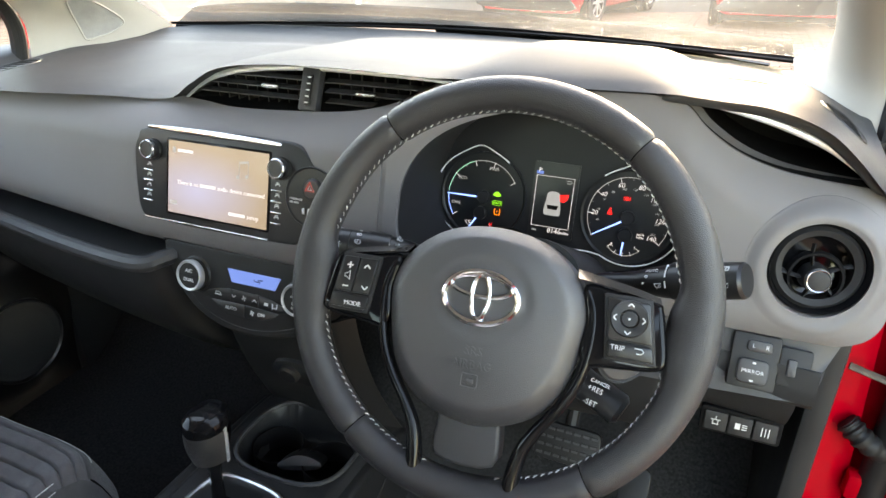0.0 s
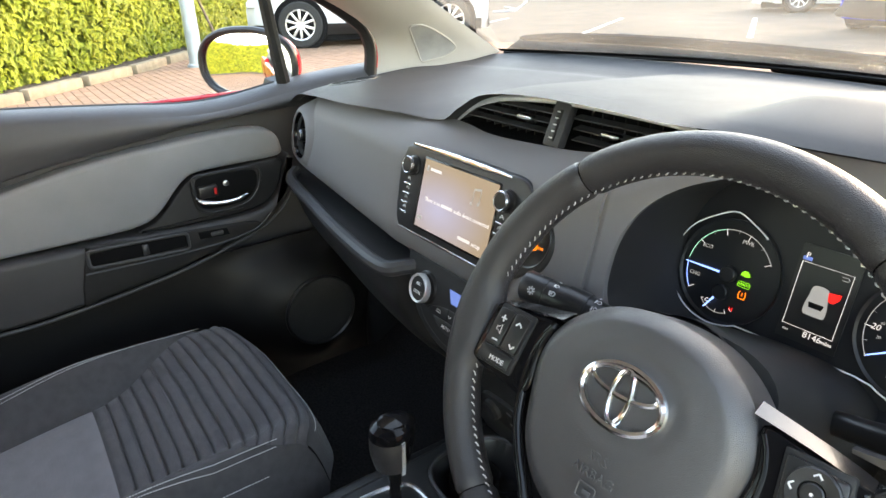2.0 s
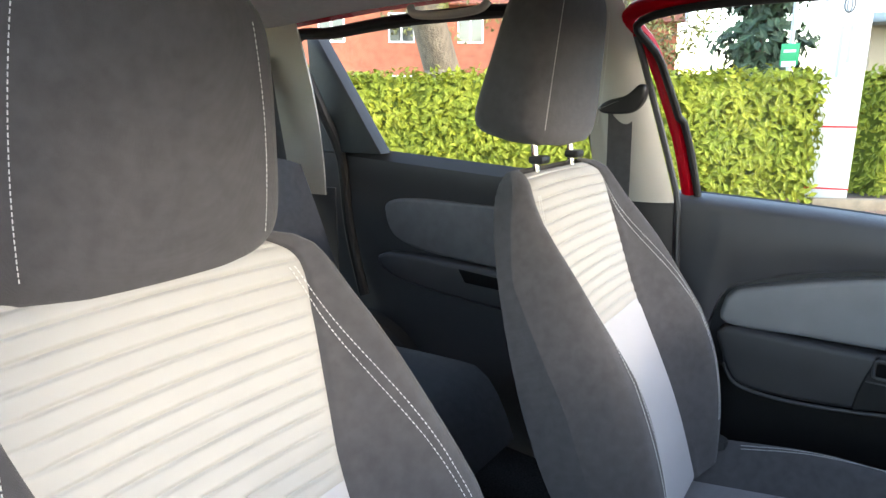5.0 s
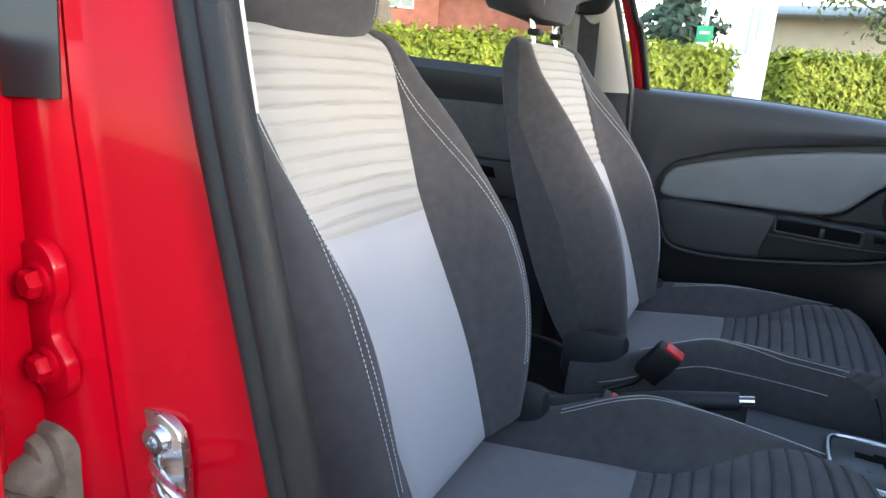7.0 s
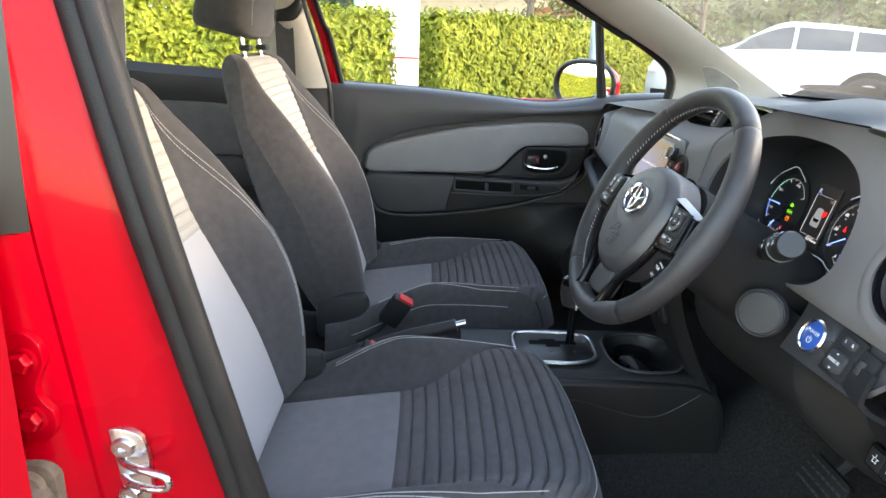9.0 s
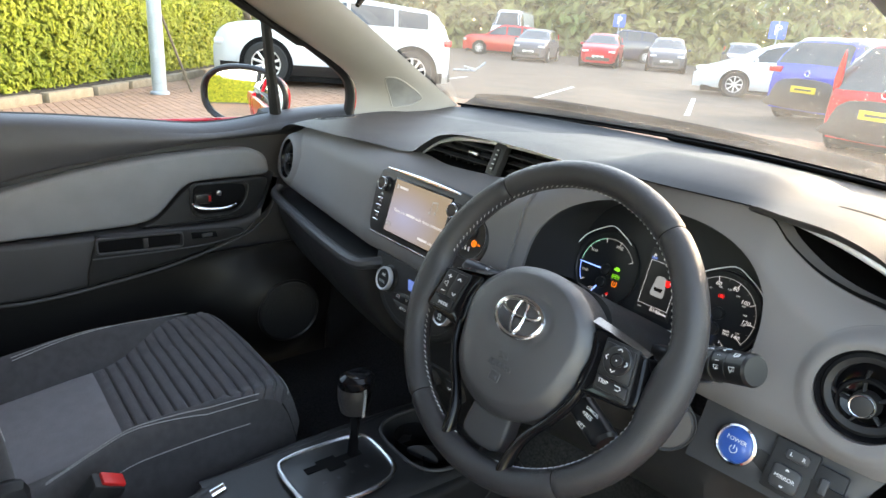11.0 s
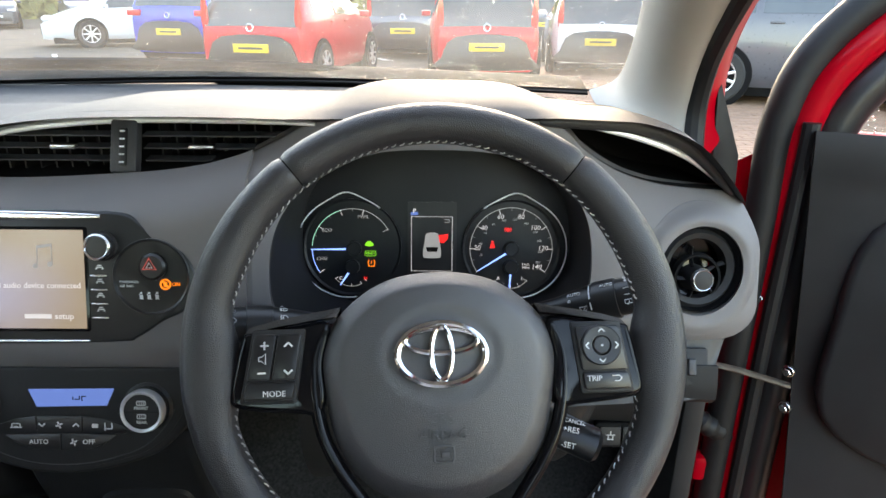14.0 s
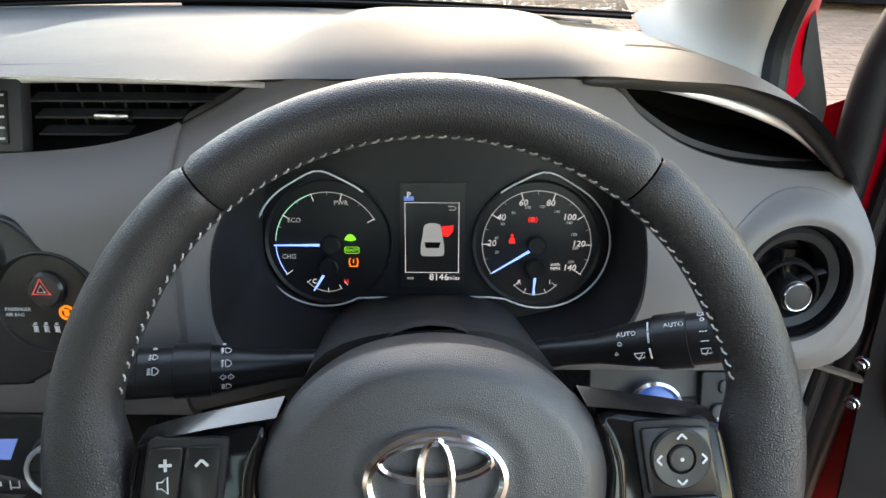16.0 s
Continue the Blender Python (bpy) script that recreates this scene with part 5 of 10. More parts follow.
def f(u, v):
    x, y = po[int(round(u * len(po))) % len(po)]
    if v < 0.3:
        t = v / 0.3
        return Vector((x, y, -0.028 + 0.036 * t))
    y += 0.021
    if v < 0.55:
        t = (v - 0.3) / 0.25
        k = 1 - 0.17 * t ** 1.15
        return Vector((x * k, y * k - 0.021, 0.008 + 0.015 * (0.55 * t + 0.45 * math.sin(t * math.pi / 2))))
    t = (v - 0.55) / 0.45
    k = 0.83 * (1 - t)
    z = 0.023 + 0.0055 * (1 - (1 - t) ** 2)
    e = min(1.0, max(0.0, (math.hypot(x * k / 0.045, (y * k - 0.006) / 0.036) - 0.86) / 0.14))
    z -= 0.0014 * (1 - e * e * (3 - 2 * e))
    return Vector((x * k, y * k - 0.021, z))


grid(bm, f, len(po), 44, close_u=True)
pad_ = part("airbag_cover", bm, M["airbag"], whl, "dark grey domed airbag cover", angle=50)
ZL = 0.0284
# raised letters in a paler grey that paints in their highlights
for t, y, s in (("SRS", -0.061, 0.0108), ("AIRBAG", -0.0725, 0.0100)):
    letters(t, s, Matrix.Translation((0, y, ZL - 0.0006)), M["dim_print"], pad_, name="embossed_lettering", depth=0.0006)
bm = B()
tube(bm, [Vector((x, y, ZL)) for x, y in rrect(0.014, 0.011, 0.002, 0, -0.0855)], 0.0007, 6, closed=True)
box(bm, (0.001, -0.086, ZL), (0.006, 0.004, 0.001), 0.0004)
part("embossed_mark", bm, M["dim_print"], pad_)
# emblem: plain ovals


def oval(rx, ry, cy, r, z, flat=0.6):
    bm = B()
    tube(bm, [Vector((rx * math.cos(t), cy + ry * math.sin(t), z)) for t in [2 * math.pi * i / 56 for i in range(56)]], r, 8, closed=True)
    part("emblem_oval", bm, M["chrome"], pad_, "chrome oval of the emblem")


EY = -0.015
oval(0.0318, 0.0218, EY, 0.0031, 0.0290)
oval(0.0074, 0.0190, EY + 0.001, 0.0023, 0.0300)
oval(0.0262, 0.0090, EY + 0.0096, 0.0024, 0.0296)

KEY_AT = {"vol": (0.53, 0.98, 0.03, 0.69), "seek": (0.03, 0.50, 0.03, 0.69), "MODE": (0.03, 0.98, 0.72, 0.98), "dpad": (0.03, 0.98, 0.03, 0.70), "TRIP": (0.03, 0.98, 0.73, 0.98)}
# spokes: gloss black bezels, switch pads, lower spoke
for sg in (-1, 1):
    bm = B()
    o = [(0.082, 0.0090), (0.108, 0.0075), (0.1405, 0.0035), (0.1455, -0.002), (0.150, -0.021), (0.1535, -0.042), (0.150, -0.0500), (0.135, -0.0535), (0.103, -0.0565), (0.090, -0.058), (0.084, -0.045), (0.086, -0.02)]
    o = [(sg * x, y) for x, y in smooth_loop(o, 4)]
    prism(bm, o, -0.022, 0.0135, None, 0.0045, 4)
    sp = part("spoke", bm, M["gloss"], whl, "gloss black spoke trim", angle=60)
    # facet along the top of the spoke, tilted to the windscreen
    hi = smooth_loop([(0.074, 0.0210, 0.0015), (0.100, 0.0165, 0.0010), (0.125, 0.0118, 0.0), (0.1425, 0.0072, -0.001)], 6, False)
    lo = smooth_loop([(0.076, 0.0136, 0.0148), (0.100, 0.0105, 0.0140), (0.125, 0.0063, 0.0130), (0.1440, 0.0018, 0.0110)], 6, False)
    bm = B()

    def f(u, v):
        i = int(round(u * (len(hi) - 1)))
        a, b = Vector(hi[i]), Vector(lo[i])
        p = (a, b, b + Vector((0, -0.001, -0.014)), a + Vector((0, -0.004, -0.006)))[int(round(v * 4)) % 4]
        return Vector((sg * p.x, p.y, p.z))
    vs = grid(bm, f, len(hi) - 1, 4, close_v=True)
    bmesh.ops.recalc_face_normals(bm, faces=bm.faces)
    part("spoke_facet", bm, M["facet"], sp, "bright bevelled top of the spoke", angle=25)
    # gloss surround that runs down beside the airbag cover and widens at its foot
    run = smooth_loop([(0.0845, 0.0045), (0.0895, -0.005), (0.0930, -0.020), (0.0925, -0.045), (0.0865, -0.073), (0.0745, -0.097), (0.0595, -0.119), (0.0495, -0.138), (0.0450, -0.160), (0.0440, -0.178)], 6, False)
    n = len(run) - 1
    bm = B()
    tube(bm, [Vector((sg * x, y, 0.0075 - 0.006 * max(0, i / n - 0.6))) for i, (x, y) in enumerate(run)], [0.0052 + 0.0030 * max(0, i / n - 0.65) / 0.35 for i in range(n + 1)], 14, flat=1.25)
    part("airbag_surround", bm, M["gloss"], sp, "gloss black surround of the airbag cover")
    bm = B()
    if sg < 0:
        pads = [(-0.1285, -0.0155, 0.017, 0.034, "vol"), (-0.1105, -0.0150, 0.017, 0.034, "seek"), (-0.1205, -0.0405, 0.035, 0.0135, "MODE")]
    else:
        pads = [(0.1205, -0.0125, 0.036, 0.033, "dpad"), (0.1205, -0.0370, 0.036, 0.0125, "TRIP")]

    def quad(a0, a1, b0, b1, sg=sg):
        """A slanted key outline on the spoke, a from the hub outwards and b downwards."""
        c = [(a0, b0), (a1, b0), (a1, b1), (a0, b1)]
        q = [(sg * (0.100 + 0.0355 * a + 0.0064 * b_ + 0.002 * a * b_), 0.0035 - 0.0495 * b_) for a, b_ in c]
        o_ = []
        for i in range(4):
            p, c_, n_ = Vector(q[i - 1]), Vector(q[i]), Vector(q[(i + 1) % 4])
            e, g = c_ + (p - c_).normalized() * 0.0022, c_ + (n_ - c_).normalized() * 0.0022
            o_ += [tuple(e), tuple(e.lerp(g, 0.5).lerp(c_, 0.4)), tuple(g)]
        return o_
    prism(bm, quad(-0.04, 1.04, -0.04, 1.04), 0.008, 0.0155, None, 0.001)
    base = part("switch_block", bm, M["black"], sp, "black switch block on the spoke")
    for x, y, w, h, what in pads:
        bm = B()
        prism(bm, quad(*KEY_AT[what]), 0.010, 0.0180, None, 0.0012)
        k = part("wheel_button", bm, M["satinblack"], whl)
        if what in ("MODE", "TRIP"):
            letters(what, 0.0058, Matrix.Translation((x - (0.006 if what == "TRIP" else 0), y, 0.0187)), M["white_print"], k)
        bm = B()
        if what == "vol":
            bars(bm, Matrix.Translation((x, y, 0.0185)), [(0.001, 0.0095, 0.0058, 0.0013), (0.001, 0.0095, 0.0013, 0.0058), (-0.001, -0.0100, 0.0058, 0.0013)], h=0.0006)
            tube(bm, [Vector((x + px, y + py, 0.0188)) for px, py in ((-0.003, 0.0015), (-0.001, 0.0015), (0.0018, 0.004), (0.0018, -0.004), (-0.001, -0.0015), (-0.003, -0.0015))], 0.0004, 5, closed=True)
        elif what == "seek":
            chevron(bm, Matrix.Translation((x, y + 0.0095, 0.0186)), 0.003, 0)
            chevron(bm, Matrix.Translation((x, y - 0.0100, 0.0186)), 0.003, 180)
        elif what == "TRIP":
            tube(bm, [Vector((x + px * 0.9, y + py, 0.0188)) for px, py in ((0.008, 0.002), (0.014, 0.002), (0.016, 0.0), (0.014, -0.002), (0.010, -0.002))], 0.0005, 5)
        elif what == "dpad":
            for a in range(4):
                d = Matrix.Rotation(radians(90 * a), 4, "Z") @ Vector((0, 0.0112, 0))
                chevron(bm, Matrix.Translation(Vector((x, y, 0.0212)) + d), 0.0024, 90 * a)
        part("button_mark", bm, M["white_print"], k) if len(bm.verts) else bm.free()
        if what == "dpad":
            bm = B()
            lathe(bm, [(0.0150, 0.016), (0.0150, 0.0200), (0.0140, 0.0211), (0.0075, 0.0206), (0.0068, 0.019)], 40, Matrix.Translation((x, y, 0)))
            part("dpad_ring", bm, M["satinblack"], k)
            bm = B()
            lathe(bm, [(0.0066, 0.016), (0.0064, 0.0205), (0.0056, 0.0213), (0, 0.0214)], 28, Matrix.Translation((x, y, 0)))
            part("dpad_centre", bm, M["satinblack"], k)
            bm = B()
            lathe(bm, [(0.0010, 0.0212), (0.0010, 0.0217), (0, 0.0218)], 12, Matrix.Translation((x, y, 0)))
            part("button_mark", bm, M["white_print"], k)
bm = B()
prism(bm, smooth_loop([(-0.030, -0.085), (0.030, -0.085), (0.028, -0.120), (0.026, -0.160), (-0.026, -0.160), (-0.028, -0.120)], 4), -0.016, 0.006, None, 0.004, 3)
part("lower_spoke", bm, M["darkgrey"], whl, "charcoal lower spoke")
bm = B()
lathe(bm, [(0.05, -0.03), (0.05, -0.055), (0.04, -0.07), (0, -0.07)], 32)
part("hub", bm, M["black"], whl)

# ---- seats ----
def seat(name, cx, dy, dz, label, hr=0.0):
    """A front bucket seat; its own frame stands on the floor under the cushion."""
    st = thing(name, (cx, -0.33 + dy, 0.30 + dz), label, "car seat", "front seats")
    W = 0.272

    def cush(u, v, sink=0.0):
        a = abs(u)
        x = W * u * (1 - 0.14 * max(0, v - 0.35) / 0.65)
        y = -0.60 + (0.598 - 0.075 * a ** 4) * v
        z = 0.510 + 0.088 * v
        fade = 1 - 0.86 * min(1, max(0, v - 0.42) / 0.48) ** 1.3
        if a > 0.50:
            t = min(1, (a - 0.50) / 0.30)
            q = min(1.0, max(0.0, (v - 0.04) / 0.44))
            z += (0.062 * (0.05 + 0.95 * q * q * (3 - 2 * q)) if u * cx < 0 else 0.044) * (3 * t * t - 2 * t ** 3) * fade
        if a > 0.82:
            z -= 0.15 * ((a - 0.82) / 0.18) ** 2.4
        else:
            z -= 0.010 * (1 - (a / 0.82) ** 2)
        if v > 0.88:
            z -= 0.12 * ((v - 0.88) / 0.12) ** 2
            y -= 0.010 * ((v - 0.88) / 0.12) ** 2
        return Vector((cx + x, y + dy, z + dz - sink))

    def seam(v):
        """Half-width of the middle panels: constant behind, opening out to the front corners."""
        t = min(1, max(0, (v - 0.43) / 0.47))
        return 0.52 + 0.36 * t * t * (3 - 2 * t)

    def cmid(u, v, sink=0.0):
        return cush(u / 0.52 * seam(v), v, sink)

    def cside(u, v, sink=0.0):
        k = (abs(u) - 0.52) / 0.48
        q = seam(v)
        return cush(math.copysign(q + (1 - q) * k, u), v, sink)

    def patch(nm, f, u0, u1, v0, v1, nu, nv, material, lab="", rib=None, groove=0.006, sides=(1, 1, 1, 1)):
        bm = B()

        def g(a, b):
            u, v = u0 + (u1 - u0) * a, v0 + (v1 - v0) * b
            e = 1.0
            for q, on in ((a * (u1 - u0) * W, sides[0]), ((1 - a) * (u1 - u0) * W, sides[1]), (b * (v1 - v0) * 0.6, sides[2]), ((1 - b) * (v1 - v0) * 0.6, sides[3])):
                if on:
                    e = min(e, abs(q) / 0.010)
            s = groove * (1 - min(1, e)) ** 2
            if rib:
                s += rib(u, v) * min(1, e)
            return f(u, v, s)
        grid(bm, g, nu, nv)
        return part(nm, bm, material, st, lab, angle=60)

    P = 0.52

    def rib_line(d, step, depth):
        """A narrow sewn groove every step metres, the cloth swelling like a roll between."""
        q = (d / step) % 1.0
        e = min(q, 1 - q) * step
        return depth * (0.8 * math.exp(-(e / 0.0019) ** 2) + 0.5 * (1 - math.sin(math.pi * q) ** 0.8))

    def ribs(u, v):
        return rib_line((v - 0.43) * 0.598, 0.0232, 0.0070)
    patch("cushion_panel", cmid, -P, P, 0.0, 0.43, 24, 20, M["fabric_mid"], "mid grey plain cushion panel")
    patch("cushion_front", cmid, -P, P, 0.43, 0.93, 28, 300, M["fabric_rib"], "charcoal cross-ribbed cushion front", ribs)
    patch("cushion_bolster", cside, -1.0, -P, 0.0, 1.0, 26, 44, M["fabric_dark"], "", None, 0.006, (0, 1, 0, 0))
    patch("cushion_bolster", cside, P, 1.0, 0.0, 1.0, 26, 44, M["fabric_dark"], "", None, 0.006, (1, 0, 0, 0))
    patch("cushion_nose", cmid, -P, P, 0.925, 1.0, 28, 14, M["fabric_dark"], "", None, 0.004, (0, 0, 1, 0))
    bm = B()
    box(bm, (cx, -0.33 + dy, 0.44 + dz), (0.46, 0.52, 0.10), 0.03)
    part("cushion_base", bm, M["fabric_dark"], st)
    bm = B()
    for sx in (-0.19, 0.19):
        box(bm, (cx + sx, -0.32 + dy, 0.335 + dz), (0.03, 0.55, 0.10), 0.008)
    part("seat_rail", bm, M["black"], st, "black seat rail")
    for line in ([cush(u, 0.945, -0.0009) for u in [-0.78 + 1.56 * i / 90 for i in range(91)]], [cush(-0.93, v, -0.0009) for v in [0.12 + 0.70 * i / 80 for i in range(81)]], [cush(0.93, v, -0.0009) for v in [0.12 + 0.70 * i / 80 for i in range(81)]]):
        bm = B()
        for p, q in zip(line, line[1:]):
            tube(bm, [p.lerp(q, 0.1), p.lerp(q, 0.75)], 0.0008, 4)
        tagged(part("edge_stitching", bm, M["thread"], st, "pale stitched line round the cushion's edge"), kind="stuff")
    for sg in (-1, 1):
        for off in (0.06, 0.088):
            bm = B()
            pts = [cush(sg * (0.69 + off + 0.10 * min(1, (v - 0.22) / 0.45)), v, -0.0009) for v in [0.22 + 0.62 * i / 90 for i in range(91)]]
            for i in range(0, 90):
                tube(bm, [pts[i].lerp(pts[i + 1], 0.1), pts[i].lerp(pts[i + 1], 0.75)], 0.0008, 4)
            tagged(part("cushion_stitching", bm, M["thread"], st), kind="stuff")

    # backrest
    Bv, Dv = Vector((cx, (-0.546 if hr else -0.530) + dy, 0.540 + dz)), Vector((0, -0.393, 0.9195))
    Nv = Vector((0, -0.9195, -0.393))
    H = 0.612 if hr else 0.650
    HW = [(0.0, 0.205), (0.12, 0.245), (0.30, 0.268), (0.50, 0.264), (0.70, 0.244), (0.85, 0.222), (0.92, 0.204), (0.97, 0.180), (1.0, 0.145)]
    # half-width of the pale middle panels
    PW = [(0.0, 0.098), (0.2, 0.110), (0.4, 0.110), (0.55, 0.118), (0.70, 0.136), (0.83, 0.152), (0.93, 0.158), (1.0, 0.120)]

    def back(w, h, sink=0.0):
        hw = curve_at(HW, h)[0]
        a = abs(w)
        fwd = 0.0
        amp = 0.074 * math.sin(min(1, max(0.0, (h + 0.10) / 0.5)) * math.pi / 2) * (1 - 0.75 * max(0, h - 0.45) / 0.55)
        rise = curve_at(PW, h)[0] / hw - 0.02
        if a > rise:
            t = min(1, (a - rise) / min(0.34, 1.02 - rise))
            fwd = amp * (3 * t * t - 2 * t ** 3)
        if a > 0.80:
            fwd -= 0.085 * ((a - 0.80) / 0.20) ** 2.4 * (1 - 0.75 * max(0.0, (h - 0.75) / 0.25))
        fwd += 0.018 * math.sin(math.pi * min(1, h / 0.6)) * (1 - a)
        if h > 0.93:
            fwd -= 0.03 * ((h - 0.93) / 0.07) ** 2
        return Bv + Vector((hw * w, 0, 0)) + Dv * (H * h) - Nv * (fwd - sink)

    def backside(w, h):
        hw = curve_at(HW, h)[0]
        a = abs(w)
        front = (back(w, h) - Bv - Dv * (H * h)).dot(Nv)
        return Bv + Vector((hw * w, 0, 0)) + Dv * (H * h) + Nv * max(0.12 - 0.035 * a ** 4 - 0.045 * h ** 3, front + 0.008)

    def upper(u, v, sink=0.0):
        # the pale panel widens towards the shoulders
        q = curve_at(PW, v)[0] / curve_at(HW, v)[0]
        a = abs(u)
        w = a / 0.5 * q if a < 0.5 else q + (a - 0.5) / 0.5 * (1 - q)
        return back(math.copysign(w, u), v, sink)

    def bribs(u, v):
        return rib_line((v - 0.55) * H + 0.004 * (u / 0.5) ** 2, 0.0196, 0.0036)
    Q = 0.50
    patch("backrest_panel", upper, -Q, Q, 0.0, 0.55, 24, 30, M["fabric_plain"], "pale grey plain lower backrest panel")
    patch("backrest_quilt", upper, -Q, Q, 0.55, 0.985, 24, 300, M["fabric_light"], "pale cream cross-ribbed upper backrest panel", bribs)
    patch("backrest_bolster", upper, -1.0, -Q, 0.0, 1.0, 28, 40, M["fabric_dark"], "", None, 0.006, (0, 1, 0, 0))
    patch("backrest_bolster", upper, Q, 1.0, 0.0, 1.0, 28, 40, M["fabric_dark"], "", None, 0.006, (1, 0, 0, 0))
    bm = B()

    def f(a, b):
        w = -1 + 2 * a
        if b > 0.93:
            t = (b - 0.93) / 0.07
            return backside(w, 1.0).lerp(back(w, 1.0), t)
        return backside(w, b / 0.93)
    grid(bm, f, 24, 34)
    part("backrest_shell", bm, M["fabric_dark"], st)
    for sg in (-1, 1):
        bm = B()
        grid(bm, lambda a, b: back(sg * 1.0, b).lerp(backside(sg * 1.0, b), a), 4, 30)
        part("backrest_side", bm, M["fabric_dark"], st)
        for off in (0.72, 0.755):
            bm = B()
            pts = [back(sg * (off - 0.05 * (i / 90) + 0.03 * math.sin(i / 90 * math.pi)), 0.12 + 0.80 * i / 90, -0.0009) for i in range(91)]
            for i in range(90):
                tube(bm, [pts[i].lerp(pts[i + 1], 0.1), pts[i].lerp(pts[i + 1], 0.72)], 0.0006, 4)
            tagged(part("backrest_stitching", bm, M["thread"], st), kind="stuff")
        bm = B()
        box(bm, (cx + sg * 0.215, -0.56 + dy, 0.52 + dz), (0.045, 0.13, 0.12), 0.02)
        part("hinge_cover", bm, M["black"], st, "black plastic hinge cover")
    # headrest on two posts
    top = Bv + Dv * H
    for sx in (-0.075, 0.075):
        bm = B()
        tube(bm, [top + Vector((sx, -0.015, -0.03)), top + Vector((sx, -0.035, 0.12 + hr))], 0.0062, 12)
        part("headrest_post", bm, M["chrome"], st, "chrome headrest post")
        bm = B()
        box(bm, top + Vector((sx, -0.012, 0.002)), (0.034, 0.028, 0.014), 0.005)
        part("post_guide", bm, M["black"], st)
    bm = B()
    hm = Matrix.Translation(top + Vector((0, -0.035, 0.158 + hr))) @ Matrix.Rotation(radians(-5), 4, "X")

    def f(a, b):
        th = 2 * math.pi * a
        s = -1 + 2 * b
        k = (1 - abs(s) ** 7) ** 0.28
        wid = (0.149 if hr else 0.138) - 0.005 * s * s - 0.012 * s
        c, q = math.cos(th), math.sin(th)
        e = 5.0
        r = (abs(c) ** e + abs(q) ** e) ** (-1 / e)
        if q > 0:
            yy = 0.055 * q * r + 0.012 * (1 - (c * r) ** 2)
        else:
            yy = (0.096 - 0.064 * (s + 1) / 2) * q * r
            wid *= 1 - 0.10 * (q * r) ** 2
        return hm @ Vector((wid * c * r * k, yy * (0.55 + 0.45 * k), 0.135 * s + 0.012 * max(0.0, -q * r) * max(0.0, -s)))
    grid(bm, f, 56, 30, close_u=True)
    bmesh.ops.holes_fill(bm, edges=[e for e in bm.edges if e.is_boundary])
    part("headrest", bm, M["fabric_dark"], st, "dark fabric headrest")
    bm = B()
    for sx in (-1, 1):
        pts = [hm @ Vector((sx * (0.112 - 0.010 * s * s - 0.010 * s), 0.0605 - 0.004 * s * s, 0.135 * s)) for s in [-0.74 + 1.48 * i / 40 for i in range(41)]]
        for i in range(40):
            tube(bm, [pts[i], pts[i].lerp(pts[i + 1], 0.65)], 0.0005, 4)
    tagged(part("headrest_stitching", bm, M["thread"], st), kind="stuff")
    return st


seat("driver_seat", 0.358, 0.0, 0.0, "dark fabric driver's seat with pale grey centre panels", -0.057)
seat("passenger_seat", -0.40, 0.055, -0.012, "dark fabric passenger seat with pale grey centre panels")

# seat belt buckles
for x, y, z, lx in ((-0.072, -0.365, 0.580, 12), (0.113, -0.414, 0.553, 14)):
    bk = thing("seat_belt_buckle", (x, y, z - 0.10), "black seat belt buckle with red release button", "seat belt buckle", "front buckles")
    m = pose(x, y, z, -32, lx, 0)
    bm = B()
    box(bm, (0, 0, -0.01), (0.030, 0.048, 0.075), 0.006, m)
    part("buckle_body", bm, M["black"], bk)
    bm = B()
    box(bm, (0, 0.004, 0.0285), (0.022, 0.034, 0.007), 0.002, m)
    part("release_button", bm, M["buckle_red"], bk, "red release button")
    bm = B()
    tube(bm, [m @ Vector((0, 0, -0.04)), m @ Vector((0, -0.004, -0.075)), m @ Vector((0, -0.03, -0.13))], 0.011, 10, flat=0.5)
    part("buckle_stalk", bm, M["black"], bk)

# ---- centre console ----
M["console"] = mat("black console plastic", (0.015, 0.015, 0.016), 0.42, var=0.1, scale=15, bump=0.3, bscale=1400, kind="leather")
con = thing("centre_console", (0.02, -0.05, 0.30), "black plastic centre console with cup holders", "console")
bm = B()


def bay(x, y):
    """0 outside the cup holder bay, 1 on its floor."""
    r = (abs((x - 0.010) / 0.092) ** 3 + abs((y - 0.170) / 0.078) ** 3) ** (1 / 3)
    return max(0.0, min(1.0, (1.0 - r) / 0.16))


def f(u, v):
    y = -0.22 + 0.52 * v
    hw = 0.110 + 0.008 * max(0, (y - 0.0) / 0.25)
    zt = 0.522 - 0.022 * max(0, (y - 0.20) / 0.10) ** 2
    w = -1 + 2 * u
    a = abs(w)
    x = 0.002 + hw * w
    edge_drop = 0.014 * max(0, (a - 0.86) / 0.14) ** 2
    return Vector((x, y, zt - edge_drop - 0.060 * bay(x, y) ** 0.6))


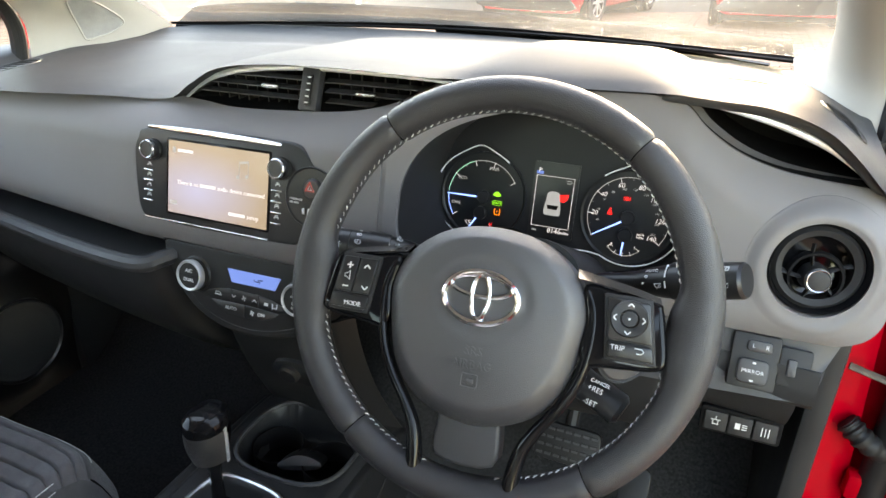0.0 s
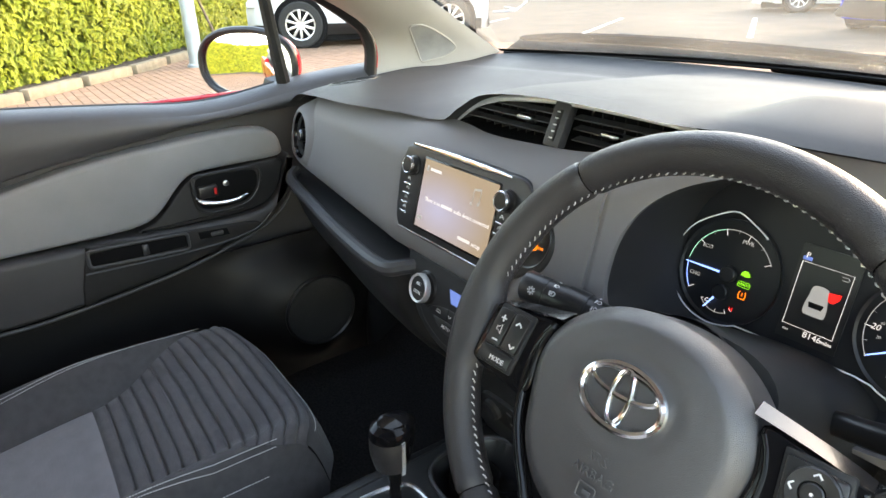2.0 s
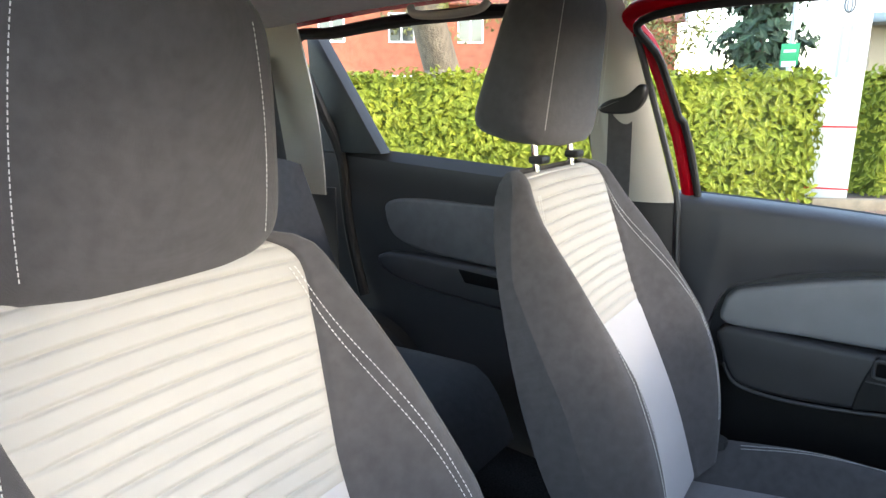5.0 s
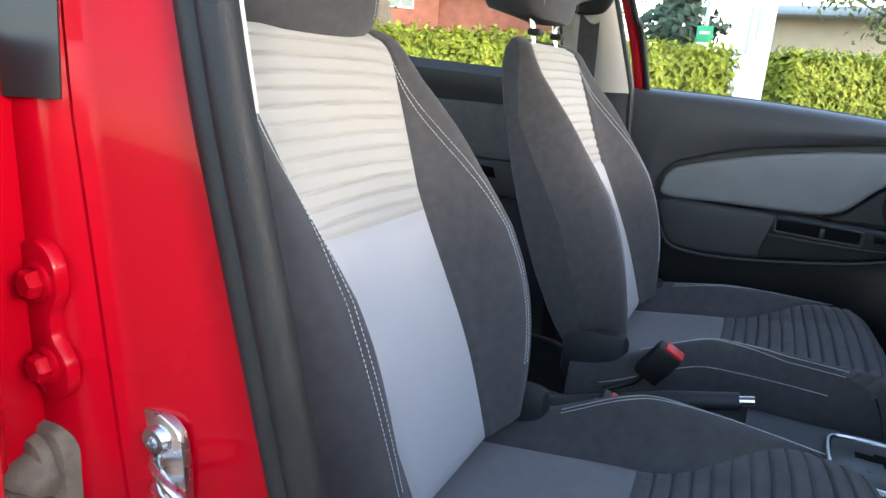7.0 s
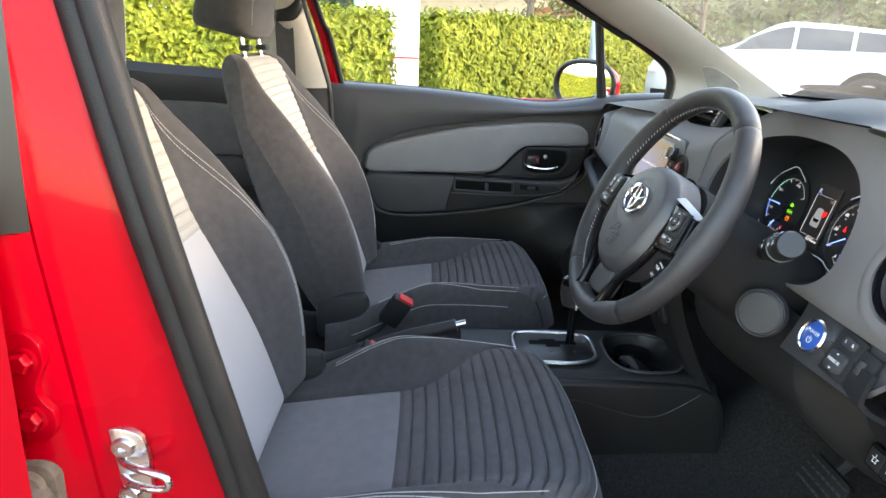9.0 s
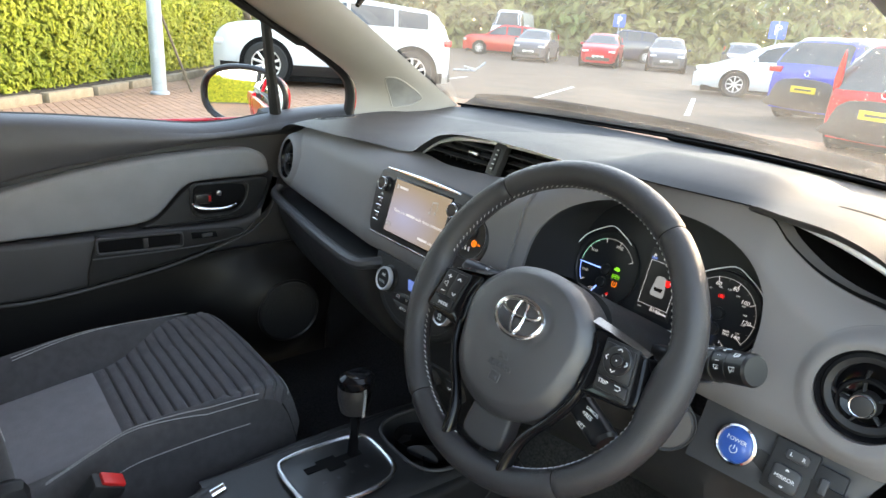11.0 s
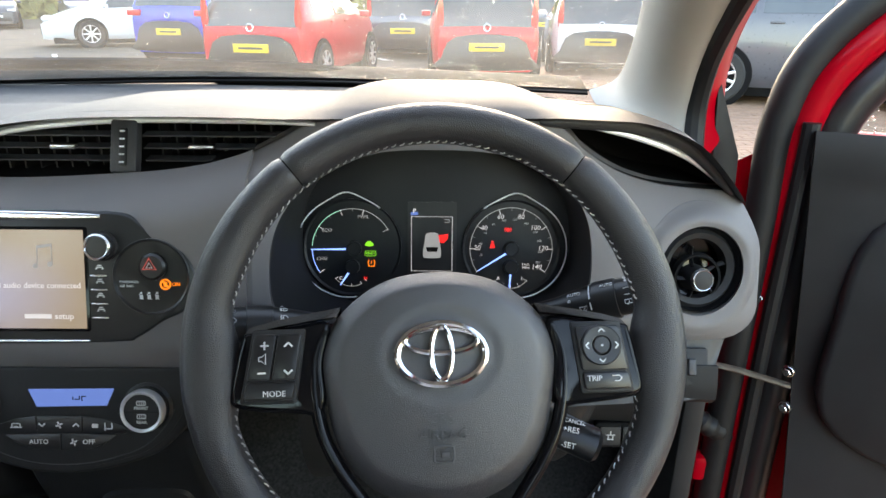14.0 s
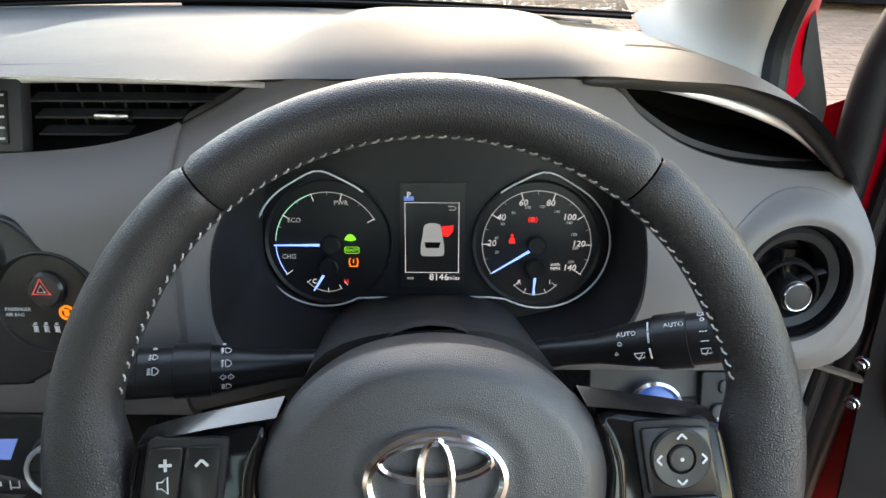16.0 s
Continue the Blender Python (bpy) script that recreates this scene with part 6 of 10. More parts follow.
grid(bm, f, 72, 90)
part("console_body", bm, M["console"], con, angle=60)
bm = B()
rim_ = [(0.010 + 0.092 * math.copysign(abs(math.cos(t)) ** (2 / 3), math.cos(t)), 0.170 + 0.078 * math.copysign(abs(math.sin(t)) ** (2 / 3), math.sin(t))) for t in [2 * math.pi * i / 56 for i in range(56)]]
tube(bm, [Vector((x, y, 0.523)) for x, y in rim_], 0.0035, 8, closed=True)
part("bay_rim", bm, M["darkgrey"], con, "rounded rim of the cup holder bay")
for x in (-0.036, 0.056):
    bm = B()
    lathe(bm, [(0.0, 0.4635), (0.034, 0.464), (0.039, 0.472), (0.0405, 0.500), (0.0385, 0.500), (0.037, 0.474)], 32, Matrix.Translation((x, 0.170, 0.0)))
    part("cup_holder", bm, M["matt"], con, "black cup holder")
bm = B()
prism(bm, smooth_loop([(-0.030, 0.0), (0.0, 0.014), (0.034, 0.004), (0.030, -0.008), (-0.022, -0.010)], 4), -0.02, 0.02, pose(0.012, 0.160, 0.492, 60, 0, 20), 0.004)
part("bay_divider", bm, M["hubgrey"], con, "grey folding divider between the cup holders")
# lower centre stack between the climate panel and the bay
bm = B()


def f(u, v):
    w = -1 + 2 * u
    z = 0.760 - 0.275 * v
    y = 0.168 + 0.104 * v ** 1.6
    return Vector(((0.108 + 0.012 * v) * w, y + 0.16 * max(0, abs(w) - 0.80) ** 1.2, z))


grid(bm, f, 40, 20, thick=0.006)
part("console_front", bm, M["console"], con, "black lower centre stack", angle=60)
for x0, x1, fl in ((-0.128, -0.106, 0), (0.108, 0.130, 1)):
    bm = B()
    prism(bm, smooth_loop([(-0.22, 0.30), (-0.225, 0.42), (-0.205, 0.492), (-0.05, 0.511), (0.10, 0.511), (0.22, 0.508), (0.270, 0.500), (0.305, 0.478), (0.322, 0.42), (0.318, 0.33), (0.26, 0.300), (0.0, 0.29)], 5), x0, x1, Matrix(((0, 0, 1, 0), (1, 0, 0, 0), (0, 1, 0, 0), (0, 0, 0, 1))) if fl else Matrix(((0, 0, -1, x0 + x1), (1, 0, 0, 0), (0, 1, 0, 0), (0, 0, 0, 1))), 0.010, 4)
    cs_ = part("console_side", bm, M["console"], con, "black console side panel with a moulded line", angle=60)
    bm = B()
    xs_ = x1 + 0.0006 if fl else x0 - 0.0006
    tube(bm, [(xs_, y, z) for y, z in smooth_loop([(-0.18, 0.484), (-0.002, 0.473), (0.08, 0.452), (0.14, 0.437), (0.192, 0.443), (0.262, 0.490)], 6, False)], 0.0011, 6)
    part("moulded_line", bm, M["hubgrey"], cs_)
bm = B()
box(bm, (0.015, -0.45, 0.40), (0.13, 0.50, 0.18), 0.03)
part("console_tunnel", bm, M["darkgrey"], con)
# power socket and usb plate
m = pose(0.020, 0.187, 0.643, 106, 0, 0)
bm = B()
prism(bm, smooth_loop([(-0.056, -0.004), (-0.042, 0.018), (-0.010, 0.026), (0.040, 0.026), (0.053, 0.012), (0.053, -0.016), (0.040, -0.027), (-0.010, -0.026), (-0.042, -0.018)], 4), -0.01, 0.006, m, 0.003)
us = part("socket_plate", bm, M["black"], con, "charcoal plate with socket and usb port")
bm = B()
lathe(bm, [(0.016, 0.005), (0.016, 0.012), (0.013, 0.015), (0, 0.0155)], 30, m @ Matrix.Translation((-0.022, 0, 0)))
part("power_socket", bm, M["black"], us)
bm = B()
prism(bm, rrect(0.022, 0.032, 0.003, 0.022, 0), 0.005, 0.008, m, 0.001)
part("usb_port", bm, M["black"], us)
bm = B()
bars(bm, m, [(0.022, -0.003, 0.012, 0.001), (0.026, -0.001, 0.004, 0.001), (0.020, -0.005, 0.004, 0.001)], z=0.0082, h=0.0004)
part("usb_mark", bm, M["white_print"], us)

# gear selector
gs = thing("gear_selector", (0.022, -0.035, 0.54), "automatic gear selector with stitched black knob and silver surround", "gear lever")
m = pose(0.004, -0.016, 0.5245)
go = smooth_loop([(-0.050, -0.088), (0.040, -0.088), (0.066, -0.070), (0.073, -0.02), (0.073, 0.030), (0.060, 0.066), (0.030, 0.082), (-0.040, 0.084), (-0.064, 0.066), (-0.072, 0.01), (-0.071, -0.060)], 5)
bm = B()
prism(bm, go, -0.01, 0.004, m, 0.003)
part("gate_plate", bm, M["satinblack"], gs, "black gate plate with dim position marks")
bm = B()
tube(bm, [m @ Vector((x, y, 0.003)) for x, y in go], 0.0050, 10, closed=True)
part("gate_surround", bm, M["satinchrome"], gs, "satin silver gate surround")
bm = B()
prism(bm, [(-0.028, -0.055), (-0.012, -0.055), (-0.012, -0.020), (0.0, -0.020), (0.0, 0.012), (-0.012, 0.012), (-0.012, 0.050), (-0.028, 0.050), (-0.028, 0.005), (-0.036, 0.005), (-0.036, -0.03), (-0.028, -0.03)], 0.0035, 0.0050, m)
part("gate_slot", bm, M["matt"], gs)
bm = B()
bars(bm, m, [(0.020, 0.040, 0.008, 0.006)], z=0.0045, h=0.0006)
part("gate_mark", bm, M["hubgrey"], gs)
for y in (0.012, -0.014, -0.040):
    bm = B()
    bars(bm, m, [(0.020, y, 0.006, 0.006)], z=0.0045, h=0.0006)
    part("gate_mark", bm, M["hubgrey"], gs)
base, knob = Vector((-0.018, 0.020, 0.525)), Vector((-0.010, 0.020, 0.634))
bm = B()
tube(bm, [base, base.lerp(knob, 0.5), knob], [0.010, 0.008, 0.012], 14)
part("lever", bm, M["gloss"], gs, "gloss black lever")
bm = B()
lathe(bm, [(0.0, -0.038), (0.012, -0.037), (0.017, -0.030), (0.0205, -0.010), (0.0235, 0.012), (0.0242, 0.026), (0.0225, 0.036), (0.016, 0.042), (0.0, 0.044)], 30, Matrix.Translation(knob + Vector((0, 0, 0.02))) @ Matrix.Diagonal((1.15, 1.3, 0.86, 1)))
kn = part("knob", bm, M["gloss"], gs, "black stitched gear knob")
bm = B()
lathe(bm, [(0.0238, 0.024), (0.0232, 0.034), (0.017, 0.0432), (0.0, 0.0455)], 30, Matrix.Translation(knob + Vector((0, 0.003, 0.02))) @ Matrix.Diagonal((1.02, 1.26, 0.87, 1)))
part("knob_cap", bm, M["gloss"], kn, "gloss black knob cap")
bm = B()
grid(bm, lambda u, v: Vector((knob.x + 1.17 * (0.0205 + 0.0040 * math.sin(math.pi * v * 0.8)) * math.cos(-2.6 + 2.5 * u), knob.y + 1.32 * (0.0205 + 0.0040 * math.sin(math.pi * v * 0.8)) * math.sin(-2.6 + 2.5 * u), knob.z - 0.010 + 0.052 * v)), 20, 10, thick=0.0016)
part("knob_leather", bm, M["leather"], kn, "black leather on the back of the knob")
bm = B()
for i in range(14):
    z = knob.z - 0.012 + 0.004 * i
    r = 0.0215 + 0.003 * min(1, i / 10)
    tube(bm, [(knob.x + r * 1.20, knob.y - 0.004, z), (knob.x + r * 1.20 + 0.0008, knob.y + 0.001, z + 0.002)], 0.0008, 4)
part("knob_stitching", bm, M["thread"], kn)

# handbrake
hb = thing("handbrake", (0.015, -0.40, 0.46), "black handbrake lever with silver button", "handbrake")
bm = B()
tube(bm, [(0.015, -0.56, 0.475), (0.015, -0.44, 0.515), (0.015, -0.33, 0.552), (0.015, -0.235, 0.580)], [0.014, 0.016, 0.017, 0.014], 14)
part("handbrake_grip", bm, M["leather"], hb)
bm = B()
tube(bm, [(0.015, -0.236, 0.580), (0.015, -0.215, 0.586)], [0.0085, 0.0080], 14)
part("handbrake_button", bm, M["chrome"], hb, "silver handbrake button")

# pedal
pd = thing("brake_pedal", (0.375, 0.40, 0.42), "black rubber brake pedal with moulded grip pattern", "pedal")
m = pose(0.378, 0.37, 0.475, 62, 0, 0)
bm = B()
prism(bm, rrect(0.105, 0.062, 0.012), -0.01, 0.0, m, 0.003)
part("pedal_pad", bm, M["rubber"], pd)
bm = B()
for i in range(7):
    for j in range(4):
        box(bm, (-0.042 + 0.014 * i, -0.021 + 0.014 * j, 0.001), (0.010, 0.004, 0.003), 0, m @ Matrix.Translation((0, 0, 0)) @ Matrix.Rotation(0, 4, "Z"))
part("pedal_ribs", bm, M["darkgrey"], pd)
bm = B()
tube(bm, [(0.378, 0.38, 0.47), (0.378, 0.48, 0.60)], 0.01, 8)
part("pedal_arm", bm, M["black"], pd)
pd2 = thing("accelerator_pedal", (0.49, 0.36, 0.34), "narrow black accelerator pedal", "pedal")
bm = B()
prism(bm, rrect(0.046, 0.14, 0.012), -0.01, 0.0, pose(0.49, 0.34, 0.405, 55, 0, 0), 0.003)
part("pedal_pad", bm, M["rubber"], pd2)

# ---- body shell ----
body = thing("car_body", (-0.02, -0.3, 0.2), "red hatchback body shell with pale grey trim", "car body")


WL = [Vector(p) for p in smooth_loop([(-0.668, 0.735, 1.034), (-0.645, 0.62, 1.100), (-0.565, 0.27, 1.295), (-0.51, 0.03, 1.405), (-0.49, -0.06, 1.435)], 6, False)]
DL = [Vector(p) for p in smooth_loop([(-0.747, 0.440, 0.990), (-0.745, 0.425, 1.108), (-0.695, 0.165, 1.248), (-0.615, -0.08, 1.380), (-0.585, -0.20, 1.415)], 6, False)]
WR = [Vector(p) for p in smooth_loop([(0.605, 0.71, 1.042), (0.648, 0.675, 1.075), (0.600, 0.42, 1.215), (0.50, 0.07, 1.39), (0.462, -0.06, 1.435)], 6, False)]
DR = [Vector(p) for p in smooth_loop([(0.70, 0.50, 0.970), (0.700, 0.512, 1.055), (0.676, 0.40, 1.160), (0.60, 0.03, 1.335), (0.545, -0.20, 1.415)], 6, False)]
for side in (0, 1):
    bm = B()
    A, D = (WL, DL) if side == 0 else (WR, DR)
    ins = Vector((0.5, -0.6, -0.35)) if side == 0 else Vector((-0.5, -0.6, -0.35))

    def f(u, v):
        i = v * (len(A) - 1)
        k = min(len(A) - 2, int(i))
        p = D[k].lerp(D[k + 1], i - k).lerp(A[k].lerp(A[k + 1], i - k), u)
        return p + ins.normalized() * 0.028 * math.sin(math.pi * u) ** 0.7
    grid(bm, f, 16, len(A) - 1, thick=0.004)
    part("pillar_trim", bm, M["pillar"], body, "pale grey windscreen pillar trim")
    # speaker grille at its foot
    bm = B()
    if side == 0:
        uv = smooth_loop([(0.405, 0.114), (0.425, 0.206), (0.52, 0.268), (0.625, 0.284), (0.725, 0.272), (0.765, 0.205), (0.745, 0.160), (0.625, 0.125), (0.50, 0.112)], 4)
    else:
        uv = [(a[0], a[1]) for a in smooth_loop([(0.90, 0.125), (0.94, 0.235), (0.783, 0.342), (0.70, 0.325), (0.617, 0.258), (0.50, 0.158), (0.683, 0.133)], 4)]
    lift = ins.normalized() * (3.2 if side == 0 else 1.0)
    tube(bm, [f(*a) + lift * 0.0015 for a in uv], 0.0022, 6, closed=True)
    tw = part("tweeter_rim", bm, M["pillar"], body, "rim of the tweeter grille")
    bm = B()
    cu, cv_ = sum(a[0] for a in uv) / len(uv), sum(a[1] for a in uv) / len(uv)

    def g(u, v):
        a = uv[int(round(u * len(uv))) % len(uv)]
        return f(cu + (a[0] - cu) * (0.02 + 0.98 * v), cv_ + (a[1] - cv_) * (0.02 + 0.98 * v)) + lift * 0.0018
    grid(bm, g, len(uv), 8, close_u=True)
    part("tweeter_grille", bm, mat("perforated tweeter grille", (0.36, 0.355, 0.34), 0.6, bump=0.9, bscale=420, kind="weave") if side == 0 else bpy.data.materials["perforated tweeter grille"], tw, "finely perforated tweeter grille")
# windscreen
bm = B()


def screen(u, v, out=0.012):
    i = v * (len(WL) - 1)
    k = min(len(WL) - 2, int(i))
    a = WL[k].lerp(WL[k + 1], i - k)
    b = WR[k].lerp(WR[k + 1], i - k)
    p = a.lerp(b, u)
    bul = math.sin(math.pi * u)
    return p + Vector((0, 0.16 * bul * (1 - 0.45 * v) + out, 0.03 * bul * v))


grid(bm, screen, 40, 24)
ws = part("windscreen", bm, M["screen_glass"], body, "clear rain-spotted windscreen", angle=80)
ws.visible_shadow = False
bm = B()
grid(bm, lambda u, v: screen(u, -0.0 + 0.045 * v, 0.008), 40, 2, thick=0.001)
part("windscreen_band", bm, M["matt"], body, "black band along the windscreen's foot")
# rain drops on the outside
def drops_mesh(name, spots, parent):
    """Small six-sided domes of water, as one mesh."""
    vs, fs = [], []
    for p, r in spots:
        n = len(vs)
        for rr, dy in ((1.0, 0.0), (0.75, 0.45)):
            vs += [p + Vector((r * rr * math.cos(k * math.pi / 3), r * dy, r * rr * math.sin(k * math.pi / 3))) for k in range(6)]
        vs.append(p + Vector((0, 0.62 * r, 0)))
        for k in range(6):
            j = (k + 1) % 6
            fs += [(n + 6 + k, n + 6 + j, n + j, n + k), (n + 12, n + 6 + j, n + 6 + k)]
        fs.append(tuple(n + k for k in range(6)))
    me = bpy.data.meshes.new(name)
    me.from_pydata(vs, [], fs)
    if parent in SHIFT:
        me.transform(SHIFT[parent])
    me.materials.append(dm_)
    for q in me.polygons:
        q.use_smooth = True
    o = new(name, me)
    o.parent = parent
    return o


rng = random.Random(5)
spots = []
for _ in range(4200):
    u, v = rng.random() ** 0.55, 0.05 + 0.9 * rng.random() ** 1.5
    if rng.random() < 0.5 * (1 - u):
        continue
    spots.append((screen(u, v, 0.0122), rng.choice((0.0004, 0.0004, 0.0005, 0.0007, 0.0009))))
dm_ = bpy.data.materials.new("water drops")
dm_.use_nodes = True
pbn = dm_.node_tree.nodes["Principled BSDF"]
pbn.inputs["Transmission Weight"].default_value = 1.0
pbn.inputs["Roughness"].default_value = 0.02
pbn.inputs["IOR"].default_value = 1.33
dr = drops_mesh("rain", spots, body)
tagged(dr, "rain drops on the windscreen", kind="stuff")
dr.visible_shadow = False
# cowl and wipers outside
bm = B()
grid(bm, lambda u, v: screen(u, 0.0, 0.014) + Vector((0, 0.13 * v, -0.004 + (0.031 - 0.014 * u) * math.sin(2.4 * v))), 30, 10, thick=0.004)
part("cowl", bm, M["matt"], body, "black cowl below the windscreen")
for pts in ([(-0.62, 0.76, 1.065), (-0.50, 0.835, 1.066), (-0.25, 0.905, 1.063), (0.08, 0.935, 1.055), (0.18, 0.93, 1.045)], [(-0.10, 0.945, 1.022), (0.15, 0.945, 1.020), (0.40, 0.885, 1.015), (0.55, 0.81, 1.01)]):
    wp = thing("wiper", (pts[0][0], pts[0][1], 1.02), "black windscreen wiper at rest", "wiper", "wipers")
    sp_ = [Vector(p) for p in smooth_loop(pts, 8, False)]
    bm = B()
    tube(bm, sp_, [0.004 + 0.011 * math.sin(math.pi * i / (len(sp_) - 1)) ** 0.5 for i in range(len(sp_))], 8, flat=0.8)
    part("wiper_blade", bm, M["matt"], wp)
    bm = B()
    tube(bm, [sp_[len(sp_) // 3] + Vector((0, 0.01, 0.008)), sp_[-1] + Vector((0.03, 0.06, -0.01))], [0.006, 0.009], 8)
    part("wiper_arm", bm, M["satinblack"], wp)
# bonnet, below the line of sight
bm = B()
grid(bm, lambda u, v: Vector((-0.80 + 1.56 * u, 0.95 + 0.85 * v, 0.985 - 0.07 * (2 * u - 1) ** 2 - 0.05 * v - 0.16 * v ** 2)), 20, 14, thick=0.004)
part("bonnet", bm, M["red"], body, "red bonnet")
# wings and nose below the bonnet's edge
NOSE = smooth_loop([(-0.800, 0.62), (-0.800, 1.00), (-0.800, 1.40), (-0.76, 1.70), (-0.50, 1.79), (-0.02, 1.80), (0.46, 1.79), (0.72, 1.70), (0.760, 1.40), (0.760, 1.00), (0.760, 0.66)], 5, False)


def f(u, v):
    x, y = NOSE[int(round(u * (len(NOSE) - 1)))]
    a, b = (x + 0.80) / 1.56, min(1.0, max(0.0, (y - 0.95) / 0.85))
    top = 0.982 - 0.07 * (2 * a - 1) ** 2 - 0.05 * b - 0.16 * b ** 2
    out = 0.05 * math.sin(math.pi * v) ** 0.8
    k = 1 + out / 0.9
    return Vector((-0.02 + (x + 0.02) * k, y + out * max(0.0, y - 1.2), top + (0.22 - top) * v))


bm = B()
grid(bm, f, len(NOSE) - 1, 12, thick=0.004)
part("front_skin", bm, M["red"], body, "red front wings and nose")

# roof and headliner
bm = B()


def roof(u, v, up=0.0):
    x = -0.60 + 1.16 * u
    y = 0.02 - 1.95 * v
    s = abs(2 * u - 1)
    return Vector((x, y + 0.10 * (1 - s ** 2) * (1 - v), 1.425 + 0.035 * (1 - s ** 3) + 0.03 * math.sin(math.pi * min(1, v + 0.1)) - 0.06 * max(0, v - 0.7) + up))


grid(bm, roof, 24, 24, thick=0.006)
part("headliner", bm, M["liner"], body, "pale cloth headliner")
bm = B()
grid(bm, lambda u, v: roof(-0.06 + 1.12 * u, v, 0.035 - 0.02 * abs(2 * u - 1) ** 4), 24, 24, thick=0.004)
part("roof", bm, M["red"], body, "red roof panel")
# floor, firewall, tail
bm = B()
grid(bm, lambda u, v: Vector((-0.76 + 1.46 * u, 0.75 - 2.4 * v, 0.285 + 0.02 * math.sin(v * 9) + (0.10 * math.exp(-((u - 0.53) / 0.09) ** 2)) + 0.35 * max(0, 0.14 - v) / 0.14)), 40, 40)
part("floor_carpet", bm, M["carpet"], body, "black floor carpet")
bm = B()
box(bm, (-0.02, 0.78, 0.62), (1.46, 0.03, 0.78), 0.01)
part("firewall", bm, M["matt"], body)
for x in (-0.768, 0.680):
    bm = B()
    box(bm, (x, 0.58 if x < 0 else 0.54, 0.60), (0.03, 0.42 if x < 0 else 0.50, 0.74), 0.008)
    part("kick_panel", bm, M["black"], body, "black kick panel beside the footwell")
bm = B()
box(bm, (-0.02, -1.98, 0.72), (1.40, 0.05, 0.80), 0.02)
box(bm, (-0.50, -1.92, 1.25), (0.22, 0.08, 0.44), 0.02)
box(bm, (0.46, -1.92, 1.25), (0.22, 0.08, 0.44), 0.02)
part("tail_panel", bm, M["pillar"], body)
bm = B()
box(bm, (-0.02, -1.95, 1.26), (0.80, 0.006, 0.36))
rg = part("rear_window", bm, M["tint"], body, "tinted rear window")
rg.visible_shadow = False
for x in (-0.87, 0.81):
    bm = B()
    box(bm, (x, -0.45, 0.25), (0.06, 2.2, 0.12), 0.02)
    part("sill", bm, M["red"], body, "red door sill")

# interior mirror
mr_ = thing("interior_mirror", (-0.02, 0.05, 1.30), "black-backed interior rear-view mirror", "mirror")
m = pose(-0.045, 0.035, 1.313, 96, 0, -14)
bm = B()
prism(bm, rrect(0.235, 0.066, 0.028), -0.028, 0.004, m, 0.006, 3)
part("mirror_shell", bm, M["satinblack"], mr_)
bm = B()
prism(bm, rrect(0.224, 0.056, 0.024), 0.0038, 0.0052, m)
part("mirror_glass", bm, M["mirror"], mr_, "mirror glass")
bm = B()
tube(bm, [(-0.02, 0.05, 1.335), (-0.02, 0.085, 1.37), (-0.02, 0.10, 1.43)], 0.011, 12)
part("mirror_stem", bm, M["black"], mr_)
bm = B()
tube(bm, [(-0.020, 0.025, 1.286), (-0.018, 0.018, 1.275), (-0.014, 0.008, 1.263)], [0.005, 0.006, 0.003], 8)
part("mirror_lever", bm, M["black"], mr_)


# ---- passenger door ----
def panel(bm, pts, x0, x1, bevel=0.008, seg=3, k=4, sharp=False):
    """An outline in the side plane (y, z) raised from x0 to x1 (towards the cabin if x1 > x0)."""
    o = pts if sharp else smooth_loop(pts, k)
    m = Matrix(((0, 0, 1, 0), (1, 0, 0, 0), (0, 1, 0, 0), (0, 0, 0, 1)))
    prism(bm, o, x0, x1, m, bevel, seg)


door = thing("passenger_door", (-0.80, -0.1, 0.3), "closed front door with grey insert and black lower trim", "car door")
# belt line and the crease below the padded upper trim: y, z
BELT = [(-0.64, 1.024), (-0.31, 1.008), (-0.10, 0.990), (0.02, 0.978), (0.11, 0.981), (0.217, 0.997), (0.32, 1.010), (0.48, 1.018)]
CREASE = [(-0.64, 0.60), (-0.575, 0.61), (-0.548, 0.68), (-0.532, 0.77), (-0.510, 0.826), (-0.46, 0.858), (-0.321, 0.899), (-0.135, 0.928), (0.054, 0.950), (0.232, 0.958), (0.48, 0.962)]
bm = B()
grid(bm, lambda u, v: Vector((-0.800 - 0.012 * v, 0.62 - 1.245 * u, 0.25 + 0.70 * v)), 40, 20, thick=-0.02)
part("door_panel", bm, M["doorgrey"], door, "charcoal door trim")
bm = B()


def f(u, v):
    y = -0.628 + 1.09 * u
    lo, hi = curve_at(CREASE, y)[0], curve_at(BELT, y)[0]
    deep = min(1.0, (y + 0.64) / 0.10)
    if v < 0.12:
        t = v / 0.12
        return Vector((-0.795 + 0.031 * math.sin(t * math.pi / 2) * deep, y, lo + 0.004 * (1 - math.cos(t * math.pi / 2))))
    if v > 0.86:
        t = (v - 0.86) / 0.14
        return Vector((-0.7615 - 0.055 * t ** 1.6, y, hi - 0.016 * (1 - math.sin(t * math.pi / 2)) ** 1.2))
    t = (v - 0.12) / 0.74
    return Vector((-0.795 + 0.031 * deep + (0.0025 if deep > 0.9 else 0.0335 * (1 - deep) + 0.0025) * t + 0.010 * math.sin(math.pi * t) * deep, y, lo + 0.004 + (hi - 0.020 - lo) * t))


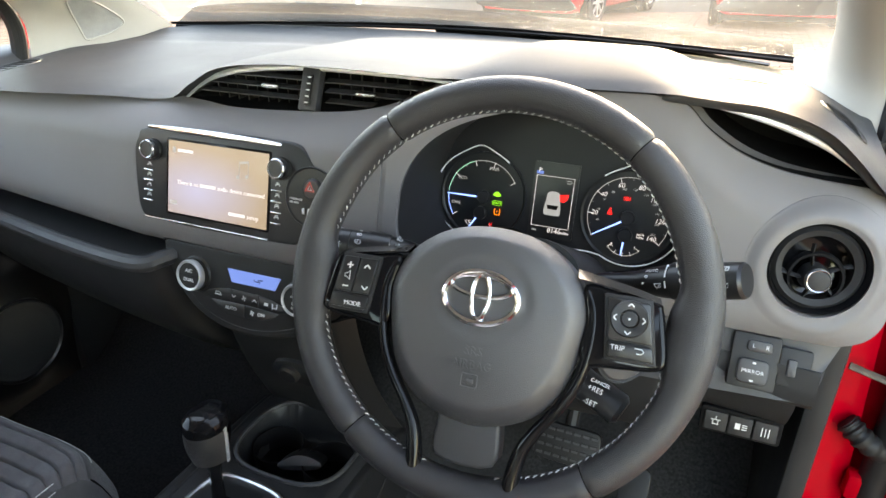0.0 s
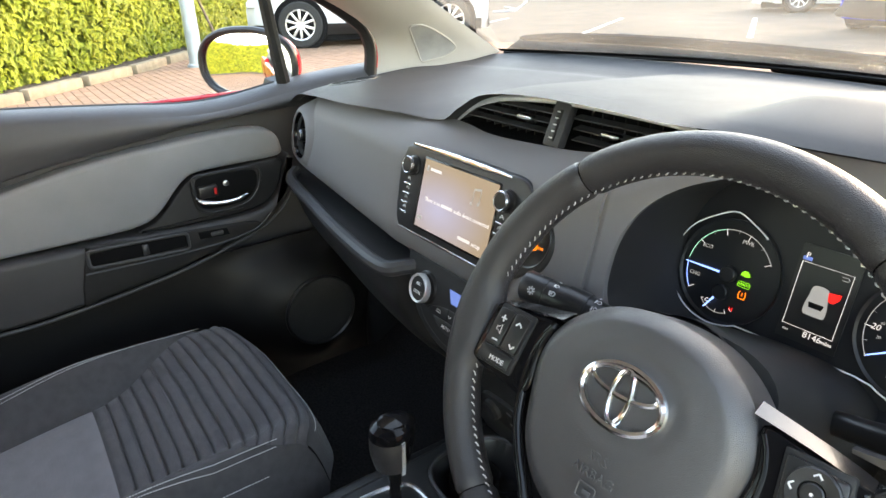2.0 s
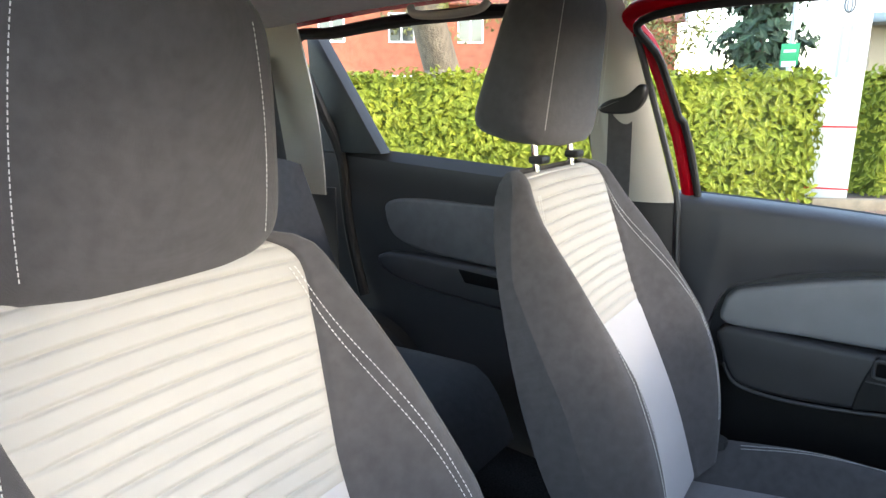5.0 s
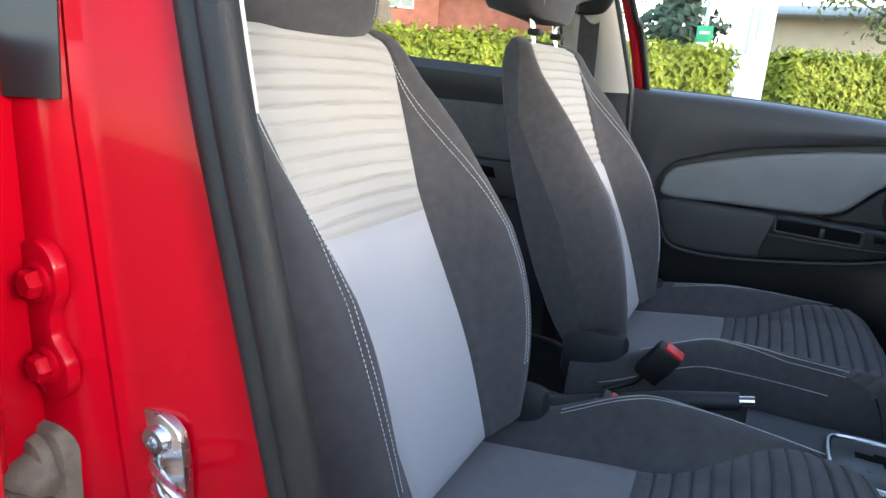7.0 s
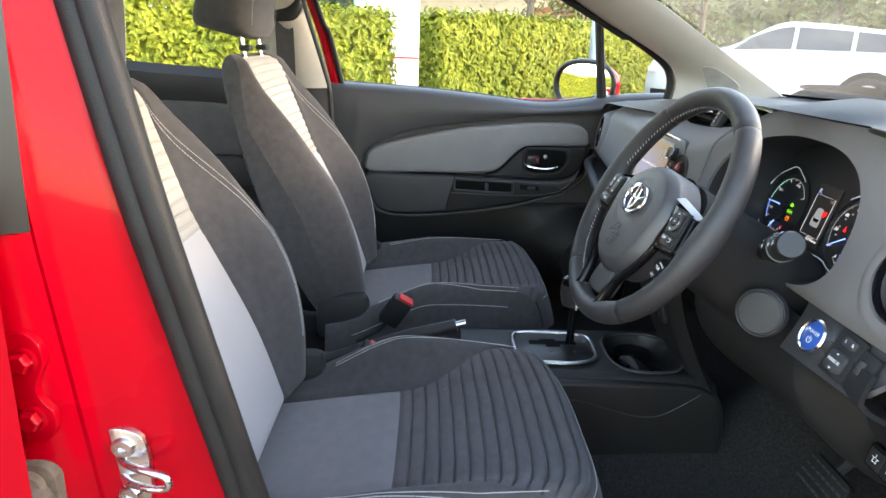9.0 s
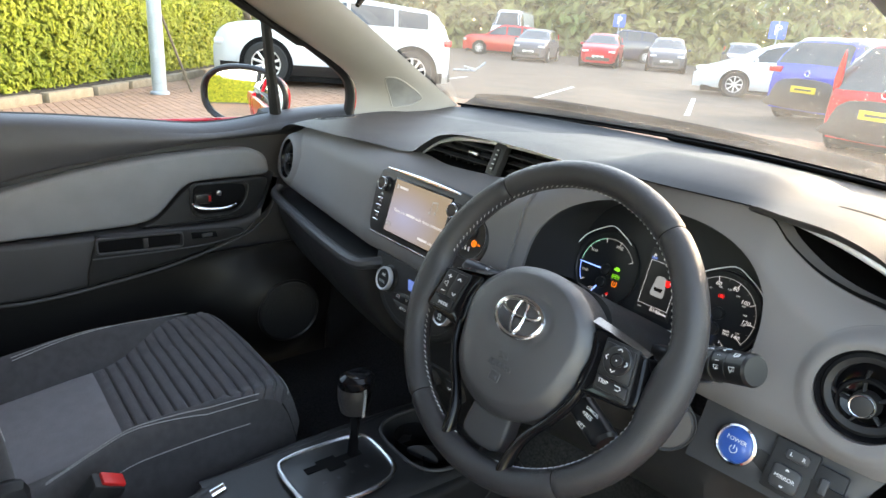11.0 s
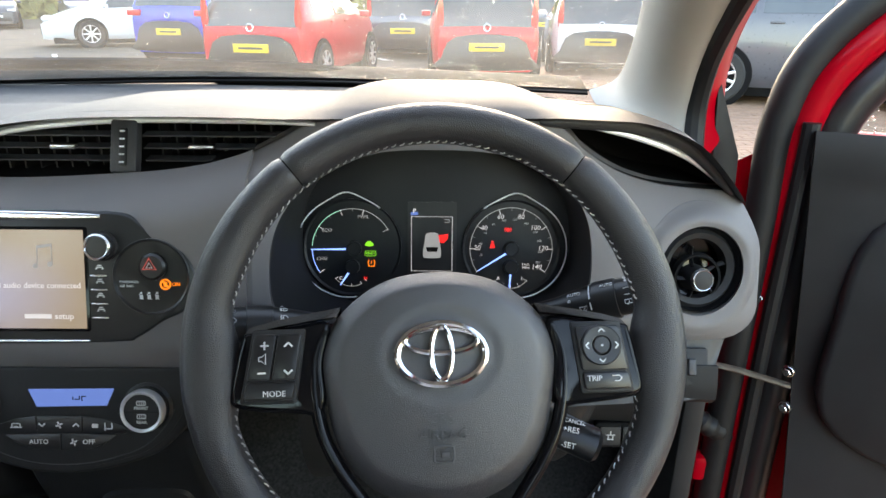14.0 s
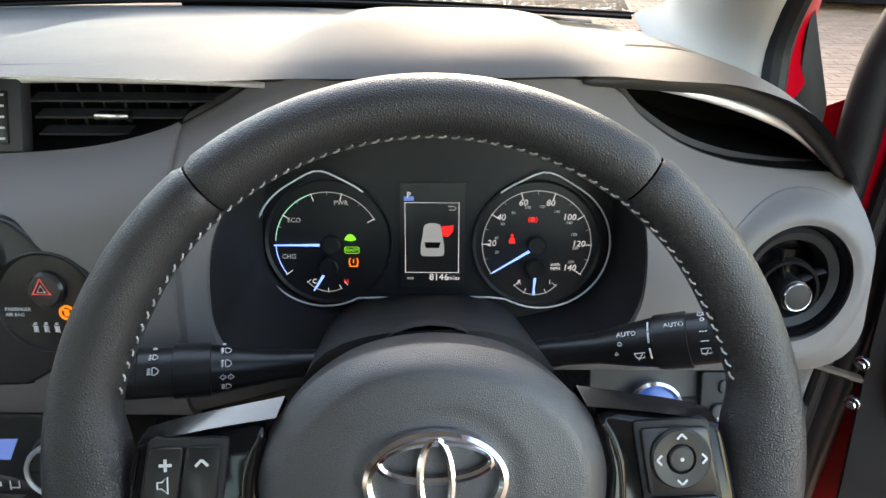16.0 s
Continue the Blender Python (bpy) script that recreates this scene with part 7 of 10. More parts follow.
grid(bm, f, 80, 36, thick=-0.006)
part("upper_trim", bm, M["doorgrey"], door, "charcoal padded upper door trim", angle=50)
INSERT = [(-0.497, 0.752), (-0.506, 0.80), (-0.492, 0.822), (-0.462, 0.837), (-0.324, 0.874), (-0.173, 0.902), (-0.01, 0.918), (0.10, 0.922), (0.156, 0.918), (0.188, 0.904), (0.200, 0.878), (0.192, 0.852), (0.10, 0.849), (0.015, 0.846),
          (-0.014, 0.835), (-0.037, 0.814), (-0.065, 0.784), (-0.089, 0.766), (-0.12, 0.757), (-0.18, 0.753), (-0.35, 0.752)]
bm = B()
panel(bm, INSERT, -0.81, -0.768, 0.012, 5, 4)
part("door_insert", bm, M["insert"], door, "mid grey padded door insert")
bm = B()
panel(bm, [(-0.115, 0.745), (-0.085, 0.762), (-0.060, 0.784), (-0.034, 0.811), (-0.012, 0.831), (0.016, 0.842), (0.10, 0.845), (0.188, 0.847), (0.192, 0.815), (0.172, 0.775), (0.130, 0.748), (0.04, 0.742)], -0.81, -0.7665, 0.005, 3, 4)
part("handle_bezel", bm, M["black"], door, "black plastic bezel round the handle")
bm = B()
ARM = [(-0.500, 0.746), (-0.35, 0.7465), (-0.12, 0.744), (0.04, 0.739), (0.132, 0.745), (0.176, 0.775), (0.196, 0.815), (0.206, 0.852), (0.214, 0.850), (0.210, 0.80), (0.186, 0.752), (0.14, 0.714), (0.09, 0.693), (-0.052, 0.655), (-0.212, 0.631), (-0.344, 0.619), (-0.44, 0.622), (-0.478, 0.645), (-0.497, 0.69)]
panel(bm, ARM, -0.81, -0.752, 0.012, 5, 4)
ar = part("armrest", bm, M["darkgrey"], door, "charcoal armrest moulding")
bm = B()
tube(bm, [Vector((-0.757, y, z)) for y, z in smooth_loop([(-0.49, 0.668), (-0.470, 0.632), (-0.43, 0.617), (-0.344, 0.613), (-0.212, 0.625), (-0.052, 0.649), (0.09, 0.687), (0.145, 0.709), (0.192, 0.750), (0.216, 0.80)], 6, False)], 0.0042, 8)
part("armrest_edge", bm, M["darkgrey"], ar, "thin bright edge under the armrest")
bm = B()
panel(bm, [(-0.248, 0.634), (-0.222, 0.738), (-0.205, 0.742), (-0.03, 0.735), (0.07, 0.728), (0.115, 0.722), (0.125, 0.706), (0.085, 0.696), (-0.052, 0.660), (-0.21, 0.636)], -0.78, -0.7485, 0.004, 3, 3)
part("switch_plinth", bm, M["black"], ar, "black armrest plinth")
bm = B()
panel(bm, rrect(0.180, 0.030, 0.006, -0.128, 0.7185, 3), -0.76, -0.7470, 0.001, 2, 1, True)
part("pull_pocket", bm, M["matt"], ar, "dark pull pocket")
bm = B()
tube(bm, [Vector((-0.7468, y, z - 0.045 * (y + 0.128))) for y, z in rrect(0.188, 0.036, 0.008, -0.128, 0.7185, 4)], 0.0034, 8, closed=True)
part("pocket_rim", bm, M["darkgrey"], ar)
bm = B()
box(bm, (-0.7462, -0.118, 0.717), (0.006, 0.012, 0.024), 0.003)
part("pocket_latch", bm, M["hubgrey"], ar, "grey latch in the pocket")
bm = B()
tube(bm, [Vector((-0.7475, y, z)) for y, z in smooth_loop([(-0.232, 0.694), (-0.05, 0.690), (0.05, 0.694), (0.115, 0.708), (0.150, 0.735)], 6, False)], 0.0022, 8)
part("plinth_line", bm, M["hubgrey"], ar, "fine line below the pocket")
bm = B()
panel(bm, [(-0.012, 0.727), (0.048, 0.723), (0.052, 0.708), (-0.010, 0.711)], -0.76, -0.7465, 0.001, 2, 1, True)
ws_ = part("window_switch", bm, M["matt"], ar, "black window switch")
bm = B()
box(bm, (-0.7455, 0.026, 0.7165), (0.006, 0.026, 0.009), 0.002)
part("switch_key", bm, M["darkgrey"], ws_)
bm = B()
panel(bm, [(0.002, 0.800), (0.006, 0.832), (0.03, 0.838), (0.11, 0.836), (0.134, 0.826), (0.130, 0.795), (0.104, 0.770), (0.05, 0.764), (0.012, 0.770)], -0.80, -0.7650, 0.002, 2, 4)
hr = part("handle_recess", bm, M["matt"], door, "dark handle recess")
bm = B()
tube(bm, [Vector((-0.7645, y, z)) for y, z in smooth_loop([(-0.004, 0.820), (0.0, 0.840), (0.03, 0.843), (0.115, 0.842), (0.142, 0.832), (0.136, 0.795), (0.107, 0.765), (0.05, 0.758), (0.008, 0.765), (-0.004, 0.79)], 4)], 0.0022, 8, closed=True)
part("recess_rim", bm, M["satinblack"], hr)
bm = B()
tube(bm, [Vector((x, y, z)) for x, y, z in smooth_loop([(-0.766, 0.002, 0.794), (-0.756, 0.014, 0.786), (-0.753, 0.045, 0.780), (-0.753, 0.080, 0.780), (-0.757, 0.106, 0.786)], 6, False)], [0.004] * 3 + [0.0062] * 19 + [0.004] * 3, 12, flat=0.75)
part("door_handle", bm, M["chrome"], hr, "chrome inner door handle")
bm = B()
box(bm, (-0.761, 0.026, 0.806), (0.012, 0.040, 0.026), 0.004)
part("handle_pivot", bm, M["satinblack"], hr)
bm = B()
box(bm, (-0.7545, 0.040, 0.806), (0.003, 0.006, 0.014), 0.001)
part("lock_flag", bm, M["buckle_red"], hr, "red lock flag")
bm = B()
lathe(bm, [(0.006, 0.0), (0.006, 0.004), (0.004, 0.005), (0, 0.005)], 16, pose(-0.764, 0.066, 0.816, 0, 90, 0))
part("bezel_screw", bm, M["zinc"], hr)
# lower trim, swelling out round the speaker
SPY, SPZ = 0.216, 0.490


def f(u, v):
    y, z = -0.57 + 1.19 * u, 0.26 + 0.40 * v
    d = math.hypot((y - SPY) / (0.160 if y < SPY else 0.125), (z - SPZ) / 0.130)
    top = min(1.0, max(0.0, (0.665 - z) / 0.06))
    return Vector((-0.796 + 0.020 * v + 0.084 / (1 + d ** 5) * top * top * (3 - 2 * top), y, z))


bm = B()
grid(bm, f, 110, 60, thick=0.012)
lw = part("lower_trim", bm, mat("black door plastic", (0.009, 0.009, 0.0095), 0.46, spec=0.28, var=0.1, scale=15, bump=0.25, bscale=1400, kind="leather"), door, "black lower door trim swelling round the speaker")
sm_ = pose(-0.694, SPY, SPZ, 0, 90, 0)
bm = B()
lathe(bm, [(0.088, -0.020), (0.088, 0.006), (0.085, 0.010), (0.081, 0.007)], 52, sm_)
part("speaker_rim", bm, M["satinblack"], door, "rim of the speaker grille")
bm = B()
lathe(bm, [(0.082, -0.004), (0.081, 0.006), (0.06, 0.0085), (0.0, 0.0095)], 44, sm_)
part("speaker_grille", bm, mat("black speaker mesh", (0.018, 0.018, 0.019), 0.6, var=0.1, scale=40, bump=0.9, bscale=500, kind="weave"), door, "round black speaker grille")
# window frame, red with a black seal, and division bar
WF = smooth_loop([(-0.795, -0.594, 0.99), (-0.770, -0.628, 1.15), (-0.700, -0.676, 1.32), (-0.640, -0.70, 1.395), (-0.625, -0.45, 1.415), (-0.620, -0.15, 1.385), (-0.695, 0.12, 1.275), (-0.755, 0.375, 1.140), (-0.766, 0.436, 1.07), (-0.766, 0.428, 0.985)], 6, False)
for nm, mt, off, r, seq in (("window_frame", M["red"], 0.0, 0.016, WF[:29]), ("window_frame", M["rubber"], 0.0, 0.015, WF[28:]), ("window_seal", M["rubber"], 0.020, 0.008, WF)):
    bm = B()
    tube(bm, [Vector(p) + Vector((off * 0.5, off * (1 if p[1] < -0.2 else 0), -off * (1 if p[2] > 1.2 else 0))) for p in seq], r, 10)
    part(nm, bm, mt, door, "black rubber window seal" if off else "red door window frame" if len(seq) == 29 and seq[0] == WF[0] else "black front run of the window frame")
bm = B()
tube(bm, [(-0.800, 0.238, 0.985), (-0.775, 0.215, 1.10), (-0.745, 0.190, 1.235)], [0.016, 0.014, 0.013], 8)
part("division_bar", bm, M["rubber"], door, "black quarter window bar")
bm = B()
tube(bm, [Vector((-0.815, y, curve_at(BELT, y)[0] + 0.001)) for y in [0.22 - 0.84 * i / 24 for i in range(25)]], 0.0075, 8)
part("sill_seal", bm, M["rubber"], door)
bm = B()
pv = [bm.verts.new(Vector(p) + Vector((-0.006, 0, 0))) for p in smooth_loop([(-0.800, -0.618, 0.97), (-0.770, -0.645, 1.15), (-0.700, -0.690, 1.32), (-0.640, -0.70, 1.395), (-0.625, -0.45, 1.415), (-0.620, -0.15, 1.385), (-0.690, 0.12, 1.275), (-0.755, 0.36, 1.11), (-0.765, 0.455, 1.02), (-0.805, 0.47, 0.97)], 3, False)]
cv = bm.verts.new((-0.755, -0.2, 1.13))
for a_, b_ in zip(pv, pv[1:] + pv[:1]):
    bm.faces.new((a_, b_, cv))
wg = part("window_pane", bm, M["glass"], door, "clear front door window", angle=80)
wg.visible_shadow = False
bm = B()
box(bm, (-0.845, -0.08, 0.66), (0.03, 1.10, 0.66), 0.012)
part("door_skin", bm, M["red"], door, "red outer door skin")

bm = B()
tube(bm, smooth_loop([(-0.760, 0.36, 1.165), (-0.770, 0.425, 1.128), (-0.775, 0.456, 1.07), (-0.775, 0.450, 1.0)], 6, False), 0.007, 8)
part("frame_flange", bm, M["red"], door, "red flange beside the quarter window")

# outside mirror on that door
om = thing("door_mirror", (-0.95, 0.24, 0.95), "red and black door mirror reflecting the hedge", "mirror")
MT, MN = Vector((0.82, 0.57, 0.0)), Vector((0.57, -0.82, 0.03))
MC = Vector((-0.930, 0.205, 1.032))


def mirror_at(a, r, out):
    """A point on the mirror's face at the angle a and share r of its size, out towards the driver."""
    e = 2.4
    c, q = math.cos(a), math.sin(a)
    k = (abs(c) ** e + abs(q) ** e) ** (-1 / e)
    return MC + MT * (0.128 * r * c * k) + Vector((-0.017, 0.025, 1.0)) * (0.076 * r * q * k) + MN * out


bm = B()
grid(bm, lambda u, v: mirror_at(2 * math.pi * u, math.cos(v * math.pi / 2) ** 0.6, -0.085 * math.sin(v * math.pi / 2)), 36, 12, close_u=True)
part("mirror_cap", bm, M["red"], om, "red mirror cap")
bm = B()
tube(bm, [mirror_at(2 * math.pi * i / 40, 1.0, 0.002) for i in range(40)], 0.008, 8, closed=True)
part("mirror_rim", bm, M["satinblack"], om)
bm = B()
grid(bm, lambda u, v: mirror_at(2 * math.pi * u, 0.95 * (1 - v) + 1e-4, 0.0035 * (1 - (1 - v) ** 2)), 40, 8, close_u=True)
part("mirror_glass", bm, M["mirror"], om, "convex mirror glass", angle=80)
bm = B()
tube(bm, [(-0.90, 0.25, 0.985), (-0.85, 0.26, 0.975)], [0.03, 0.036], 10)
part("mirror_foot", bm, M["satinblack"], om)

# ---- passenger side behind the front door ----
pil = thing("belt_pillar", (-0.77, -0.70, 0.3), "pale grey centre pillar trim with a black seat belt", "pillar")
bm = B()


def pil_at(u, v):
    z = 1.01 + 0.42 * v
    y0, y1 = -0.621 - 0.262 * (z - 1.01), -0.800 - 0.06 * (z - 1.01)
    return Vector((-0.752 + 0.105 * v ** 1.3 + 0.030 * math.sin(math.pi * min(1, u * 1.25 + 0.05)) ** 0.6, y0 + (y1 - y0) * u, z))


grid(bm, pil_at, 20, 20, thick=0.006)
part("pillar_trim", bm, M["pillar"], pil, "pale grey upper pillar trim", angle=60)
bm = B()
grid(bm, lambda u, v: Vector((-0.758 + 0.034 * math.sin(math.pi * min(1, u * 1.25 + 0.05)) ** 0.6, -0.590 - 0.034 * v - 0.195 * u, 0.28 + 0.732 * v)), 16, 12, thick=0.006)
part("pillar_base", bm, M["black"], pil, "black lower pillar trim", angle=60)
bm = B()
tube(bm, [Vector((-0.748 + 0.105 * max(0, (z - 1.01) / 0.42) ** 1.3, -0.612 - 0.262 * max(0, z - 1.01) + 0.075 * max(0, 1.01 - z) ** 1.2, z)) for z in [0.40 + 0.045 * i for i in range(23)]], 0.007, 8)
part("door_seal", bm, M["hubgrey"], pil, "grey door opening seal")
bm = B()
grid(bm, lambda u, v: Vector((-0.712 + 0.028 * v, -0.700 - 0.052 * u - 0.004 * v, 0.62 + 0.60 * v)), 4, 12, thick=0.0015)
part("seat_belt", bm, M["fabric_dark"], pil, "black seat belt webbing")
bm = B()
prism(bm, smooth_loop([(-0.775, 1.208), (-0.755, 1.224), (-0.715, 1.236), (-0.690, 1.256), (-0.676, 1.250), (-0.680, 1.222), (-0.700, 1.200), (-0.740, 1.196), (-0.765, 1.198)], 4), -0.690, -0.668, Matrix(((0, 0, 1, 0), (1, 0, 0, 0), (0, 1, 0, 0), (0, 0, 0, 1))), 0.006, 3)
part("belt_loop", bm, M["satinblack"], pil, "black belt loop")

rd = thing("rear_passenger_door", (-0.78, -1.15, 0.3), "closed rear door with charcoal trim and insert", "car door")
bm = B()
grid(bm, lambda u, v: Vector((-0.785 + 0.028 * math.exp(-((v - 0.96) / 0.09) ** 2) - 0.02 * max(0, v - 0.96) / 0.04, -0.78 - 0.90 * u, 0.26 + (0.785 + 0.05 * u) * v)), 20, 30, thick=-0.02)
part("door_panel", bm, M["darkgrey"], rd)
bm = B()
panel(bm, [(-1.43, 0.90), (-1.40, 0.945), (-1.2, 0.955), (-0.85, 0.935), (-0.85, 0.80), (-1.2, 0.80), (-1.38, 0.83)], -0.80, -0.758, 0.010, 3, 5)
part("door_insert", bm, mat("charcoal door insert", (0.115, 0.115, 0.12), 0.7, bump=0.3, bscale=1200), rd, "charcoal rear door insert")
bm = B()
panel(bm, [(-1.42, 0.79), (-1.1, 0.79), (-0.85, 0.78), (-0.85, 0.69), (-1.2, 0.70), (-1.40, 0.73)], -0.80, -0.735, 0.012, 3, 5)
ra = part("armrest", bm, M["darkgrey"], rd)
bm = B()
panel(bm, [(-1.16, 0.782), (-0.98, 0.772), (-0.97, 0.742), (-1.14, 0.748)], -0.75, -0.732, 0.001, 2, 1, True)
part("pull_pocket", bm, M["matt"], ra)
bm = B()
prism(bm, [(-1.42, 1.075), (-1.67, 1.07), (-1.69, 1.40), (-1.65, 1.40)], -0.78, -0.735, Matrix(((0, 0, 1, 0), (1, 0, 0, 0), (0, 1, 0, 0), (0, 0, 0, 1))) @ Matrix.Shear("XY", 4, (0, 0)), 0.004)
part("corner_trim", bm, M["black"], rd, "black triangular corner trim")
bm = B()
grid(bm, lambda u, v: Vector((-0.80 + 0.16 * v, -0.80 - 0.62 * u - 0.12 * u * v, 1.045 + 0.05 * u + 0.36 * v)), 6, 6)
wg = part("window_pane", bm, M["glass"], rd, "clear rear door window", angle=80)
wg.visible_shadow = False
bm = B()
tube(bm, [Vector(p) for p in smooth_loop([(-0.79, -0.80, 1.05), (-0.70, -0.83, 1.32), (-0.665, -0.86, 1.405), (-0.655, -1.2, 1.415), (-0.655, -1.50, 1.395), (-0.665, -1.66, 1.38), (-0.71, -1.62, 1.20), (-0.745, -1.58, 1.06), (-0.75, -1.56, 0.85), (-0.74, -1.50, 0.65)], 6, False)], 0.016, 10)
part("window_seal", bm, M["rubber"], rd, "black rubber door seal")
bm = B()
box(bm, (-0.835, -1.2, 0.66), (0.03, 0.85, 0.70), 0.012)
part("door_skin", bm, M["red"], rd)
qp = thing("rear_quarter_trim", (-0.70, -1.75, 0.4), "pale grey rear quarter trim beside the back seat", "pillar")
bm = B()
grid(bm, lambda u, v: Vector((-0.70 + 0.10 * v ** 2 + 0.05 * u, -1.60 - 0.36 * u, 0.95 + 0.50 * v)), 10, 10, thick=0.006)
part("quarter_upper", bm, M["pillar"], qp)
bm = B()
grid(bm, lambda u, v: Vector((-0.72 + 0.06 * u, -1.58 - 0.36 * u, 0.35 + 0.62 * v)), 10, 10, thick=0.006)
part("quarter_lower", bm, M["darkgrey"], qp)
bm = B()
tube(bm, [(-0.60, -1.72, 1.33), (-0.60, -1.70, 1.20), (-0.60, -1.66, 0.98)], 0.022, 8, flat=0.1, up=(1, 0, 0))
part("rear_belt", bm, M["fabric_dark"], qp, "black rear seat belt")
gh = thing("grab_handle", (-0.55, -1.1, 1.40), "pale grey folded grab handle", "grab handle")
bm = B()
tube(bm, smooth_loop([(-0.555, -0.98, 1.425), (-0.548, -1.0, 1.408), (-0.545, -1.08, 1.402), (-0.548, -1.16, 1.408), (-0.555, -1.18, 1.425)], 5, False), 0.009, 10)
part("handle_bar", bm, M["pillar"], gh)

# rear bench
rb = thing("rear_bench", (-0.02, -1.35, 0.30), "dark fabric rear bench seat", "car seat")
bm = B()
grid(bm, lambda u, v: Vector((-0.64 + 1.24 * u, -1.50 + 0.52 * v, 0.50 + 0.045 * math.sin(math.pi * min(1, v * 1.1)) * (1 - abs(2 * u - 1) ** 6) + 0.02 * v - 0.14 * max(0, v - 0.82) / 0.18 * max(0, v - 0.82) / 0.18)), 30, 24, thick=-0.05)
part("bench_cushion", bm, M["fabric_dark"], rb)
bm = B()
grid(bm, lambda u, v: Vector((-0.62 + 1.20 * u, -1.46 - 0.22 * v + 0.03 * math.sin(math.pi * v) * (1 - abs(2 * u - 1) ** 6), 0.50 + 0.55 * v - 0.03 * abs(2 * u - 1) ** 8)), 30, 20, thick=0.06)
part("bench_back", bm, M["fabric_dark"], rb)
for x in (-0.37, 0.33):
    bm = B()
    box(bm, (x, -1.71, 1.10), (0.25, 0.08, 0.13), 0.03, seg=3)
    part("headrest", bm, M["fabric_dark"], rb)

# ---- driver's side pillar and door ----
dp = thing("door_pillar", (0.80, -0.58, 0.3), "red painted centre pillar with steel striker plate and rubber seal", "pillar")


def seal_y(z):
    return -0.468 - (z - 0.736) * 0.235 if z > 0.70 else -0.460 + (0.70 - z) * 0.35


bm = B()
PX = [(0.0, 0.748), (0.08, 0.757), (0.32, 0.772), (0.50, 0.783), (0.570, 0.788), (0.595, 0.7935), (0.62, 0.7925), (0.68, 0.805), (0.80, 0.812), (1.0, 0.812)]


def f(u, v):
    z = 0.30 + 1.0 * v
    y0 = seal_y(z)
    y = y0 + (-0.655 - y0) * u
    return Vector((curve_at(PX, u)[0] - 0.12 * max(0, z - 1.0) ** 1.3, y, z))


grid(bm, f, 40, 40, thick=-0.003)
part("pillar_skin", bm, M["red"], dp, "red painted pillar skin")
for off, r in ((-0.007, 0.0125), (0.008, 0.012)):
    bm = B()
    tube(bm, [Vector((0.752 - 0.12 * max(0, z - 1.0) ** 1.3 + (0.006 if off < 0.01 else -0.004), seal_y(z) + off, z)) for z in [0.30 + i * 0.025 for i in range(44)]], r, 12)
    part("door_seal", bm, M["rubber"], dp, "black rubber door seal")
bm = B()
grid(bm, lambda u, v: Vector((0.752 - 0.03 * u - 0.12 * max(0, 0.05 + v * 0.4) ** 1.3, seal_y(1.0 + 0.42 * v) + 0.010 - 0.15 * u, 1.01 + 0.42 * v)), 8, 10, thick=0.006)
part("pillar_trim", bm, M["pillar"], dp, "pale grey upper pillar trim")
bm = B()
grid(bm, lambda u, v: Vector((0.748 - 0.02 * u, seal_y(0.32 + 0.69 * v) + 0.002 - 0.13 * u, 0.32 + 0.69 * v)), 8, 10, thick=0.006)
part("pillar_base", bm, M["black"], dp)
bm = B()
grid(bm, lambda u, v: Vector((0.805 + 0.017 * u - 0.12 * max(0, (0.012 + 0.30 * v)) ** 1.3, -0.602 - 0.031 * u, 1.012 + 0.30 * v)), 6, 6, thick=0.002)
part("pillar_applique", bm, M["satinblack"], dp, "satin black pillar applique")


def px(y, z):
    u = (y - seal_y(z)) / (-0.655 - seal_y(z))
    return curve_at(PX, u)[0]


# striker
m = Matrix.Translation((px(-0.566, 0.785) + 0.0005, -0.566, 0.785)) @ Matrix(((0, 0, 1, 0), (1, 0, 0, 0), (0, 1, 0, 0), (0, 0, 0, 1))) @ Matrix.Diagonal((1.18, 1.05, 1.2, 1))
bm = B()
prism(bm, smooth_loop([(-0.017, -0.036), (0.004, -0.040), (0.018, -0.026), (0.018, 0.026), (0.004, 0.040), (-0.014, 0.038), (-0.019, 0.020), (-0.019, -0.020)], 4), -0.002, 0.0035, m, 0.001)
stk = part("striker_plate", bm, M["zinc"], dp, "zinc plated striker plate")
bm = B()
tube(bm, [m @ Vector(p) for p in smooth_loop([(-0.004, -0.006, 0.000), (0.006, -0.006, 0.010), (0.022, -0.005, 0.017), (0.036, -0.003, 0.020), (0.040, 0.001, 0.021), (0.040, 0.006, 0.021), (0.036, 0.010, 0.020), (0.022, 0.012, 0.017), (0.006, 0.012, 0.010), (-0.004, 0.012, 0.000)], 6, False)], 0.0034, 12)
part("striker_loop", bm, M["zinc"], stk)
for yy in (0.024, -0.024):
    bm = B()
    lathe(bm, [(0.009, 0.003), (0.009, 0.0055), (0.0075, 0.0075), (0.004, 0.0075), (0.0035, 0.005), (0, 0.005)], 20, m @ Matrix.Translation((0.002, yy, 0)))
    part("striker_screw", bm, M["zinc"], stk)
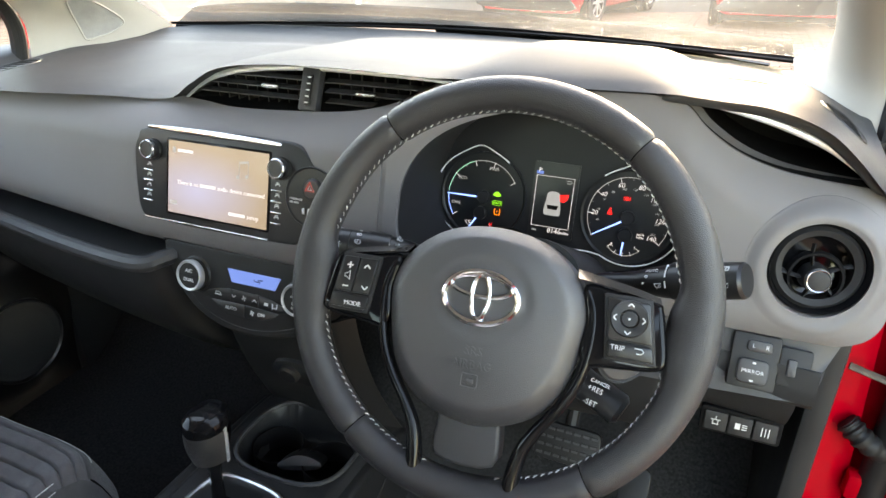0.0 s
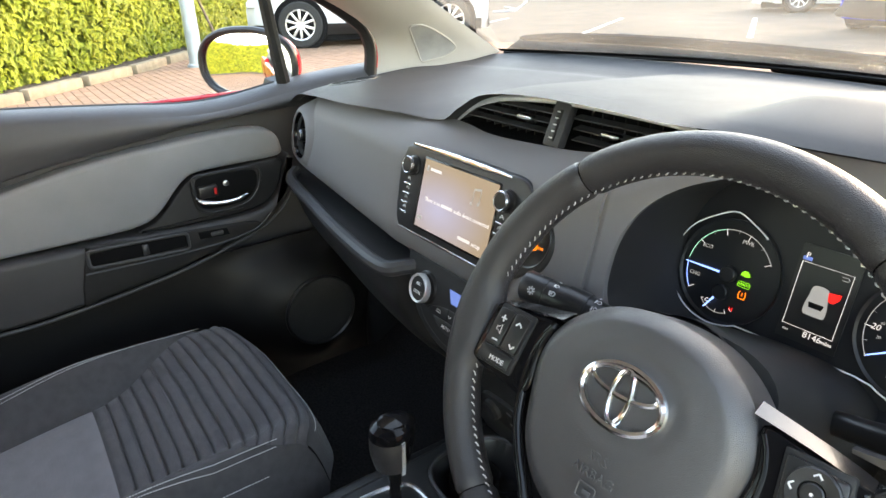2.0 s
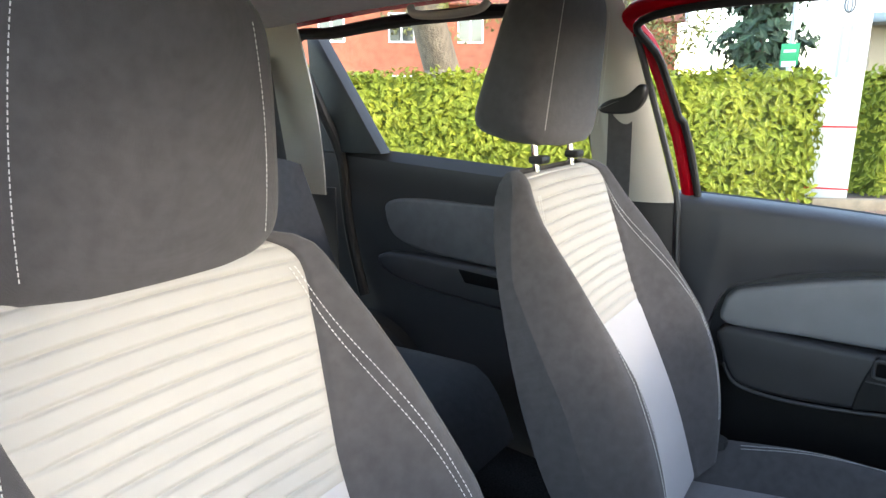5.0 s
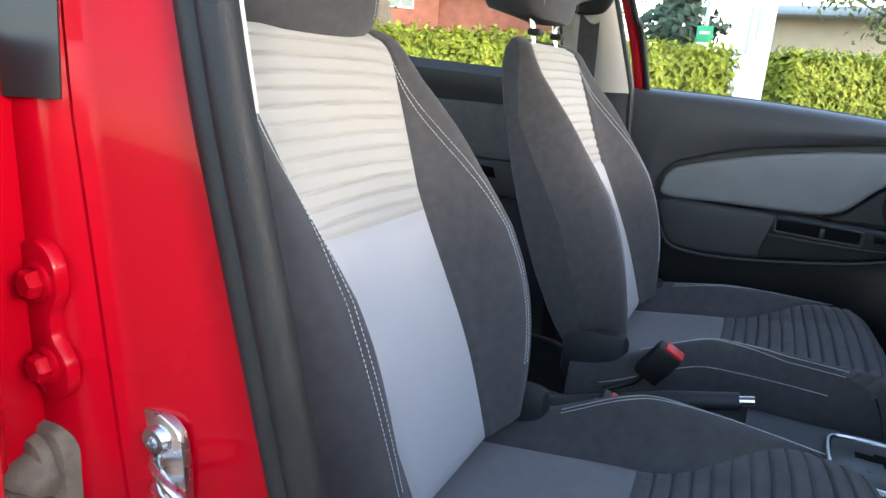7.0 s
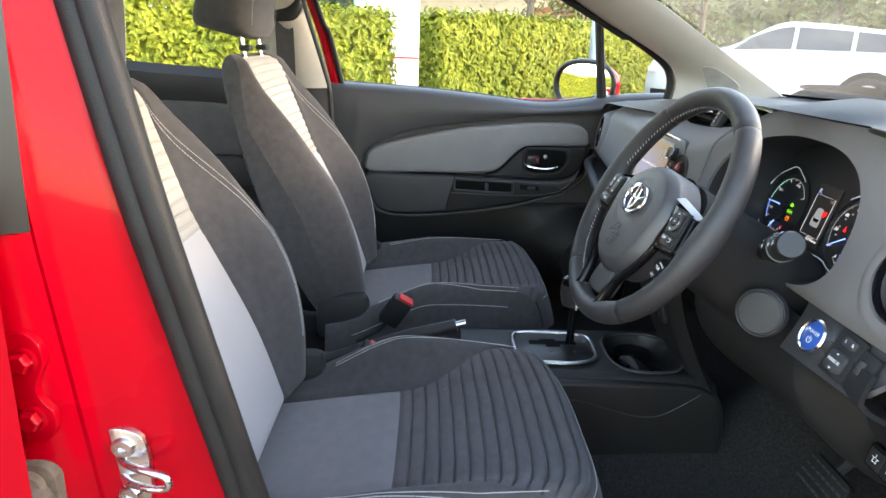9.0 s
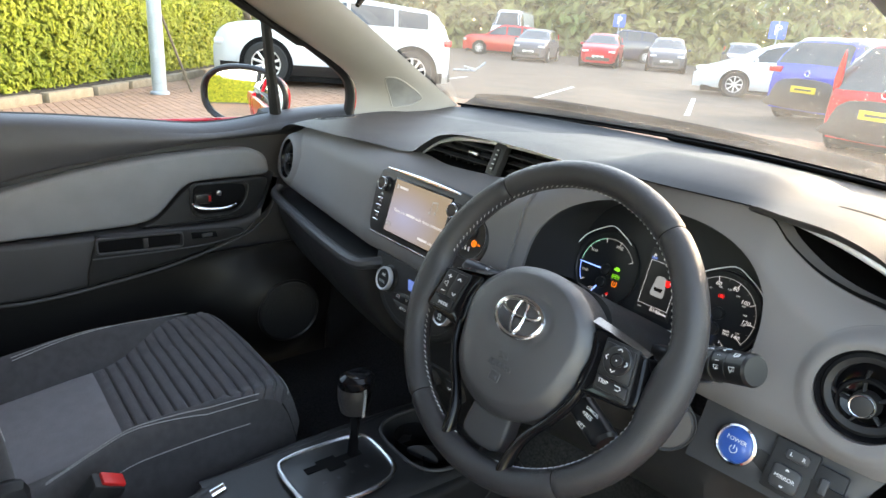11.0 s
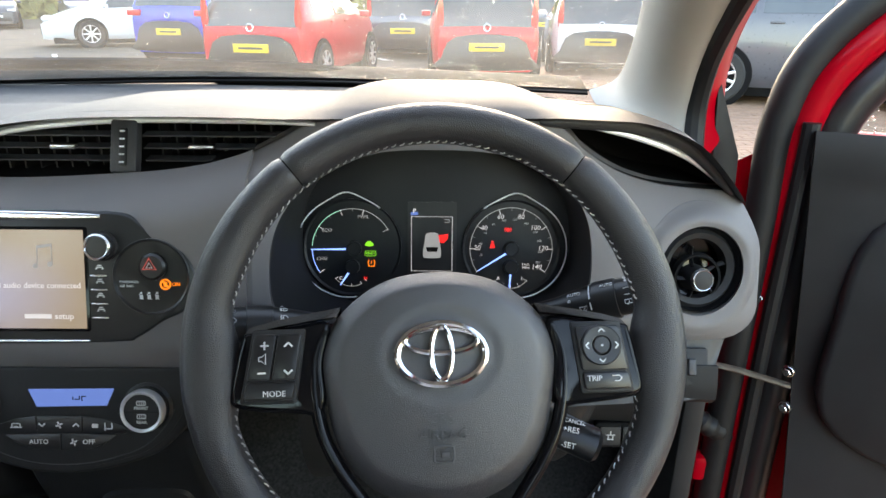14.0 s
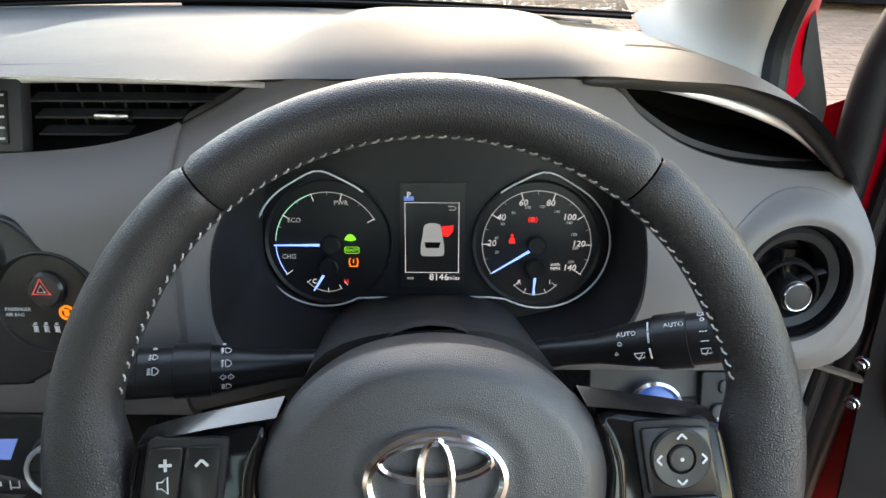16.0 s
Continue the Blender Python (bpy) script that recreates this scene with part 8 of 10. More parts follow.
# rear door hinge
m = Matrix.Translation((0.8125, -0.619, 0.884)) @ Matrix(((0, 0, 1, 0), (1, 0, 0, 0), (0, 1, 0, 0), (0, 0, 0, 1)))
bm = B()
prism(bm, smooth_loop([(-0.028, 0.028), (-0.012, 0.046), (0.004, 0.050), (0.016, 0.040), (0.018, 0.022), (0.010, 0.006), (0.010, -0.008), (0.020, -0.022), (0.018, -0.040), (0.004, -0.050), (-0.010, -0.044), (-0.028, -0.026)], 4), -0.002, 0.006, m, 0.002)
hg = part("hinge_leaf", bm, M["red"], dp, "red painted hinge leaf")
for yy in (0.026, -0.026):
    bm = B()
    lathe(bm, [(0.0115, 0.005), (0.0115, 0.008), (0.009, 0.009)], 24, m @ Matrix.Translation((0.003, yy, 0)))
    lathe(bm, [(0.009, 0.0085), (0.0088, 0.014), (0.0068, 0.0155), (0, 0.0155)], 6, m @ Matrix.Translation((0.003, yy, 0)))
    part("hinge_bolt", bm, M["red"], hg)
# cable grommet and door switch
m = Matrix.Translation((0.8125, -0.628, 0.775)) @ Matrix(((0, 0, 1, 0), (1, 0, 0, 0), (0, 1, 0, 0), (0, 0, 0, 1)))
bm = B()
prism(bm, rrect(0.046, 0.082, 0.017), -0.002, 0.010, m, 0.005)
prism(bm, rrect(0.034, 0.058, 0.014, -0.002, 0.006), 0.009, 0.018, m, 0.005)
gr = part("cable_grommet", bm, M["dirtyrubber"], dp, "dusty rubber cable grommet")
bm = B()
path = [Vector(p) for p in smooth_loop([(0.002, 0.010, 0.004), (0.002, 0.008, 0.018), (0.002, -0.004, 0.024), (0.002, -0.026, 0.024), (0.004, -0.060, 0.021), (0.006, -0.11, 0.018)], 14, False)]
tube(bm, [m @ p for p in path], [0.0175 if i < 20 else 0.0145 + 0.0032 * (1 if (i // 2) % 2 else 0) for i in range(len(path))], 14)
part("cable_boot", bm, M["dirtyrubber"], gr, "dusty grey ribbed cable boot")
m = Matrix.Translation((px(-0.519, 0.715), -0.519, 0.715)) @ Matrix(((0, 0, 1, 0), (1, 0, 0, 0), (0, 1, 0, 0), (0, 0, 0, 1)))
bm = B()
prism(bm, rrect(0.030, 0.056, 0.013), -0.002, 0.006, m, 0.003)
dsw = part("door_switch", bm, M["rubber"], dp, "black rubber door switch")
bm = B()
lathe(bm, [(0.0115, 0.005), (0.010, 0.014), (0.0075, 0.016), (0, 0.0165)], 20, m @ Matrix.Translation((-0.001, 0.010, 0)))
part("switch_plunger", bm, M["satinblack"], dsw)
bm = B()
lathe(bm, [(0.008, 0.0055), (0.0075, 0.008), (0.005, 0.008), (0.004, 0.006), (0, 0.006)], 20, m @ Matrix.Translation((0, -0.015, 0)))
part("switch_screw", bm, M["rubber"], dsw)
# closed rear door on that side
r2 = thing("rear_driver_door", (0.84, -1.1, 0.3), "closed red rear door on the driver's side", "car door")
bm = B()
EP = [(0.0, 0.808, -0.634), (0.25, 0.838, -0.632), (0.40, 0.852, -0.636), (0.55, 0.858, -0.650), (1.0, 0.862, -1.50)]


def f(u, v):
    x, y = curve_at(EP, u)
    z = 0.30 + 0.745 * v
    return Vector((x - 0.05 * (v - 0.5) ** 2, y, z))


grid(bm, f, 40, 16, thick=-0.003)
part("door_skin", bm, M["red"], r2, "red rear door skin")
for u0, rr in ((0.30, 0.0032), (0.44, 0.0045)):
    ex, ey = curve_at(EP, u0)
    bm = B()
    tube(bm, [Vector((ex + 0.001 - 0.05 * (v - 0.5) ** 2, ey + 0.002, 0.30 + 0.745 * v)) for v in [i / 20 for i in range(21)]], rr, 10)
    part("door_flange", bm, M["red"], r2, "pressed flange along the door's edge")
bm = B()
grid(bm, lambda u, v: Vector((0.835 - 0.10 * v, -0.640 - 0.80 * u - 0.02 * v, 1.045 + 0.34 * v)), 6, 6, thick=-0.006)
part("door_window", bm, M["gloss"], r2, "dark rear door window")
bm = B()
tube(bm, [(0.842, -0.636, 1.046), (0.842, -1.4, 1.06)], 0.014, 8)
part("window_sill_seal", bm, M["satinblack"], r2)

# windscreen pillar outside, sill and hinge post on the driver's side
bm = B()
tube(bm, [p + Vector((0.012, 0.0, 0.004)) for p in DR] + [Vector((0.545, -0.5, 1.425)), Vector((0.545, -0.9, 1.42))], 0.015, 10)
part("door_seal", bm, M["rubber"], body, "black door opening seal")
bm = B()
ext = DR + [Vector((0.545, -0.5, 1.425)), Vector((0.545, -0.9, 1.42))]
grid(bm, lambda u, v: ext[min(len(ext) - 1, int(round(v * (len(ext) - 1))))] + Vector((0.022 + 0.046 * math.sin(u * 1.6), 0.05 * u, 0.006 + 0.040 * (1 - math.cos(u * 1.6)) + 0.008 * u)), 8, len(ext) - 1, thick=0.003)
part("pillar_skin", bm, M["red"], body, "red windscreen pillar skin")
bm = B()
grid(bm, lambda u, v: Vector((0.706 + (0.062 + 0.055 * max(0.0, 0.85 - v) - 0.20 * max(0.0, v - 0.84)) * u, 0.505 + 0.035 * u, 0.30 + 0.78 * v)), 14, 20, thick=0.004)
part("hinge_post", bm, M["red"], body, "red painted hinge post")
bm = B()
tube(bm, [(0.700, 0.492, 0.30), (0.700, 0.492, 0.80), (0.702, 0.498, 0.985)], 0.012, 10)
part("door_seal", bm, M["rubber"], body)

bm = B()
prism(bm, [(0.745, 1.09), (0.792, 0.975), (0.805, 0.78), (0.772, 0.78), (0.752, 0.98)], -0.536, -0.530, Matrix(((1, 0, 0, 0), (0, 0, -1, 0), (0, 1, 0, 0), (0, 0, 0, 1))), 0.002)
part("rubber_flap", bm, M["rubber"], body, "black rubber flap beside the hinge post")
dd = thing("driver_door", None, "open driver's door with black inner trim and red edge", "car door", m=Matrix.Translation((0.865, 0.575, 0.0)) @ Matrix.Rotation(radians(-26.5), 4, "Z"))
bm = B()
grid(bm, lambda u, v: Vector((0.045 + 0.075 * (1 - v) * (1 - u) + 1.02 * u, -0.075 + 0.02 * math.exp(-((v - 0.45) / 0.2) ** 2) - 0.012 * math.exp(-((v - 0.97) / 0.03) ** 2), 0.33 + 0.69 * v)), 20, 24, thick=-0.02)
part("door_trim", bm, M["black"], dd, "black inner door trim")
bm = B()
prism(bm, smooth_loop([(0.16, 0.56), (0.12, 0.75), (0.16, 0.92), (0.40, 0.95), (1.0, 0.92), (1.02, 0.55), (0.5, 0.50)], 5), 0.07, 0.105, Matrix(((1, 0, 0, 0), (0, 0, -1, 0), (0, 1, 0, 0), (0, 0, 0, 1))), 0.012, 3)
part("door_insert", bm, M["black"], dd)
bm = B()
box(bm, (0.54, 0.01, 0.66), (1.09, 0.055, 0.70), 0.02)
part("door_skin", bm, M["red"], dd, "red outer door skin")
bm = B()
grid(bm, lambda u, v: Vector((-0.090 + 0.130 * u, -0.018 - 0.048 * u, 0.30 + (0.63 + 0.09 * u) * v)), 6, 16, thick=0.004)
part("door_edge", bm, M["red"], dd, "red front edge of the door")
for ex, ez in ((0.014, 0.834), (0.020, 0.755), (0.078, 0.649), (0.084, 0.586)):
    eu = (ex + 0.090) / 0.130
    bm = B()
    em = pose(ex, -0.018 - 0.048 * eu - 0.004, ez, 90, 0, -20.3)
    lathe(bm, [(0.0095, -0.004), (0.0095, 0.0015), (0.0085, 0.0025)], 20, em)
    lathe(bm, [(0.0068, 0.001), (0.0066, 0.0070), (0.0054, 0.0082), (0, 0.0082)], 6, em)
    part("edge_bolt", bm, M["zinc"], dd, "zinc plated bolt in the door's edge")
bm = B()
tube(bm, [(0.040, -0.068, 0.30), (0.038, -0.070, 0.70), (0.040, -0.072, 1.03)], 0.012, 10)
part("trim_seal", bm, M["rubber"], dd)
FR = [Vector((x, y, z)) for x, y, z in smooth_loop([(0.005, -0.035, 0.30), (0.005, -0.035, 0.60), (0.005, -0.035, 0.86), (0.005, -0.035, 1.02), (0.045, -0.025, 1.13), (0.17, 0.0, 1.245), (0.36, 0.04, 1.345), (0.60, 0.075, 1.40), (0.95, 0.085, 1.41), (1.05, 0.06, 1.30), (1.08, 0.02, 1.02)], 7, False)]
for nm, mt, off, r, fl in (("frame_seal", M["rubber"], (-0.006, -0.022, 0.012), 0.024, 1), ("window_frame", M["red"], (0.024, -0.010, -0.016), 0.025, 1), ("window_channel", M["satinblack"], (0.058, 0.004, -0.048), 0.030, 1)):
    bm = B()
    tube(bm, [p + Vector(off) for p in FR], r, 12)
    part(nm, bm, mt, dd, {"frame_seal": "black rubber frame seal", "window_frame": "red window frame", "window_channel": "black window channel"}[nm])
bm = B()
pv = [bm.verts.new(p + Vector((0.04, 0.01, -0.03))) for p in FR[21:]]
cv = bm.verts.new((0.5, 0.03, 1.15))
for a_, b_ in zip(pv, pv[1:] + pv[:1]):
    bm.faces.new((a_, b_, cv))
wg = part("window_pane", bm, M["glass"], dd, "rain-spotted driver's window", angle=80)
wg.visible_shadow = False
rng = random.Random(9)
spots = []
for _ in range(900):
    u, v = rng.random() * 0.5, 0.05 + 0.8 * rng.random()
    p = Vector((0.06 + 1.0 * u + 0.22 * v * (1 - u), 0.002 + 0.08 * v, 1.0 + 0.40 * v * min(1, 0.35 + 2.2 * u)))
    spots.append((p, rng.choice((0.0008, 0.0011, 0.0016))))
o = drops_mesh("rain", spots, dd)
tagged(o, "rain drops on the window", kind="stuff")
o.visible_shadow = False
bm = B()


def f(u, v):
    th = 2 * math.pi * u
    s, c = math.sin(v * math.pi / 2), math.cos(v * math.pi / 2)
    return Vector((0.20 + 0.07 * s + 0.02 * math.cos(th) * c, 0.17 + 0.10 * math.cos(th) * c ** 0.6, 1.02 + 0.07 * math.sin(th) * c ** 0.6)).lerp(Vector((0.2, 0.17, 1.02)), 0.0)


grid(bm, f, 30, 10, close_u=True)
mc = part("mirror_cap", bm, M["red"], dd, "red door mirror cap")
bm = B()
tube(bm, [(0.20, 0.03, 0.985), (0.20, 0.10, 1.0)], 0.03, 10)
part("mirror_foot", bm, M["satinblack"], mc)
bm = B()
mv = [bm.verts.new(Vector((0.198 + 0.02 * math.cos(t), 0.17 + 0.098 * math.cos(t), 1.02 + 0.068 * math.sin(t)))) for t in [2 * math.pi * i / 32 for i in range(32)]]
bm.faces.new(mv)
part("mirror_back", bm, M["satinblack"], mc, smooth=False)
ck = thing("door_check_strap", (0.78, 0.50, 0.78), "dull door check strap and cable boot by the hinge", "check strap")
bm = B()
tube(bm, [(0.750, 0.500, 0.652), (0.83, 0.482, 0.640), (0.905, 0.466, 0.622)], 0.008, 8, flat=0.5)
part("strap", bm, M["dirtyrubber"], ck)
bm = B()
pth = [Vector(p) for p in smooth_loop([(0.775, 0.52, 0.54), (0.81, 0.51, 0.515), (0.87, 0.53, 0.48)], 14, False)]
tube(bm, pth, [0.016 + 0.003 * (1 if (i // 2) % 2 else 0) for i in range(len(pth))], 12)
part("cable_boot", bm, M["rubber"], ck)
for z in (0.795, 0.42):
    bm = B()
    box(bm, (0.83, 0.525, z), (0.06, 0.03, 0.05), 0.008)
    lathe(bm, [(0.008, 0), (0.008, 0.008), (0, 0.009)], 6, pose(0.85, 0.52, z + 0.012, 90, 0, 0))
    part("door_hinge", bm, M["red"], ck, "red painted door hinge")

# ---- ground ----
M["asphalt"] = mat("worn grey asphalt", (0.100, 0.076, 0.053), 0.9, var=0.25, scale=1.2, bump=0.5, bscale=120)
M["brick"] = mat("red block paving", (0.28, 0.165, 0.105), 0.85, var=0.15, scale=25, bump=0.3, bscale=150, island=0.12)
M["brick1"] = mat("red paving block", (0.28, 0.165, 0.105), 0.85, var=0.15, scale=25, bump=0.3, bscale=150, objrand=0.12)
M["kerb"] = mat("weathered concrete kerb", (0.25, 0.20, 0.14), 0.9, var=0.2, scale=8, bump=0.5, bscale=120)
M["soil"] = mat("dark soil", (0.05, 0.035, 0.025), 0.95, var=0.5, scale=14, bump=0.9, bscale=30)
M["leaf"] = mat("yellow-green laurel leaves", (0.155, 0.195, 0.012), 0.6, spec=0.3, var=0.35, scale=2.5, island=0.22, col2=(0.29, 0.30, 0.024))
# darker leaf green: the shade inside the hedges is put into this colour
M["leafdark"] = mat("hedge core coloured as shade", (0.13, 0.165, 0.015), 0.9, var=0.5, scale=10)
M["leaf_tree"] = mat("mixed autumn tree leaves", (0.10, 0.13, 0.035), 0.6, var=0.3, scale=0.25, island=0.3, col2=(0.25, 0.21, 0.07))
M["leaf_con"] = mat("dark conifer needles", (0.028, 0.055, 0.025), 0.7, var=0.3, scale=1, island=0.4)
M["bark"] = mat("furrowed grey-brown bark", (0.16, 0.125, 0.09), 0.9, var=0.35, scale=12, bump=1.0, bscale=22, stretch=(1, 1, 0.25))
M["wall_brick"] = mat("red house brick", (0.36, 0.12, 0.07), 0.85, var=0.2, scale=3, bump=0.4, bscale=60)
M["wall_cream"] = mat("cream render", (0.62, 0.50, 0.36), 0.85, var=0.08, scale=2)
M["tiles"] = mat("clay roof tiles", (0.22, 0.075, 0.045), 0.8, var=0.25, scale=6, bump=0.6, bscale=20)
M["white"] = mat("white painted panel", (0.78, 0.78, 0.77), 0.4, var=0.04, scale=4)
M["galv"] = mat("blue-grey galvanised steel", (0.36, 0.41, 0.45), 0.45, metal=0.4, var=0.12, scale=9)
M["tyre"] = mat("black tyre rubber", (0.02, 0.02, 0.02), 0.8, var=0.2, scale=30)
M["alloy"] = mat("silver alloy wheel", (0.62, 0.62, 0.63), 0.3, metal=0.8, var=0.05)
M["carglass"] = mat("grey reflecting car glass", (0.060, 0.066, 0.066), 0.06, metal=0.2, var=0.15, scale=2.0, coat=0.8, rvar=0.02)
M["taillight"] = mat("red tail lamp", (0.55, 0.01, 0.015), 0.15, var=0.05, coat=0.8)
M["headlight"] = mat("clear head lamp", (0.6, 0.62, 0.64), 0.1, var=0.05, coat=0.8)
M["plate_y"] = mat("yellow number plate", (0.72, 0.48, 0.02), 0.4, var=0.03)
M["plate_w"] = mat("white number plate", (0.75, 0.75, 0.72), 0.4, var=0.03)
M["p_white"] = mat("white car paint", (0.62, 0.63, 0.65), 0.2, var=0.03, coat=0.9)
M["p_red"] = mat("bright red car paint", (0.46, 0.006, 0.016), 0.3, spec=0.2, var=0.04, coat=0.3)
M["p_blue"] = mat("royal blue car paint", (0.02, 0.04, 0.36), 0.2, var=0.04, coat=0.9)
M["p_dark"] = mat("dark grey car paint", (0.070, 0.072, 0.085), 0.3, var=0.05, coat=0.4)
M["plate_mark"] = mat("grey plate print", (0.05, 0.045, 0.03), 0.6, var=0.05)
M["p_navy"] = mat("dark navy car paint", (0.03, 0.038, 0.07), 0.2, var=0.05, coat=0.9)
M["p_orange"] = mat("orange-red car paint", (0.50, 0.020, 0.014), 0.25, var=0.04, coat=0.5)
M["sign_blue"] = mat("blue sign face", (0.02, 0.10, 0.55), 0.4, var=0.02)
M["sign_green"] = mat("green sign face", (0.02, 0.36, 0.14), 0.4, var=0.02)
M["sign_red"] = mat("red sign band", (0.62, 0.015, 0.02), 0.4, var=0.02)

bm = B()
grid(bm, lambda u, v: Vector((-700 + 1400 * u, -700 + 1400 * v, -0.012)), 8, 8)
solo("ground", bm, M["asphalt"], "worn grey asphalt car park", "ground", kind="structure")


def pave_edge(x):
    return 8.3 + 0.45 * (x + 7)


def kerb_at(t):
    """Foot of the planted bed: a bent line from behind the car towards the parked off-roader."""
    P = [(-3.6, -8.0), (-7.55, -1.15), (-8.0, -0.25), (-9.6, 1.35), (-16.0, 6.6)]
    L = [math.dist(a, b) for a, b in zip(P, P[1:])]
    d = t * sum(L)
    for (a, b), l in zip(zip(P, P[1:]), L):
        if d <= l:
            return Vector((a[0] + (b[0] - a[0]) * d / l, a[1] + (b[1] - a[1]) * d / l, 0)), Vector((b[0] - a[0], b[1] - a[1], 0)).normalized()
        d -= l
    return Vector((*P[-1], 0)), Vector((P[-1][0] - P[-2][0], P[-1][1] - P[-2][1], 0)).normalized()


def left_of_kerb(x, y):
    """True on the planted side."""
    best = None
    for i in range(81):
        p, d = kerb_at(i / 80)
        q = (p.x - x) ** 2 + (p.y - y) ** 2
        if best is None or q < best[0]:
            best = (q, d.x * (y - p.y) - d.y * (x - p.x))
    return best[1] > 0


# ---- cars standing around ----
def wheel_parts(owner, m, r, w, spokes):
    bm = B()
    lathe(bm, [(r * 0.66, -w / 2), (r * 0.92, -w / 2), (r, -w * 0.36), (r, w * 0.36), (r * 0.92, w / 2), (r * 0.66, w / 2)], 32, m)
    wh = part("wheel", bm, M["tyre"], owner, "black tyre")
    bm = B()
    lathe(bm, [(r * 0.67, w * 0.46), (r * 0.63, w * 0.48), (r * 0.61, w * 0.30), (0, w * 0.28)], 28, m)
    part("rim_dish", bm, M["matt"], wh)
    bm = B()
    lathe(bm, [(r * 0.68, w * 0.44), (r * 0.66, w * 0.50), (r * 0.61, w * 0.47)], 28, m)
    lathe(bm, [(r * 0.16, w * 0.40), (r * 0.14, w * 0.50), (0, w * 0.50)], 14, m)
    for k in range(spokes):
        box(bm, (r * 0.37, 0, w * 0.44), (r * 0.56, r * 0.11, w * 0.10), 0.006, m @ Matrix.Rotation(2 * math.pi * k / spokes, 4, "Z"))
    part("rim", bm, M["alloy"], wh, "silver alloy rim")


for wx, wy in ((-0.79, 1.27), (0.75, 1.27), (-0.80, -1.55), (0.76, -1.55)):
    wheel_parts(body, Matrix.Translation((wx, wy, 0.295)) @ Matrix.Rotation(math.copysign(math.pi / 2, wx), 4, "Y"), 0.30, 0.17, 8)


def parked_car(name, at, head, paint, L, W, H, kind, label, wheel_r=0.30, front=(0.80, 0.2), category="car", detail=True):
    """A car: y along its length from tail to nose, standing at its middle."""
    ang = math.atan2(head[1], head[0]) - math.pi / 2
    ob = thing(name, None, label, category, "parked cars", m=Matrix.Translation((at[0], at[1], 0)) @ Matrix.Rotation(ang, 4, "Z"))
    # roof line and plan: share of the length from the tail, share of the height
    TOPS = {"hatch": [(0, 0.52), (0.015, 0.62), (0.05, 0.80), (0.10, 0.955), (0.20, 0.99), (0.38, 1.0), (0.55, 0.955), (0.74, 0.68), (0.80, 0.645), (0.92, 0.58), (0.985, 0.47), (1, 0.40)],
            "suv": [(0, 0.55), (0.012, 0.64), (0.035, 0.80), (0.075, 0.93), (0.16, 0.97), (0.38, 1.0), (0.52, 0.98), (0.70, 0.69), (0.76, 0.665), (0.92, 0.62), (0.985, 0.52), (1, 0.42)],
            "fast": [(0, 0.50), (0.01, 0.66), (0.04, 0.72), (0.14, 0.84), (0.32, 0.97), (0.46, 1.0), (0.58, 0.95), (0.80, 0.66), (0.86, 0.60), (0.95, 0.50), (0.99, 0.40), (1, 0.34)],
            "offroad": [(0, 0.58), (0.012, 0.66), (0.035, 0.80), (0.085, 0.915), (0.16, 0.945), (0.38, 1.0), (0.50, 0.99), (0.68, 0.74), (0.74, 0.715), (0.92, 0.66), (0.985, 0.54), (1, 0.42)],
            "van": [(0, 0.5), (0.01, 0.9), (0.03, 0.985), (0.3, 1.0), (0.72, 1.0), (0.78, 0.96), (0.88, 0.62), (0.95, 0.52), (0.99, 0.42), (1, 0.36)]}[kind]
    belt = {"hatch": 0.63, "suv": 0.64, "offroad": 0.70, "fast": 0.61, "van": 0.55}[kind]
    PLAN = [(0, 0.86), (0.03, 0.94), (0.12, 0.99), (0.5, 1.0), (0.85, 0.97), (0.95, 0.86), (1, 0.68)]
    ymid = L / 2

    def S(s, t, out=0.0):
        zt = curve_at(TOPS, t)[0] * H
        hw = curve_at(PLAN, t)[0] * W / 2
        zb = min(belt * H, zt - 0.02)
        g = max(0.0, min(1.0, (zt - zb) / (0.30 * H)))
        pts = [(0.90 * hw, 0.13 * H), (0.985 * hw, 0.22 * H), (1.0 * hw, 0.38 * H), (0.985 * hw, 0.52 * H if zb > 0.53 * H else zb * 0.95), (0.955 * hw, zb),
               ((0.955 - 0.12 * g) * hw, zb + (zt - zb) * 0.55), ((0.94 - 0.20 * g) * hw, zt - 0.05 * g * H - 0.004), ((0.80 - 0.20 * g) * hw, zt - 0.008), (0.30 * hw, zt), (0.0, zt + 0.006)]
        sg = 1
        if s > 0.5:
            s, sg = 1 - s, -1
        q = s * 2 * (len(pts) - 1)
        i = min(len(pts) - 2, int(q))
        a, b = pts[i], pts[i + 1]
        k = q - i
        x, z = a[0] + (b[0] - a[0]) * k, a[1] + (b[1] - a[1]) * k
        n = Vector((b[1] - a[1], 0, -(b[0] - a[0])))
        n = n.normalized() if n.length > 1e-9 else Vector((0, 0, 1))
        p = Vector((x, t * L - ymid, z)) + n * out
        return Vector((sg * p.x, p.y, p.z))
    bm = B()
    ts = [i / 60 for i in range(61)]
    vs = grid(bm, lambda u, v: S(u, v), 36, 60)
    for row in (0, -1):
        bm.faces.new([vs[i][row] for i in range(len(vs))])
    part("body", bm, paint, ob, angle=28)
    bm = B()
    box(bm, (0, 0, 0.11 * H), (W * 0.86, L * 0.9, 0.10 * H), 0.02)
    part("underbody", bm, M["matt"], ob)
    N9 = 9.0

    def sh(j):
        return j / N9 / 2
